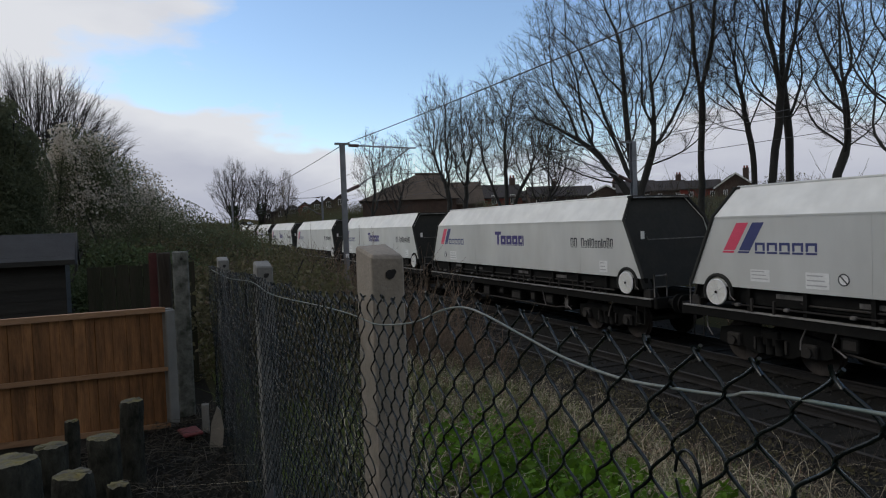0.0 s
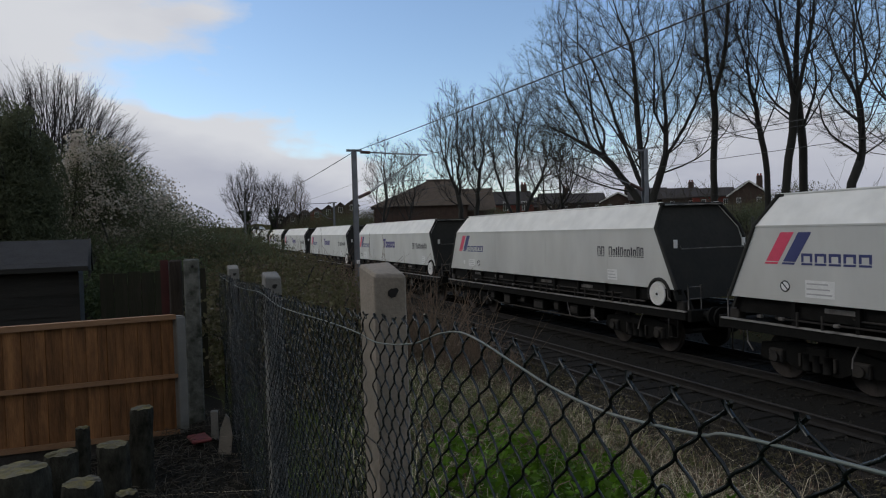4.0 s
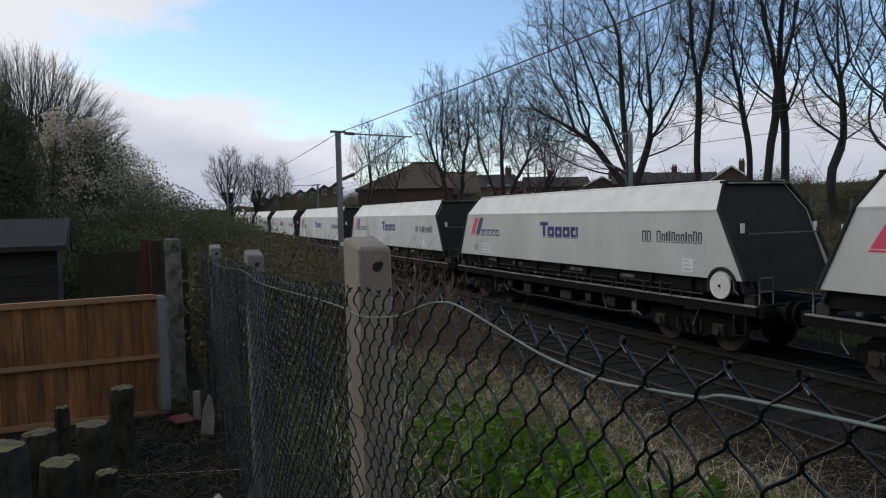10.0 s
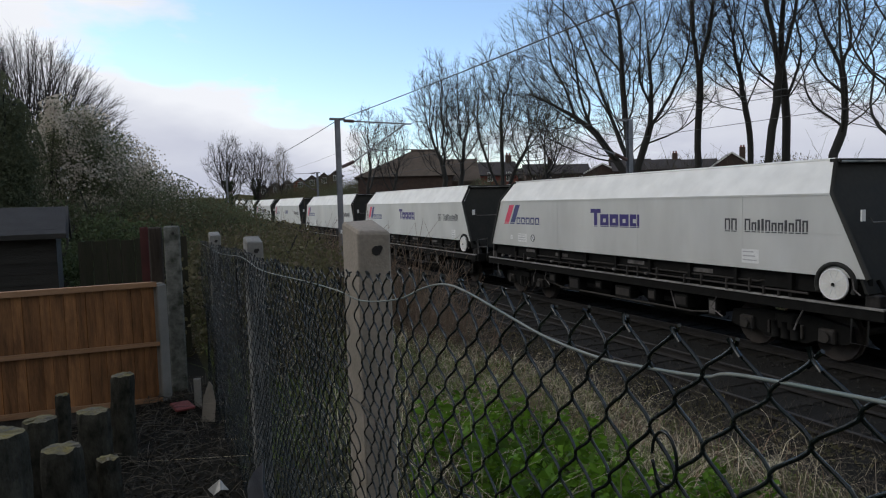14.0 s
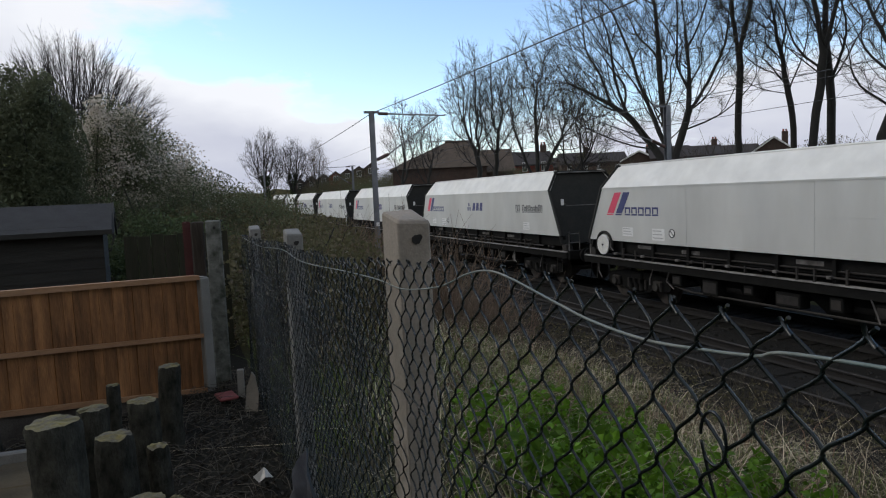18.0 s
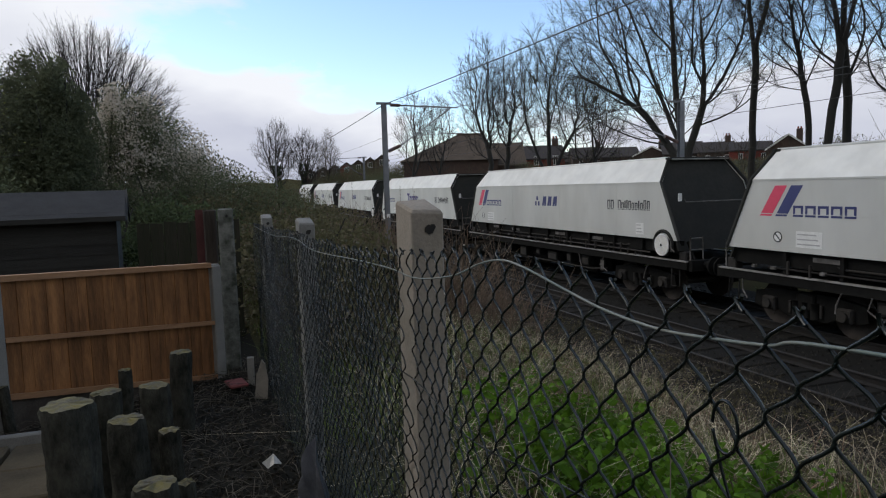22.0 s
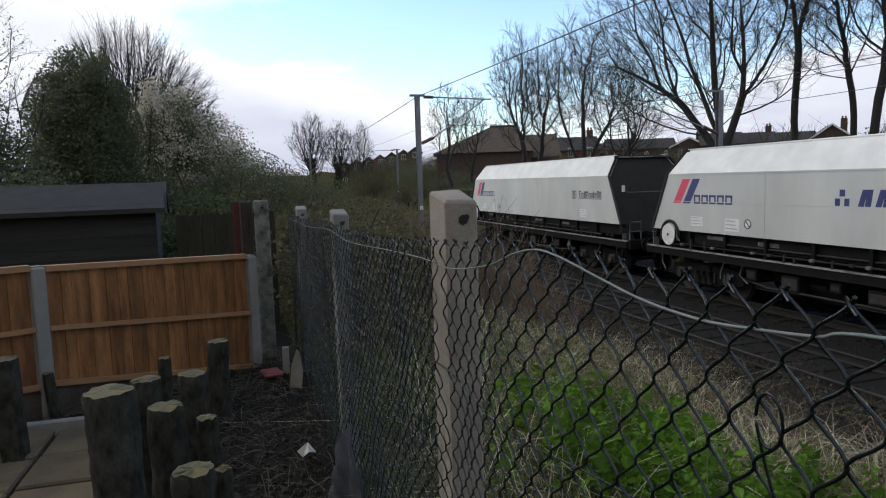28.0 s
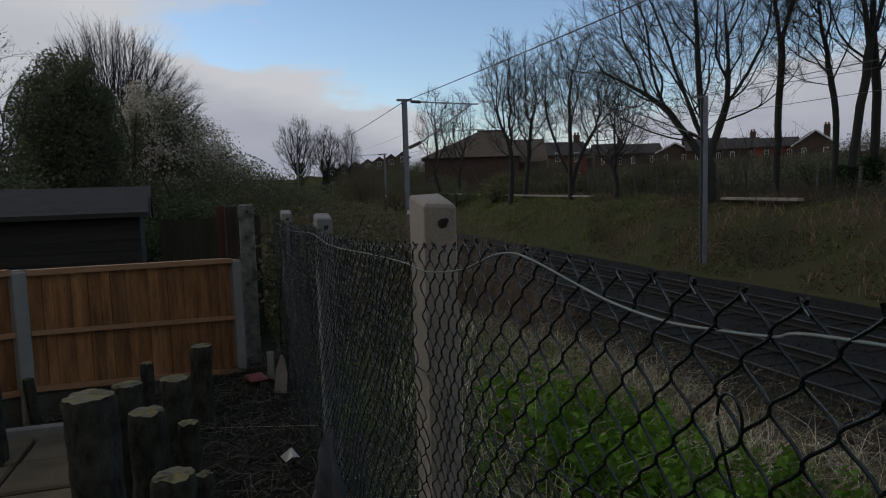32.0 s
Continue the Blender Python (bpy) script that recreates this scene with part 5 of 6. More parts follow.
for i in range(n + 1):
    for j in range(n + 1):
        s_, t_ = i / n, j / n
        top_ = float(np.interp(s_, [0, 0.3, 0.72, 0.80, 1], [1.50, 1.66, 2.02, 1.98, 1.52]))
        pts.append((0.05 * math.sin(s_ * 9 + t_ * 3) * (0.3 + t_) + 0.025 * math.sin(s_ * 21 + t_ * 7), 4.0 - 0.85 * s_, top_ + (1.40 - top_) * t_))
b.add(pts, [(i * (n + 1) + j, (i + 1) * (n + 1) + j, (i + 1) * (n + 1) + j + 1, i * (n + 1) + j + 1) for i in range(n) for j in range(n)], True)
part("sheet", b, "bag", bagt)
wp = thing("crumpled_paper", "crumpled white paper on the soil", "litter", pos=frame_at(at(0.44, 4.37), 0.2))
b = Build()
r = random.Random(4)
pts = [(0, 0, 1.56)] + [(0.06 * math.cos(a) * r.uniform(0.5, 1.2), 0.06 * math.sin(a) * r.uniform(0.5, 1.2), 1.46 + r.uniform(0, 0.07)) for a in np.linspace(0, 5.6, 9)]
b.add(pts, [(0, i, i % 9 + 1) for i in range(1, 10)])
part("sheet", b, "paper", wp)


# ---- plants ----
def twiglets(b, starts, ends, r0, r1):
    """Fine three-sided twigs, all at once."""
    a, e = np.array(starts), np.array(ends)
    d = e - a
    d /= np.linalg.norm(d, axis=1)[:, None] + 1e-9
    ref = np.where(np.abs(d[:, 2:3]) < 0.9, np.array([[0, 0, 1.0]]), np.array([[1.0, 0, 0]]))
    x = np.cross(d, ref)
    x /= np.linalg.norm(x, axis=1)[:, None]
    y = np.cross(x, d)
    rings = []
    for c, r in ((a, r0), (e, r1)):
        for k in range(3):
            w = 2.0944 * k
            rings.append(c + r * (x * math.cos(w) + y * math.sin(w)))
    v = np.stack(rings, 1).reshape(-1, 3)
    o = len(b.v)
    b.v += [tuple(q) for q in v.tolist()]
    for i in range(len(a)):
        q = o + 6 * i
        b.f += [(q, q + 1, q + 4, q + 3), (q + 1, q + 2, q + 5, q + 4), (q + 2, q, q + 3, q + 5)]
    b.s += [True] * (3 * len(a))


def bare_tree(az, r, top, trunk_r, crowns, label, seed, stems=None, n=900, bf=0.45, tip_r=0.008, twig=0.55, per=5, buds=0, ivy=0.0, warm=False, clear=0.28, rise=0.18):
    """A leafless tree: limbs grow from the stems to points scattered through a rounded crown and end in fine twigs.

    x runs to the right as seen from the garden; crowns are (x, z, half width, half height) as shares of the height for z."""
    rg = np.random.default_rng(seed)
    p = way(az, r)
    p.z = ground_z(N2.dot(p), U2.dot(p))
    H = top - p.z
    t = thing("bare_tree", label, "tree", "bare trees", pos=Matrix.Translation(p) @ Matrix.Rotation(-radians(az), 4, "Z"))
    if stems is None:
        stems = [[(0, 0, -0.4), (0.12 * rg.normal(), 0.1 * rg.normal(), H * clear * 0.5), (0.2 * rg.normal(), 0.2 * rg.normal(), H * clear)]]
    pos, par, plen, fixed = [], [], [], []
    for st in stems:
        line = smooth_line(st, 5)
        last = -1
        if pos:
            q = np.linalg.norm(np.array(pos) - np.array(tuple(line[0])), axis=1)
            last = int(q.argmin()) if q.min() < 1.2 else -1
        for q in line[(1 if last >= 0 else 0):]:
            q = np.array(tuple(q)) + rg.normal(size=3) * (0.02 if len(pos) else 0)
            plen.append(plen[last] + float(np.linalg.norm(q - pos[last])) if last >= 0 else 0.0)
            pos.append(q)
            par.append(last)
            last = len(pos) - 1
    fixed_n = len(pos)
    share = np.array([c[2] * c[2] * c[3] for c in crowns])
    cloud = []
    for c, k in zip(crowns, share / share.sum()):
        m_ = max(8, int(n * k))
        v = rg.normal(size=(m_, 3))
        v /= np.linalg.norm(v, axis=1)[:, None]
        v *= (rg.random(m_) ** 0.42)[:, None] * (1 + 0.10 * np.sin(v[:, 0] * 5 + seed) + 0.08 * np.sin(v[:, 2] * 9 + v[:, 0] * 6))[:, None]
        cloud.append(v * np.array([c[2], c[2] * 0.85, c[3] * H]) + np.array([c[0], 0, c[1] * H]))
    cloud = np.concatenate(cloud)
    cloud = cloud[cloud[:, 2] > H * clear * 0.8]
    N = len(cloud)
    best, bp = np.full(N, 1e9), np.zeros(N, int)
    done = np.zeros(N, bool)
    base_z = H * clear * 0.55

    def relax(k):
        q = pos[k]
        if k < fixed_n and q[2] < base_z:
            return
        dv = cloud - q
        c = np.linalg.norm(dv, axis=1)
        c = c + bf * plen[k] + rise * np.maximum(0, c * 0.35 - dv[:, 2])
        up = c < best
        best[up], bp[up] = c[up], k
    for k in range(fixed_n):
        relax(k)
    for _ in range(N):
        i = int(np.where(done, 1e9, best).argmin())
        done[i] = True
        k = int(bp[i])
        pos.append(cloud[i])
        par.append(k)
        plen.append(plen[k] + float(np.linalg.norm(cloud[i] - pos[k])))
        relax(len(pos) - 1)
    K = len(pos)
    kids = [[] for _ in range(K)]
    for k in range(K):
        if par[k] >= 0:
            kids[par[k]].append(k)
    tips = np.zeros(K)
    for k in sorted(range(K), key=lambda q: -plen[q]):
        tips[k] = max(1.0, tips[k])
        if par[k] >= 0:
            tips[par[k]] += tips[k]
    P = np.array(pos)
    for _ in range(2):
        Q = P.copy()
        for k in range(fixed_n, K):
            if kids[k]:
                Q[k] = 0.5 * P[k] + 0.25 * P[par[k]] + 0.25 * P[max(kids[k], key=lambda q: tips[q])]
        P = Q
    top_tips = max(tips[k] for k in range(K) if par[k] < 0)
    ex = math.log(trunk_r / tip_r) / math.log(top_tips)
    R = tip_r * tips ** ex
    trunk, limbs, twigs = Build(), Build(), Build()
    todo = [(k, None) for k in range(K) if par[k] < 0]
    while todo:
        k, frm = todo.pop()
        pts, rr = ([P[frm]], [R[k]]) if frm is not None else ([], [])
        while True:
            pts.append(P[k])
            rr.append(R[k])
            if not kids[k]:
                break
            nxt = max(kids[k], key=lambda q: tips[q])
            todo += [(q, k) for q in kids[k] if q != nxt]
            k = nxt
        if len(pts) > 1:
            rr[-1] *= 0.7
            (trunk if rr[0] > trunk_r * 0.45 else limbs if rr[0] > 0.03 else twigs).tube([tuple(q) for q in pts], rr, 9 if rr[0] > trunk_r * 0.45 else 5 if rr[0] > 0.03 else 3, False)
    # fine twigs carry on from every thin branch
    thin = [k for k in range(fixed_n, K) if tips[k] <= 3]
    c = np.array([P[k] for k in thin])
    d = np.array([(P[k] - P[par[k]]) / (np.linalg.norm(P[k] - P[par[k]]) + 1e-6) for k in thin])
    c, d = np.repeat(c, per, 0), np.repeat(d, per, 0)
    a = c - d * rg.uniform(0, 0.5, (len(c), 1)) * twig
    g = d + rg.normal(size=c.shape) * 0.42 + np.array([0, 0, 0.15])
    g /= np.linalg.norm(g, axis=1)[:, None]
    L = twig * rg.uniform(0.35, 1.1, (len(c), 1))
    e = a + g * L
    twiglets(twigs, a, e, tip_r * 0.48, tip_r * 0.22)
    f0 = a + g * L * rg.uniform(0.2, 0.7, (len(c), 1))
    g2 = g + rg.normal(size=c.shape) * 0.4 + np.array([0, 0, 0.1])
    g2 /= np.linalg.norm(g2, axis=1)[:, None]
    twiglets(twigs, f0, f0 + g2 * L * 0.6, tip_r * 0.32, tip_r * 0.2)
    part("trunk", trunk, "bark", t)
    part("branchwork", limbs, "bark", t)
    tagged(part("twig_haze", twigs, "twig_warm" if warm else "twig", t), kind="stuff")
    if buds:
        q = np.repeat(e, buds, 0) + rg.normal(size=(len(e) * buds, 3)) * 0.08
        tagged(part("bud_haze", leaf_mesh("bud_haze", "bud", q, 0.026, seed=seed), "bud", t), kind="stuff")
    if ivy:
        n_ = int(2600 * ivy)
        h = rg.uniform(0, H * 0.58 * min(1.0, ivy), n_)
        w = rg.uniform(0, 6.28, n_)
        q = trunk_r + rg.uniform(0.02, 0.22, n_) * (1.25 + np.sin(h * 2.1 + seed)) * (0.6 + 0.4 * min(1.0, ivy))
        tagged(part("ivy", leaf_mesh("ivy", "ivy", np.stack([q * np.cos(w), q * np.sin(w), h], 1), 0.13, seed=seed), "ivy", t), kind="stuff")
    return t


def fan_tree(p, height, reach, label, seed):
    """A pollarded crown: long whippy limbs fan out of a short bole and fork twice before the fine twigs."""
    r = np.random.default_rng(seed)
    t = thing("bare_tree", label, "tree", "bare trees", pos=Matrix.Translation(p))
    trunk, limbs, twigs = Build(), Build(), Build()
    fork = Vector((0, 0, height * 0.22))
    trunk.tube([(0, 0, -0.5), (0.04, 0, height * 0.12), tuple(fork + Vector((0, 0, 0.1)))], [0.34, 0.27, 0.22], 10, False)
    starts, ends = [], []

    def limb(base, end, r0, depth):
        ln = (end - base).length
        axis = (end - base).normalized()
        mid = base.lerp(end, 0.5) + Vector(tuple(r.normal(size=3) * 0.025 * ln)) - Vector((axis.x, axis.y, 0)) * 0.04 * ln + Vector((0, 0, 0.05 * ln))
        pts = [base, base.lerp(mid, 0.5), mid, mid.lerp(end, 0.55), end]
        (limbs if r0 > 0.02 else twigs).tube(pts, [r0, r0 * 0.85, r0 * 0.66, r0 * 0.45, r0 * 0.25], 5 if r0 > 0.02 else 3, False)
        for _ in range((6, 0)[depth]):
            f = r.uniform(0.35, 0.92)
            q = base.lerp(mid, f * 2) if f < 0.5 else mid.lerp(end, f * 2 - 1)
            g = (axis + Vector(tuple(r.normal(size=3) * 0.20)) + Vector((axis.x, axis.y, 0.3)) * 0.12).normalized()
            limb(q, q + g * (ln * (1.02 - f) * r.uniform(0.75, 1.05)), r0 * (0.75 - 0.5 * f), 1)
        for _ in range((9, 8)[depth]):
            f = r.uniform(0.55 if depth == 0 else 0.25, 1.0)
            q = mid.lerp(end, f * 2 - 1) if f > 0.5 else base.lerp(mid, f * 2)
            g = (axis + Vector(tuple(r.normal(size=3) * 0.36))).normalized()
            starts.append(tuple(q))
            ends.append(tuple(q + g * r.uniform(0.2, 0.5)))
    n = 135
    for i in range(n):
        a = i * 2.39996
        lean = 0.05 + 1.22 * ((i + 0.5) / n) ** 0.62
        end = fork + Vector((math.sin(lean) * math.cos(a) * reach * 1.08, math.sin(lean) * math.sin(a) * reach * 0.95, (height * 0.72) * math.cos(lean * 0.97))) * float(r.uniform(0.85, 0.92))
        limb(fork + Vector((0.16 * math.cos(a), 0.16 * math.sin(a), float(r.uniform(-0.35, 0.1)))), end, float(r.uniform(0.014, 0.036)), 0)
    twiglets(twigs, starts, ends, 0.0038, 0.0020)
    part("trunk", trunk, "bark", t)
    part("branchwork", limbs, "bark", t)
    tagged(part("twig_haze", twigs, "twig_grey", t), kind="stuff")
    return t


def scatter_blobs(blobs, per, seed, shell=0.55):
    """Leaf points on a heap of uneven ellipsoids: most gather in sprays round points near the skin, with gaps between."""
    r = np.random.default_rng(seed)
    out = []
    for (x, y, z, rx, ry, rz) in blobs:
        size = (rx * ry * rz) ** (1 / 3)
        n = int(per * size ** 2)
        k = max(14, int(46 * size))
        c = r.normal(size=(k, 3))
        c /= np.linalg.norm(c, axis=1)[:, None]
        c *= r.uniform(0.62, 1.10, (k, 1))
        w = r.integers(0, k, n)
        spread = r.uniform(0.13, 0.30, (k, 1))[w]
        v = c[w] + r.normal(size=(n, 3)) * spread * np.array([[1, 1, 0.8]])
        far = np.linalg.norm(v, axis=1)[:, None]
        v *= np.minimum(1.18, np.maximum(far, shell)) / far
        core = r.random(n) < 0.3
        v[core] *= r.uniform(0.55, 0.9, (int(core.sum()), 1))
        out.append(v * np.array([[rx, ry, rz]]) + np.array([[x, y, z]]))
    return np.concatenate(out)


def bush(name, p, blobs, per, leaf, mat, label, seed, extra=None, stem=True, category="bush", length=1.6):
    t = thing(name, label, category, "shrubs", pos=Matrix.Translation(p))
    c = scatter_blobs(blobs, per, seed)
    tagged(part("foliage", leaf_mesh("foliage", mat, c, leaf, seed=seed, length=length), mat, t), kind="stuff")
    if extra:
        m2, share, l2 = extra
        r = np.random.default_rng(seed + 3)
        e = scatter_blobs(blobs, per * share, seed + 9, 0.8)
        e = e[e[:, 2] > np.median(e[:, 2]) - 0.6]
        e = e[[noise.noise(Vector(q) * 2.2 + Vector((seed, 0, 0))) > -0.08 for q in e.tolist()]]
        nm = "blossom" if m2 == "blossom" else "dead_growth"
        tagged(part(nm, leaf_mesh(nm, m2, e, l2, seed=seed + 1), m2, t), kind="stuff")
    if stem:
        r = random.Random(seed)
        b = Build()
        for (x, y, z, rx, ry, rz) in blobs:
            for i in range(4):
                e = Vector((x + r.uniform(-0.7, 0.7) * rx, y + r.uniform(-0.7, 0.7) * ry, z + r.uniform(0, 0.8) * rz))
                s = Vector((x * 0.4 + r.uniform(-0.2, 0.2), y * 0.4 + r.uniform(-0.2, 0.2), -0.3))
                b.tube([s, (s + e) / 2 + Vector((r.uniform(-0.2, 0.2), r.uniform(-0.2, 0.2), 0.2)), e], [0.06, 0.04, 0.01], 5, False)
        tagged(part("woody_base", b, "bark", t), kind="stuff")
    return t


# trees on the far bank
bare_tree(16.5, 31, 14.6, 0.31, [(-1.2, 0.62, 4.7, 0.40), (-4.3, 0.47, 2.1, 0.17), (2.0, 0.52, 1.9, 0.22)], "large leafless tree forking low into several heavy limbs", 21, [[(0, 0, -0.4), (0.05, 0, 1.0), (-0.05, 0, 2.0), (-0.4, 0, 5.6), (-0.6, 0.2, 9.4)], [(0, 0, 1.7), (-0.9, 0.1, 3.0), (-2.1, 0.2, 4.5), (-4.3, 0.2, 5.9)], [(0, 0, 1.9), (0.6, -0.2, 3.8), (0.75, -0.2, 5.2), (0.5, -0.3, 9.2)], [(0.7, -0.2, 4.2), (1.5, 0.2, 5.4), (2.2, 0.3, 6.9)], [(0, 0, 2.2), (-0.9, 1.2, 4.6), (-2.0, 1.8, 8.0)]], n=2700, buds=1, per=5, twig=0.75, clear=0.27, tip_r=0.0072, rise=0.16)
bare_tree(21.3, 34, 19.0, 0.15, [(0.2, 0.68, 1.9, 0.32)], "tall slender leafless tree with two upright stems", 22, [[(0, 0, -0.4), (0.05, 0, 3), (0.12, 0, 6), (-0.2, 0, 9), (-0.4, 0, 14)], [(0.1, 0, 6.6), (0.7, 0, 9.5), (0.9, 0, 14)]], n=650, per=7, twig=0.8, tip_r=0.008, clear=0.3)
bare_tree(25.0, 34, 14.5, 0.13, [(-0.9, 0.68, 2.1, 0.32)], "slim crooked leafless tree leaning out of a clump", 23, [[(0, 0, -0.4), (0.1, 0, 3), (-0.25, 0, 5.5), (-0.7, 0, 8), (-1.2, 0, 10.5)]], n=600, per=7, twig=0.75, tip_r=0.008)
bare_tree(26.0, 33, 17.5, 0.17, [(0.4, 0.68, 3.2, 0.34)], "dark leafless tree with a forked trunk", 24, [[(0, 0, -0.4), (0.3, 0, 3), (0.6, 0, 6), (0.0, 0, 9.5), (-0.3, 0, 12.5)], [(0.6, 0, 5.8), (1.3, 0, 9), (1.6, 0, 12.5)]], n=560, per=4, twig=0.75, ivy=0.13, tip_r=0.008)
bare_tree(27.4, 35, 18.0, 0.18, [(0.0, 0.66, 3.2, 0.35)], "tall dark leafless tree with ivy low on its trunk", 25, [[(0, 0, -0.4), (0.1, 0, 4), (-0.1, 0, 8), (0.2, 0, 13)]], n=560, per=4, twig=0.75, ivy=0.15, tip_r=0.008)
bare_tree(31.0, 33, 15.0, 0.18, [(0, 0.64, 3.2, 0.36)], "leafless tree with a wide crown of fine twigs", 26, n=700, per=5, twig=0.75, tip_r=0.008)
bare_tree(34.5, 30, 13.5, 0.18, [(0, 0.62, 3.6, 0.38)], "leafless tree with a wide crown of fine twigs", 36, n=700, per=5, twig=0.75, tip_r=0.008)
bare_tree(0.8, 46, 12.9, 0.17, [(-0.3, 0.66, 2.1, 0.34)], "leafless tree with a domed fan of twigs", 27, n=900, per=5, twig=0.7, tip_r=0.0092, rise=0.26)
bare_tree(2.5, 47, 12.3, 0.16, [(0.1, 0.64, 1.9, 0.36)], "leafless tree with a domed fan of twigs", 28, [[(-0.4, 0, -0.4), (-0.1, 0, 2.5), (0.15, 0, 5.0)]], n=800, per=5, twig=0.7, tip_r=0.0092, rise=0.26)
bare_tree(5.8, 41, 12.5, 0.18, [(0, 0.66, 2.5, 0.34), (2.6, 0.52, 1.5, 0.22)], "budding tree with a haze of pale green twigs", 29, [[(0, 0, -0.4), (0.05, 0, 2.5), (0.0, 0, 5.5), (0.2, 0, 7.5)], [(0.1, 0, 0.8), (0.7, 0, 2.8), (1.8, 0, 4.6), (3.0, 0, 5.6)], [(0, 0, 1.4), (-0.8, 0.2, 3.4), (-1.3, 0.3, 5.0)]], n=1300, per=5, twig=0.7, buds=1, tip_r=0.0090, rise=0.22)
bare_tree(9.4, 38, 9.4, 0.14, [(0, 0.62, 2.2, 0.36)], "budding tree with arching twigs", 37, n=550, per=5, twig=0.7, buds=1, tip_r=0.0090, rise=0.22)
bare_tree(-5.3, 58, 11.6, 0.14, [(0, 0.64, 1.8, 0.36)], "leafless tree with fine upright twigs", 30, n=480, per=5, twig=0.8, tip_r=0.010, rise=0.28)
bare_tree(-3.4, 60, 11.2, 0.14, [(0, 0.62, 1.9, 0.38)], "leafless tree with fine upright twigs", 31, n=480, per=5, twig=0.8, tip_r=0.010, rise=0.28)
bare_tree(-16.7, 95, 12.7, 0.30, [(0, 0.66, 2.9, 0.34)], "distant leafless tree with ivy round its trunk", 32, n=1000, clear=0.30, ivy=0.9, per=4, tip_r=0.013, twig=0.9, rise=0.0, bf=0.6)
bare_tree(-14.6, 97, 11.9, 0.28, [(0.2, 0.64, 2.7, 0.36)], "distant leafless tree wrapped in ivy", 33, n=900, clear=0.30, ivy=1.0, per=4, tip_r=0.013, twig=0.9, rise=0.0, bf=0.6)
bare_tree(-12.6, 100, 11.6, 0.16, [(0, 0.60, 1.9, 0.40)], "distant leafless tree with fine twigs", 38, n=800, per=5, tip_r=0.010, twig=0.9, warm=True)
# left of the line
fan_tree(way(-30.4, 27, 1.6), 8.35, 3.65, "rounded leafless tree with a dense fan of upright branches", 34)
bare_tree(-42.0, 13, 6.6, 0.09, [(0, 0.62, 1.6, 0.36)], "small budding tree at the garden's edge", 35, n=350, tip_r=0.005, twig=0.3, buds=1)

bush("evergreen_tree", way(-33.5, 15.5, 1.6), [(0, 0, 2.0, 1.0, 1.0, 1.9), (-0.75, 0.2, 1.4, 0.85, 0.85, 1.4), (0.42, -0.2, 1.6, 0.65, 0.85, 1.45), (0.05, 0, 3.3, 0.68, 0.7, 0.95), (-0.38, 0, 2.8, 0.55, 0.6, 0.9), (0.40, 0.1, 2.8, 0.55, 0.6, 0.9)], 22000, 0.028, "conifer", "dense dark green conifer beside the shed", 41, category="tree", length=2.4)
bush("blossom_bush", way(-28.3, 17.5, 1.6), [(0, 0, 2.0, 1.6, 1.3, 1.7), (1.1, 0.3, 1.5, 1.1, 1.1, 1.3), (-1.0, -0.2, 1.6, 1.0, 1.0, 1.3), (0.2, 0, 3.2, 0.8, 0.8, 0.8)], 12000, 0.025, "shrub", "tall shrub covered in white spring blossom", 42, ("blossom", 0.8, 0.042))
bush("blossom_bush", way(-24.4, 19.5, 1.7), [(0, 0, 1.7, 1.2, 1.1, 1.5), (0.9, 0.2, 1.2, 0.8, 0.8, 1.1), (-0.6, 0, 2.3, 0.7, 0.7, 0.8)], 12000, 0.024, "shrub", "shrub with thinning white blossom", 43, ("blossom", 0.4, 0.040))
bush("laurel_bush", way(-27.2, 12.2, 1.5), [(0, 0, 0.8, 1.2, 0.8, 0.9), (0.9, 0.4, 0.6, 0.9, 0.8, 0.75), (-1.0, 0.2, 0.7, 0.9, 0.8, 0.75)], 7000, 0.034, "laurel", "glossy green laurel behind the shed", 44)
bush("evergreen_bush", way(-23.3, 15.5, 1.5), [(0, 0, 1.1, 1.5, 1.2, 1.2), (1.3, 0.6, 0.9, 1.2, 1.0, 1.0), (-1.2, 0.2, 1.2, 1.2, 1.0, 1.15)], 18000, 0.022, "shrub", "rounded dark evergreen bush", 45)
bush("evergreen_bush", way(-20.3, 20, 1.4), [(0, 0, 1.1, 1.7, 1.3, 1.15), (1.2, 0.6, 0.8, 1.3, 1.0, 0.9)], 14000, 0.026, "shrub", "rounded dark evergreen bush", 46)
bush("evergreen_bush", way(-38.5, 11.5, 1.6), [(0, 0, 0.9, 1.3, 0.9, 1.0), (-1.4, 0.2, 1.1, 1.2, 1.0, 1.2)], 3000, 0.042, "shrub", "dark bushy growth behind the shed", 47)
bush("evergreen_bush", way(-39.3, 14.2, 1.6), [(0, 0, 1.5, 0.95, 0.8, 1.4), (-0.8, 0.1, 2.2, 0.9, 0.8, 1.3), (0.3, 0, 0.9, 0.9, 0.8, 1.0), (-1.6, 0, 2.0, 1.0, 0.8, 1.7)], 9000, 0.034, "shrub", "dark leafy shrub growing up beside the shed", 49)
bush("evergreen_bush", way(-33, 21, 1.6), [(0, 0, 1.2, 2.6, 1.6, 1.3), (-3.4, 0.5, 1.5, 2.6, 1.6, 1.7)], 1200, 0.07, "shrub", "dark bushy growth behind the gardens", 48)
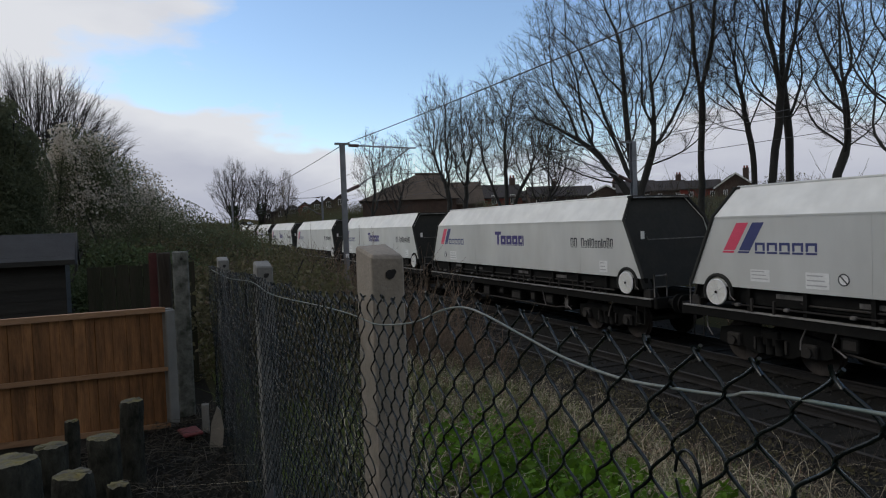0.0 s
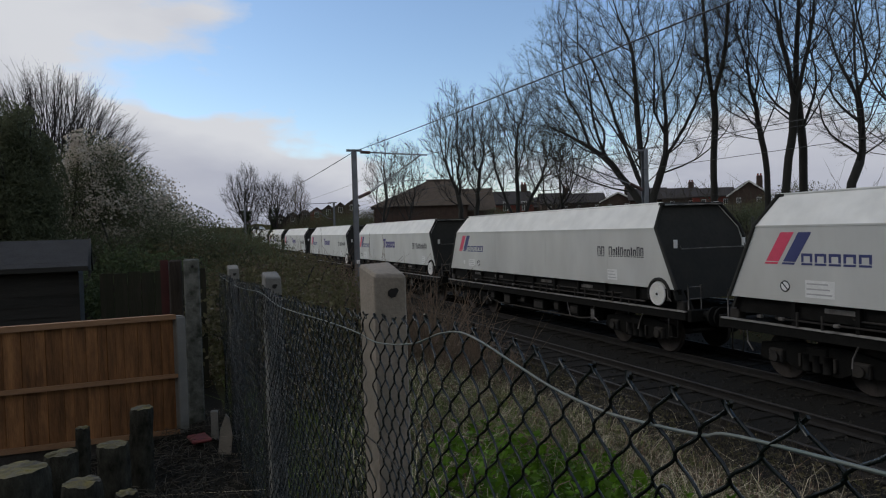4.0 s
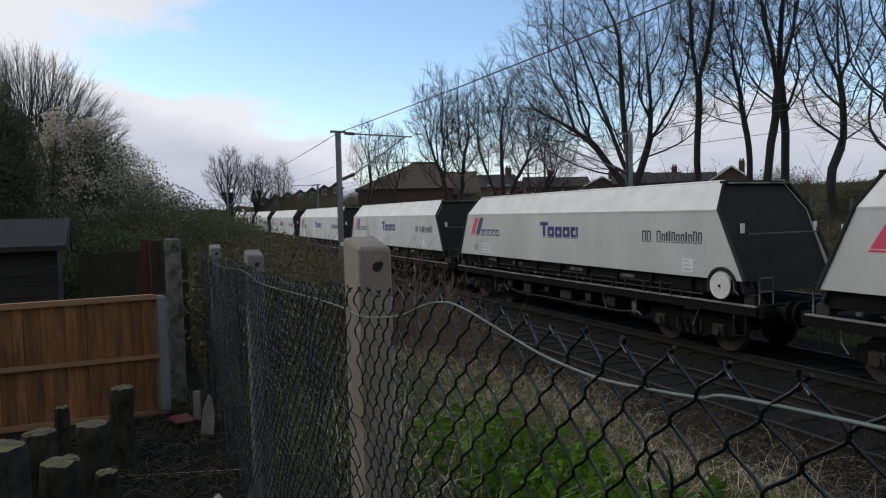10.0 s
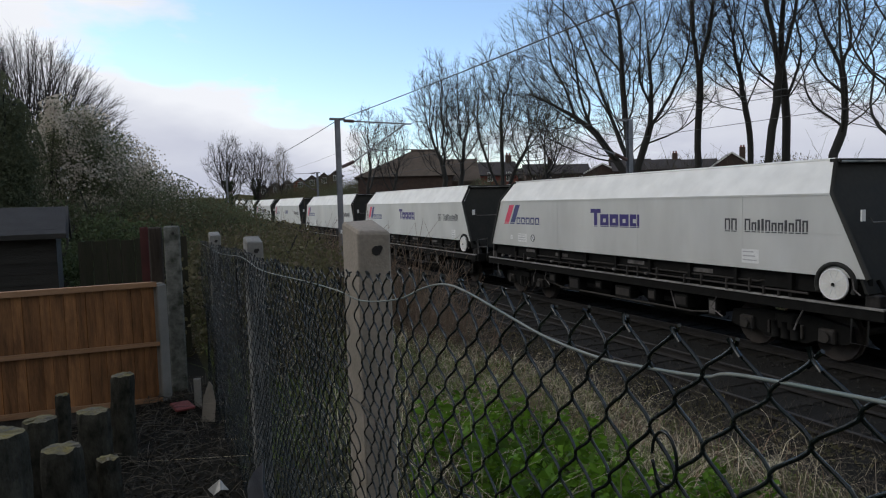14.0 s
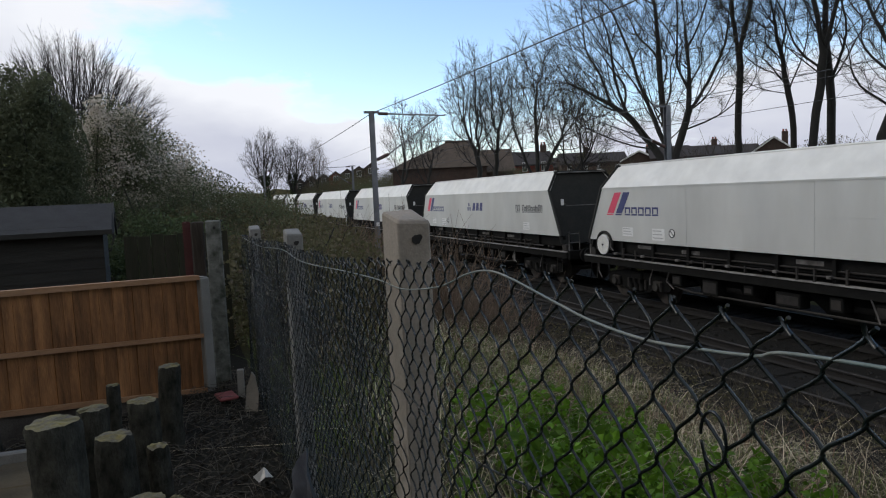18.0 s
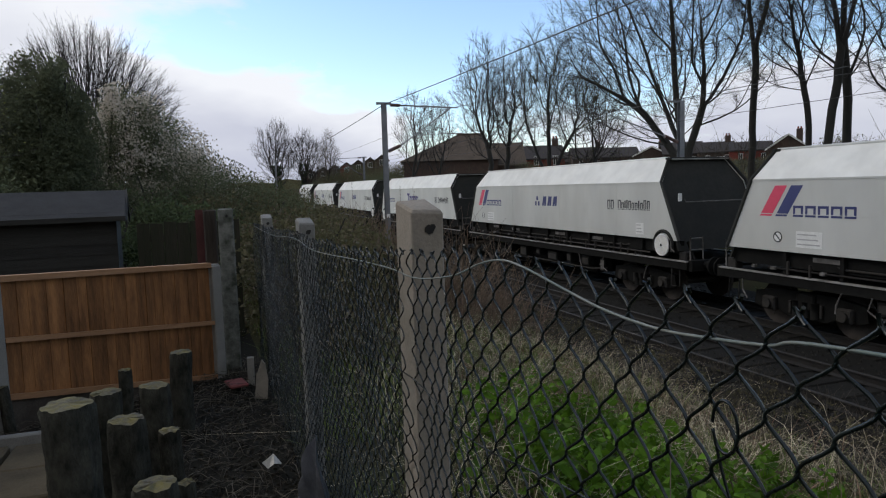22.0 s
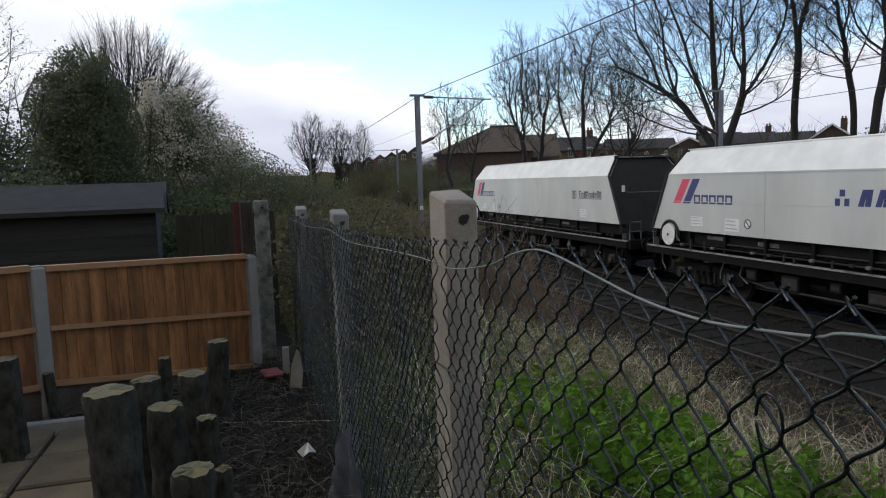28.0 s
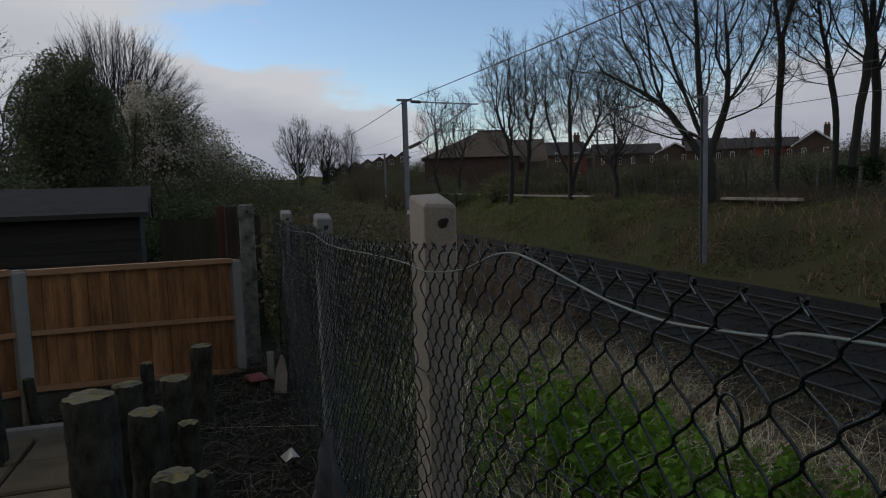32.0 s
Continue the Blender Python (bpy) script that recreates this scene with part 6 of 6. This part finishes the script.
# scrub between fence and track
for i, (d, u, s, m_, mt_) in enumerate([(1.3, 8.6, 1.0, "brown-green bramble thicket beside the fence", "bramble"), (1.5, 11.0, 1.15, "brown-green bramble thicket beside the fence", "bramble"), (2.4, 13.8, 1.2, "tangled bramble thicket on the slope", "bramble"), (1.0, 14.8, 1.3, "tangled bramble thicket on the slope", "bramble"), (3.2, 17.5, 1.3, "tangled bramble thicket on the slope", "bramble"), (1.6, 19.5, 1.5, "tangled bramble thicket on the slope", "bramble"), (4.0, 22.5, 1.3, "tangled bramble thicket on the slope", "bramble"), (2.2, 26, 1.6, "tangled bramble thicket on the slope", "shrub"), (4.4, 30, 1.5, "tangled bramble thicket on the slope", "bramble"), (3.0, 37, 1.7, "dark leafy thicket beside the railway", "shrub"), (5.2, 47, 1.7, "dark leafy thicket beside the railway", "bramble"), (4.4, 60, 2.0, "dark leafy thicket beside the railway", "shrub"), (7.0, 80, 2.2, "dark leafy thicket beside the railway", "shrub")]):
    gz = ground_z(d, u)
    bush("bramble_thicket", at(d, u, gz), [(0, 0, 0.62 * s, 1.1 * s, 1.1 * s, 0.75 * s), (-0.6 * s, 0.7 * s, 0.5 * s, 0.9 * s, 0.9 * s, 0.62 * s), (0.5 * s, -0.7 * s, 0.45 * s, 0.8 * s, 0.8 * s, 0.55 * s)], 2600 if u < 24 else 1200, 0.040 if u < 24 else 0.075, mt_, m_, 60 + i, ("dry_grass", 0.22, 0.035) if mt_ == "bramble" else None)
# bushes across the line
for i, (d, u, s) in enumerate((d_, u_, s_ * (0.66 if d_ < 40 and u_ < 64 else 1.0)) for d_, u_, s_ in [(18.6, 52, 1.5), (19.5, 46, 1.3), (22, 50, 1.9), (20, 60, 2.0), (24, 44, 1.6), (17.5, 66, 1.7), (21, 72, 2.2), (26, 38, 1.4), (27, 33, 1.2), (28, 26, 1.5), (29, 20, 1.5), (30, 14, 1.6), (30, 8, 1.6), (29, 2, 1.6), (36, 30, 2.2), (37, 16, 2.2), (38, 4, 2.4), (33, 45, 2.0), (30, 58, 2.4), (19, 88, 2.5), (24, 96, 3.0), (17, 104, 2.4), (27, 90, 2.6), (31, 94, 2.8), (22, 100, 2.8), (14, 100, 2.4)]):
    bush("bank_bush", at(d, u, ground_z(d, u)), [(0, 0, 0.7 * s, 1.3 * s, 1.3 * s, 0.8 * s), (0.9 * s, 0.8 * s, 0.5 * s, 1.0 * s, 1.0 * s, 0.6 * s), (-1.0 * s, -0.6 * s, 0.55 * s, 1.1 * s, 1.0 * s, 0.65 * s)], 1900, 0.050, "bramble" if i % 3 else "shrub", "scrubby bush on top of the cutting", 90 + i, ("bud", 0.25, 0.07) if i in (1, 2, 4) else None)


# grasses, weeds and litter: past counting
def patch(n, d0, d1, u0, u1, power=1.0, seed=1, keep=None):
    r = np.random.default_rng(seed)
    out = []
    for _ in range(n):
        d, u = d0 + (d1 - d0) * r.random(), u0 + (u1 - u0) * r.random() ** power
        if keep and not keep(d, u):
            continue
        out.append(tuple(at(d, u, ground_z(d, u) - 0.02)))
    return out


def clump(f, a=0.6, lo=0.0):
    return lambda d, u: noise.noise(Vector((d * a, u * a, f))) > lo


tagged(part("dry_grass", blade_mesh("dry_grass", "dry_grass", patch(5000, 0.9, 6.8, 0.5, 24, 1.4, 1, lambda d, u: noise.noise(Vector((d * 0.7, u * 0.7, 1.0))) > (-0.05 if u > 4.4 or d < 2.0 else 0.2)), 0.42, 0.005, 0.9, 1, 0.9), "dry_grass"), "dead straw-coloured grass on the lineside slope", "grass", kind="stuff")
tagged(part("green_grass", blade_mesh("green_grass", "green_grass", patch(26000, 0.7, 6.7, 0.2, 16, 1.2, 2, clump(7.0, 0.8, -0.25)), 0.28, 0.009, 0.7, 2), "green_grass"), "green grass on the lineside slope", "grass", kind="stuff")
tagged(part("rust_stems", blade_mesh("rust_stems", "rust_stems", patch(2600, 2.2, 6.9, 3, 26, 1.4, 3, clump(3.0, 0.6, 0.1)), 0.50, 0.008, 0.9, 3, 0.8), "rust_stems"), "dead reddish-brown weed stems beside the track", "weeds", kind="stuff")
tagged(part("straw", blade_mesh("straw", "straw", patch(6500, 1.2, 6.4, 2.4, 14, 1.2, 21, lambda d, u: noise.noise(Vector((d * 1.1, u * 1.1, 1.0))) > (-0.05 if u > 4.4 or d < 2.0 else 0.22)), 0.55, 0.0042, 1.7, 21, 1.4), "straw"), "long pale straw stems fallen over the weeds", "grass", kind="stuff")
tagged(part("dead_mat", leaf_mesh("dead_mat", "rust_stems", [(x, y, z + 0.10 * abs(math.sin(x * 3 + y))) for x, y, z in patch(3200, 2.4, 6.6, 3.0, 16, 1.3, 22, clump(3.0, 0.6, 0.05))], 0.05, flat=0.7, length=3.0, seed=22), "rust_stems"), "matted dead bracken and weeds on the slope", "weeds", kind="stuff")
tagged(part("bank_scrub", leaf_mesh("bank_scrub", "bramble", [(x, y, z + 0.45 * abs(noise.noise(Vector((x * 0.8, y * 0.8, 2)))) * (0.3 + 0.7 * (i % 7) / 7)) for i, (x, y, z) in enumerate(patch(60000, 15.4, 24.0, 2, 62, 1.15, 23, lambda d, u: noise.noise(Vector((d * 0.45, u * 0.45, 5.0))) > (-0.10 if u < 29 or d > 20.4 else 0.18)))], 0.055, length=2.2, seed=23), "bramble"), "low tangled brambles on the cutting bank", "scrub", kind="stuff")
tagged(part("plateau_scrub", leaf_mesh("plateau_scrub", "bramble", [(x, y, z + 0.9 * abs(noise.noise(Vector((x * 0.35, y * 0.35, 7)))) * (0.2 + 0.8 * (i % 9) / 9)) for i, (x, y, z) in enumerate(patch(52000, 22.5, 62.0, -12, 95, 1.1, 24))], 0.095, length=1.8, seed=24), "bramble"), "rough brown-green scrub beyond the cutting", "scrub", kind="stuff")
tagged(part("verge_weeds", leaf_mesh("verge_weeds", "bramble", [(x, y, z + 0.16 * (i % 5) / 5 + 0.22 * abs(noise.noise(Vector((x * 1.3, y * 1.3, 9))))) for i, (x, y, z) in enumerate(patch(22000, 0.8, 7.2, 0.4, 18, 1.3, 29, clump(13.0, 0.8, -0.12)))], 0.030, length=2.0, seed=29), "bramble"), "low dark weeds and bramble runners beside the track", "weeds", kind="stuff")
r_ = np.random.default_rng(5)
net = []
for c in [(2.2, 4.3), (2.1, 3.6), (2.6, 4.8), (2.6, 3.9), (3.0, 4.3), (3.1, 3.4), (2.5, 3.2), (2.9, 2.8), (2.4, 2.7), (3.3, 4.9), (3.6, 3.6), (2.9, 5.6)]:
    for _ in range(30):
        d, u = c[0] + r_.normal() * 0.25, c[1] + r_.normal() * 0.28
        h = r_.uniform(0.25, 0.62)
        for k in range(16):
            f = k / 16
            a = k * 2.4 + r_.uniform(0, 1)
            q = 0.075 * (1.15 - f)
            net.append(tuple(at(d + q * math.cos(a), u + q * math.sin(a), ground_z(d, u) + h * (0.25 + 0.75 * f))))
tagged(part("nettles", leaf_mesh("nettles", "nettle", net, 0.050, flat=0.5, length=1.6, seed=6, droop=0.3), "nettle"), "bright green nettles and weeds behind the mesh", "weeds", kind="stuff")
tagged(part("bank_grass", blade_mesh("bank_grass", "green_grass", patch(26000, 15.3, 22.5, 0, 70, 1.1, 8, lambda d, u: noise.noise(Vector((d * 0.35, u * 0.35, 2.0))) > (0.12 if u < 27 else -0.2)), 0.30, 0.016, 0.9, 8), "green_grass"), "rough green grass on the cutting bank", "grass", kind="stuff")
tagged(part("lush_grass", blade_mesh("lush_grass", "lush_grass", patch(24000, 16.2, 20.2, 26, 62, 1.0, 28, lambda d, u: noise.noise(Vector((d * 0.5, u * 0.35, 6.0))) > -0.2 + max(0.0, (34 - u) * 0.05)), 0.22, 0.022, 0.7, 28), "lush_grass"), "grass coloured brighter green for a lit stretch of bank", "grass", kind="stuff")
tagged(part("bank_dead_grass", blade_mesh("bank_dead_grass", "rust_stems", patch(14000, 15.4, 22.5, 0, 60, 1.1, 9, lambda d, u: noise.noise(Vector((d * 0.4, u * 0.4, 11.0))) > -0.05 and (u < 28 or d > 20.4)), 0.40, 0.02, 0.8, 9), "rust_stems"), "dead brown growth on the cutting bank", "weeds", kind="stuff")
lf = [(x, y, z + 0.03) for x, y, z in patch(12000, -1.6, 0.6, 1.3, 7.2, 1.0, 12)]
tagged(part("leaf_litter", leaf_mesh("leaf_litter", "dead_leaf", lf, 0.018, flat=0.6, seed=12), "dead_leaf"), "dead leaves and chips on the soil", "litter", kind="stuff")
b = Build()
r = random.Random(14)
for _ in range(2400):
    d, u = r.uniform(-1.4, 0.58), r.uniform(1.6, 7.2)
    a, l = r.uniform(0, 6.28), r.uniform(0.04, 0.30)
    z = ground_z(d, u) + 0.015
    p = at(d, u, z)
    q = p + Vector((math.cos(a) * l, math.sin(a) * l, r.uniform(0, 0.07)))
    b.tube([p, (p + q) / 2 + Vector((0, 0, r.uniform(0, 0.04))), q], 0.0018, 4, False)
tagged(part("dry_stems", b, "dead_stem"), "dry broken stems lying on the soil", "litter", kind="stuff")

def bare_scrub(name, mat, label, roots, height, lean, thick, seed, per=3):
    """Leafless scrub: forked thin stems, all in one, for nobody could count them."""
    g = np.random.default_rng(seed)
    p = np.repeat(np.asarray(roots, float), per, 0)
    n = len(p)
    d = g.normal(size=(n, 3)) * lean + np.array([0, 0, 1.0])
    d /= np.linalg.norm(d, axis=1)[:, None]
    h = height * g.uniform(0.4, 1.2, (n, 1))
    e = p + d * h
    b = Build()
    twiglets(b, p, e, thick, thick * 0.5)
    for _ in range(2):
        q = p + d * h * g.uniform(0.3, 0.9, (n, 1))
        d2 = d + g.normal(size=(n, 3)) * 0.6
        d2 /= np.linalg.norm(d2, axis=1)[:, None]
        twiglets(b, q, q + d2 * h * 0.45, thick * 0.6, thick * 0.35)
    return tagged(part(name, b, mat), label, "scrub", kind="stuff")


bare_scrub("bare_scrub", "scrub_twig", "leafless brown scrub on the cutting bank", patch(5200, 16.0, 25.0, 2, 60, 1.1, 51, lambda d, u: noise.noise(Vector((d * 0.3, u * 0.3, 5.0))) > -0.02 and (u < 30 or d > 20.6)), 0.75, 0.5, 0.0065, 51)
bare_scrub("bare_scrub", "scrub_warm", "tangled reddish-brown bramble stems beside the fence", patch(3000, 1.0, 6.8, 13, 38, 1.1, 52, clump(9.0, 0.4, -0.15)), 0.95, 0.7, 0.0050, 52)
bare_scrub("bare_scrub", "scrub_twig", "dead brown weeds along the edge of the ballast", patch(1500, 5.6, 8.25, 1.0, 18, 1.1, 55, clump(8.0, 0.9, -0.15)), 0.50, 0.8, 0.0034, 55)
tagged(part("edge_weeds", leaf_mesh("edge_weeds", "bramble", [(x, y, z + 0.30 * (i % 7) / 7 * (0.4 + abs(noise.noise(Vector((x * 1.5, y * 1.5, 3)))))) for i, (x, y, z) in enumerate(patch(17000, 5.4, 8.2, 0.8, 18, 1.2, 56, clump(14.0, 0.8, -0.12)))], 0.028, length=2.4, seed=56), "bramble"), "dark bramble and dock leaves along the edge of the ballast", "weeds", kind="stuff")
tagged(part("edge_straw", blade_mesh("edge_straw", "straw", patch(700, 5.0, 8.0, 2.5, 12, 1.1, 57, clump(1.0, 0.9, 0.0)), 0.5, 0.0042, 1.8, 57, 1.5), "straw"), "pale straw stems fallen along the ballast", "grass", kind="stuff")
bare_scrub("bare_scrub", "scrub_twig", "tall leafless saplings beyond the cutting", patch(330, 22.5, 36.0, 24, 78, 1.0, 58, clump(8.0, 0.2, -0.05)), 2.6, 0.28, 0.016, 58, 4)
bare_scrub("bare_scrub", "scrub_warm", "tall leafless bramble stems between the fence and the track", patch(420, 2.6, 5.9, 11, 30, 1.0, 54, clump(4.0, 0.5, -0.1)), 1.75, 0.35, 0.0070, 54, 4)
bare_scrub("bare_scrub", "scrub_warm", "tangled dead weed stems on the lineside slope", patch(420, 1.3, 6.6, 1.5, 9, 1.0, 53, clump(3.0, 0.8, -0.1)), 0.45, 0.9, 0.0026, 53)


# thin dead canes standing and arching out of the slope
b = Build()
r = random.Random(77)
for _ in range(170):
    d, u = r.uniform(0.95, 4.2), r.uniform(0.7, 8.0)
    a, h = r.uniform(0, 6.28), r.uniform(0.5, 1.15)
    p = at(d, u, ground_z(d, u) - 0.03)
    out = Vector((math.cos(a), math.sin(a), 0)) * h * r.uniform(0.15, 0.8)
    pts = [p + out * f ** 1.6 + Vector((r.uniform(-0.02, 0.02), r.uniform(-0.02, 0.02), h * (f - 0.22 * f ** 3))) for f in (0, 0.25, 0.5, 0.75, 1.0)]
    b.tube(pts, [0.0036, 0.0032, 0.0028, 0.0022, 0.0014], 4, False)
    for f in (2, 3):
        if r.random() < 0.6:
            q = pts[f] + Vector((r.uniform(-0.18, 0.18), r.uniform(-0.18, 0.18), r.uniform(0.02, 0.2)))
            b.tube([pts[f], (pts[f] + q) / 2 + Vector((0, 0, 0.02)), q], [0.0022, 0.0017, 0.0011], 3, False)
tagged(part("dead_canes", b, "dead_cane"), "thin pale dead canes standing in the weeds", "weeds", kind="stuff")

# low concrete edge and post row on top of the bank
ce = thing("concrete_trough", "pale concrete cable trough along the top of the bank", "trough")
b = Build()
for u in [19.5 + i for i in range(4)] + [34.0 + i for i in range(29)]:
    part("lid", Build().box(-0.16, 0.16, 0.01, 0.98, -0.05, 0.06, 0.01, m=frame_at(at(20.0, u, 2.20 + bend(u)[1]), TURN)), "concrete", ce)
for i in range(22):
    u = 6 + i * 1.9
    d = 24.5 + 0.3 * math.sin(i)
    fp = thing("bank_fence_post", "grey timber boundary fence post beyond the bank", "post", "boundary fence posts", pos=frame_at(at(d, u, ground_z(d, u)), TURN))
    part("shaft", Build().box(-0.05, 0.05, -0.05, 0.05, -0.3, 1.15 + 0.08 * math.sin(i * 3), 0.008), "concrete_old", fp)


# plain walls added out of view, behind the camera and beside it, to block skylight
tagged(part("wall_south", Build().box(-16, 3.5, -6.3, -6.0, 0.8, 7.0), "brick_dark"), "unseen dark brick wall added behind the garden to block skylight", "wall", kind="structure")
tagged(part("wall_west", Build().box(-16.3, -16.0, -6.3, 14, 0.8, 4.6), "brick_dark"), "unseen dark brick wall added beside the garden to block skylight", "wall", kind="structure")


# ---- houses beyond ----
def house(p, yaw, w, dep, eaves, ridge, wall, roof, label, windows=(2, 2), chimney=True, gable=False, win_w=0.9):
    """A pitched-roof house: its ridge runs along x, or across it for a gable to the front."""
    h = thing("house", label, "house", "houses", pos=frame_at(p, yaw))
    if gable:
        part("wall", Build().prism([(-w / 2, -3), (w / 2, -3), (w / 2, eaves), (0, ridge), (-w / 2, eaves)], "y", -dep / 2, dep / 2), wall, h)
        ov = 0.3
        k = (ridge - eaves) / (w / 2)
        for s in (-1, 1):
            part("roof_slope", Build().prism([(0, ridge + 0.12), (s * (w / 2 + ov), eaves - ov * k + 0.12), (s * (w / 2 + ov), eaves - ov * k - 0.03), (0, ridge - 0.03)][::s], "y", -dep / 2 - ov, dep / 2 + ov), roof, h)
            part("barge_board", Build().prism([(0, ridge + 0.14), (s * (w / 2 + ov), eaves - ov * k + 0.14), (s * (w / 2 + ov), eaves - ov * k - 0.10), (0, ridge - 0.10)][::s], "y", -dep / 2 - ov - 0.05, -dep / 2 - ov), "render_white" if w > 3 else roof, h)
    else:
        part("wall", Build().prism([(-dep / 2, -3), (dep / 2, -3), (dep / 2, eaves), (0, ridge), (-dep / 2, eaves)], "x", -w / 2, w / 2), wall, h)
        ov = 0.3
        k = (ridge - eaves) / (dep / 2)
        for s in (-1, 1):
            part("roof_slope", Build().prism([(0, ridge + 0.12), (s * (dep / 2 + ov), eaves - ov * k + 0.12), (s * (dep / 2 + ov), eaves - ov * k - 0.03), (0, ridge - 0.03)][::s], "x", -w / 2 - 0.2, w / 2 + 0.2), roof, h)
    nx, nz = windows
    for i in range(nx):
        for j in range(nz):
            x = (i + 0.5) / nx * w - w / 2
            z = 1.0 + j * 2.35
            wd = part("window", Build().box(x - win_w / 2, x + win_w / 2, -dep / 2 - 0.06, -dep / 2 + 0.02, z - 0.55, z + 0.55), "render_white", h)
            part("pane", Build().box(x - win_w / 2 + 0.08, x - 0.04, -dep / 2 - 0.075, -dep / 2 - 0.05, z - 0.47, z + 0.47).box(x + 0.04, x + win_w / 2 - 0.08, -dep / 2 - 0.075, -dep / 2 - 0.05, z - 0.47, z + 0.47), "glass", wd)
    if chimney:
        c = part("chimney", Build().box(w / 2 - 1.0, w / 2 - 0.3, -0.35, 0.35, ridge - 0.8, ridge + 0.9), "brick_dark", h)
        pots = Build()
        for dx in (-0.82, -0.48):
            pots.tube([(w / 2 + dx, 0, ridge + 0.9), (w / 2 + dx, 0, ridge + 1.2)], 0.11, 8)
        part("chimney_pot", pots, "brick", c)
    return h


def face(az):
    """Turn that faces a house's front to the garden."""
    return -radians(az)


def hz(az, r):
    p = way(az, r)
    return ground_z(N2.dot(p), U2.dot(p))


# big roof close above the cutting
big = thing("house", "large brick building under a wide dark hipped roof", "house", "houses", pos=frame_at(way(-2.2, 74, 2.7), face(-2.2) + 0.05))
part("wall", Build().box(-5.2, 4.4, -4.5, 4.5, -3, 3.2), "brick_dark", big)
part("roof", Build().add([(-5.6, -4.9, 3.1), (4.8, -4.9, 3.1), (4.8, 4.9, 3.1), (-5.6, 4.9, 3.1), (0.6, 0, 6.0), (3.4, 0, 6.0)], [(0, 1, 5, 4), (1, 2, 5), (2, 3, 4, 5), (3, 0, 4), (0, 3, 2, 1)]), "tile_roof", big)
part("ridge_tiles", Build().tube([(0.5, 0, 6.0), (3.5, 0, 6.0)], 0.16, 6), "tile_roof", big)
house(way(1.9, 76, 2.7), face(1.9) + 0.05, 4.4, 9.0, 2.6, 5.0, "brick_dark", "tile_roof", "lower brick wing with a dark tiled roof", (0, 0), False)
house(way(5.3, 84, 2.5), face(5.3) + 0.1, 4.4, 8.0, 3.6, 5.2, "brick", "slate", "red brick house with a slate roof", (2, 2), True, False, 0.6)
house(way(7.1, 112, 2.5), face(7.1) + 0.1, 5.0, 8.0, 4.0, 5.6, "brick_dark", "slate", "terraced brick house with slate roof and small windows", (2, 2), False, False, 0.55)
for i in range(7):
    az = 8.9 + i * 2.45
    house(way(az, 108 - i * 1.2, 2.5), face(az) + 0.1, 5.4 if i % 2 else 4.8, 8.0, 4.3, 6.0 - 0.25 * (i % 3), "brick" if i == 5 else "brick_dark", "slate", "terraced brick house with slate roof and small windows", (2, 2), i % 2 == 0, i in (2, 6), 0.55)
for i in range(7):
    az = -14.1 + i * 0.98
    house(way(az, 146 - 2 * i, 2.75 + 0.34 * i), face(az) + 0.06, 2.45, 7, 3.8, 4.7, "brick" if i == 3 else "brick_dark", "slate", "distant gabled terrace house with pale windows", (1, 2), False, True, 0.9)
bd = Build()
r = random.Random(8)
pts, fs = [], []
for i in range(161):
    a = radians(-80 + i)
    hgt = 11 + 6 * noise.noise(Vector((i * 0.11, 0, 0))) + 3 * noise.noise(Vector((i * 0.9, 3, 0)))
    pts += [(520 * math.sin(a), 520 * math.cos(a), -10), (520 * math.sin(a), 520 * math.cos(a), hgt)]
for i in range(160):
    fs.append((2 * i, 2 * i + 2, 2 * i + 3, 2 * i + 1))
bd.add(pts, fs)
tagged(part("backdrop", bd, "bramble"), "distant wooded skyline", "backdrop", kind="structure")


# ---- what moves ----
def wagon_pose(uc):
    """The pose of a wagon whose middle is uc metres along the far line, carried on its two bogies."""
    a, b = rail(FAR_TRACK, uc - 4.9), rail(FAR_TRACK, uc + 4.9)
    d = (a - b).normalized()
    x, y = d, Vector((0, 0, 1)).cross(d).normalized()
    z = x.cross(y)
    m = Matrix((x, y, z)).transposed().to_4x4()
    m.translation = (a + b) / 2
    return m


def motions():
    times = [i * 0.5 for i in range(65)]
    spins = [i * 2 / FPS for i in range(481)]
    s0 = train_at(0)
    for k, w in MOVERS:
        walk(w, [(t, wagon_pose(train_at(t) + PITCH * k - 5.2)) for t in times])
        for o in w.children:
            if "spin" in o:
                c = o.matrix_basis.translation.copy()
                walk(o, [(t, Matrix.Translation(c) @ Matrix.Rotation((s0 - train_at(t)) / 0.46, 4, "Y")) for t in spins])


motions()
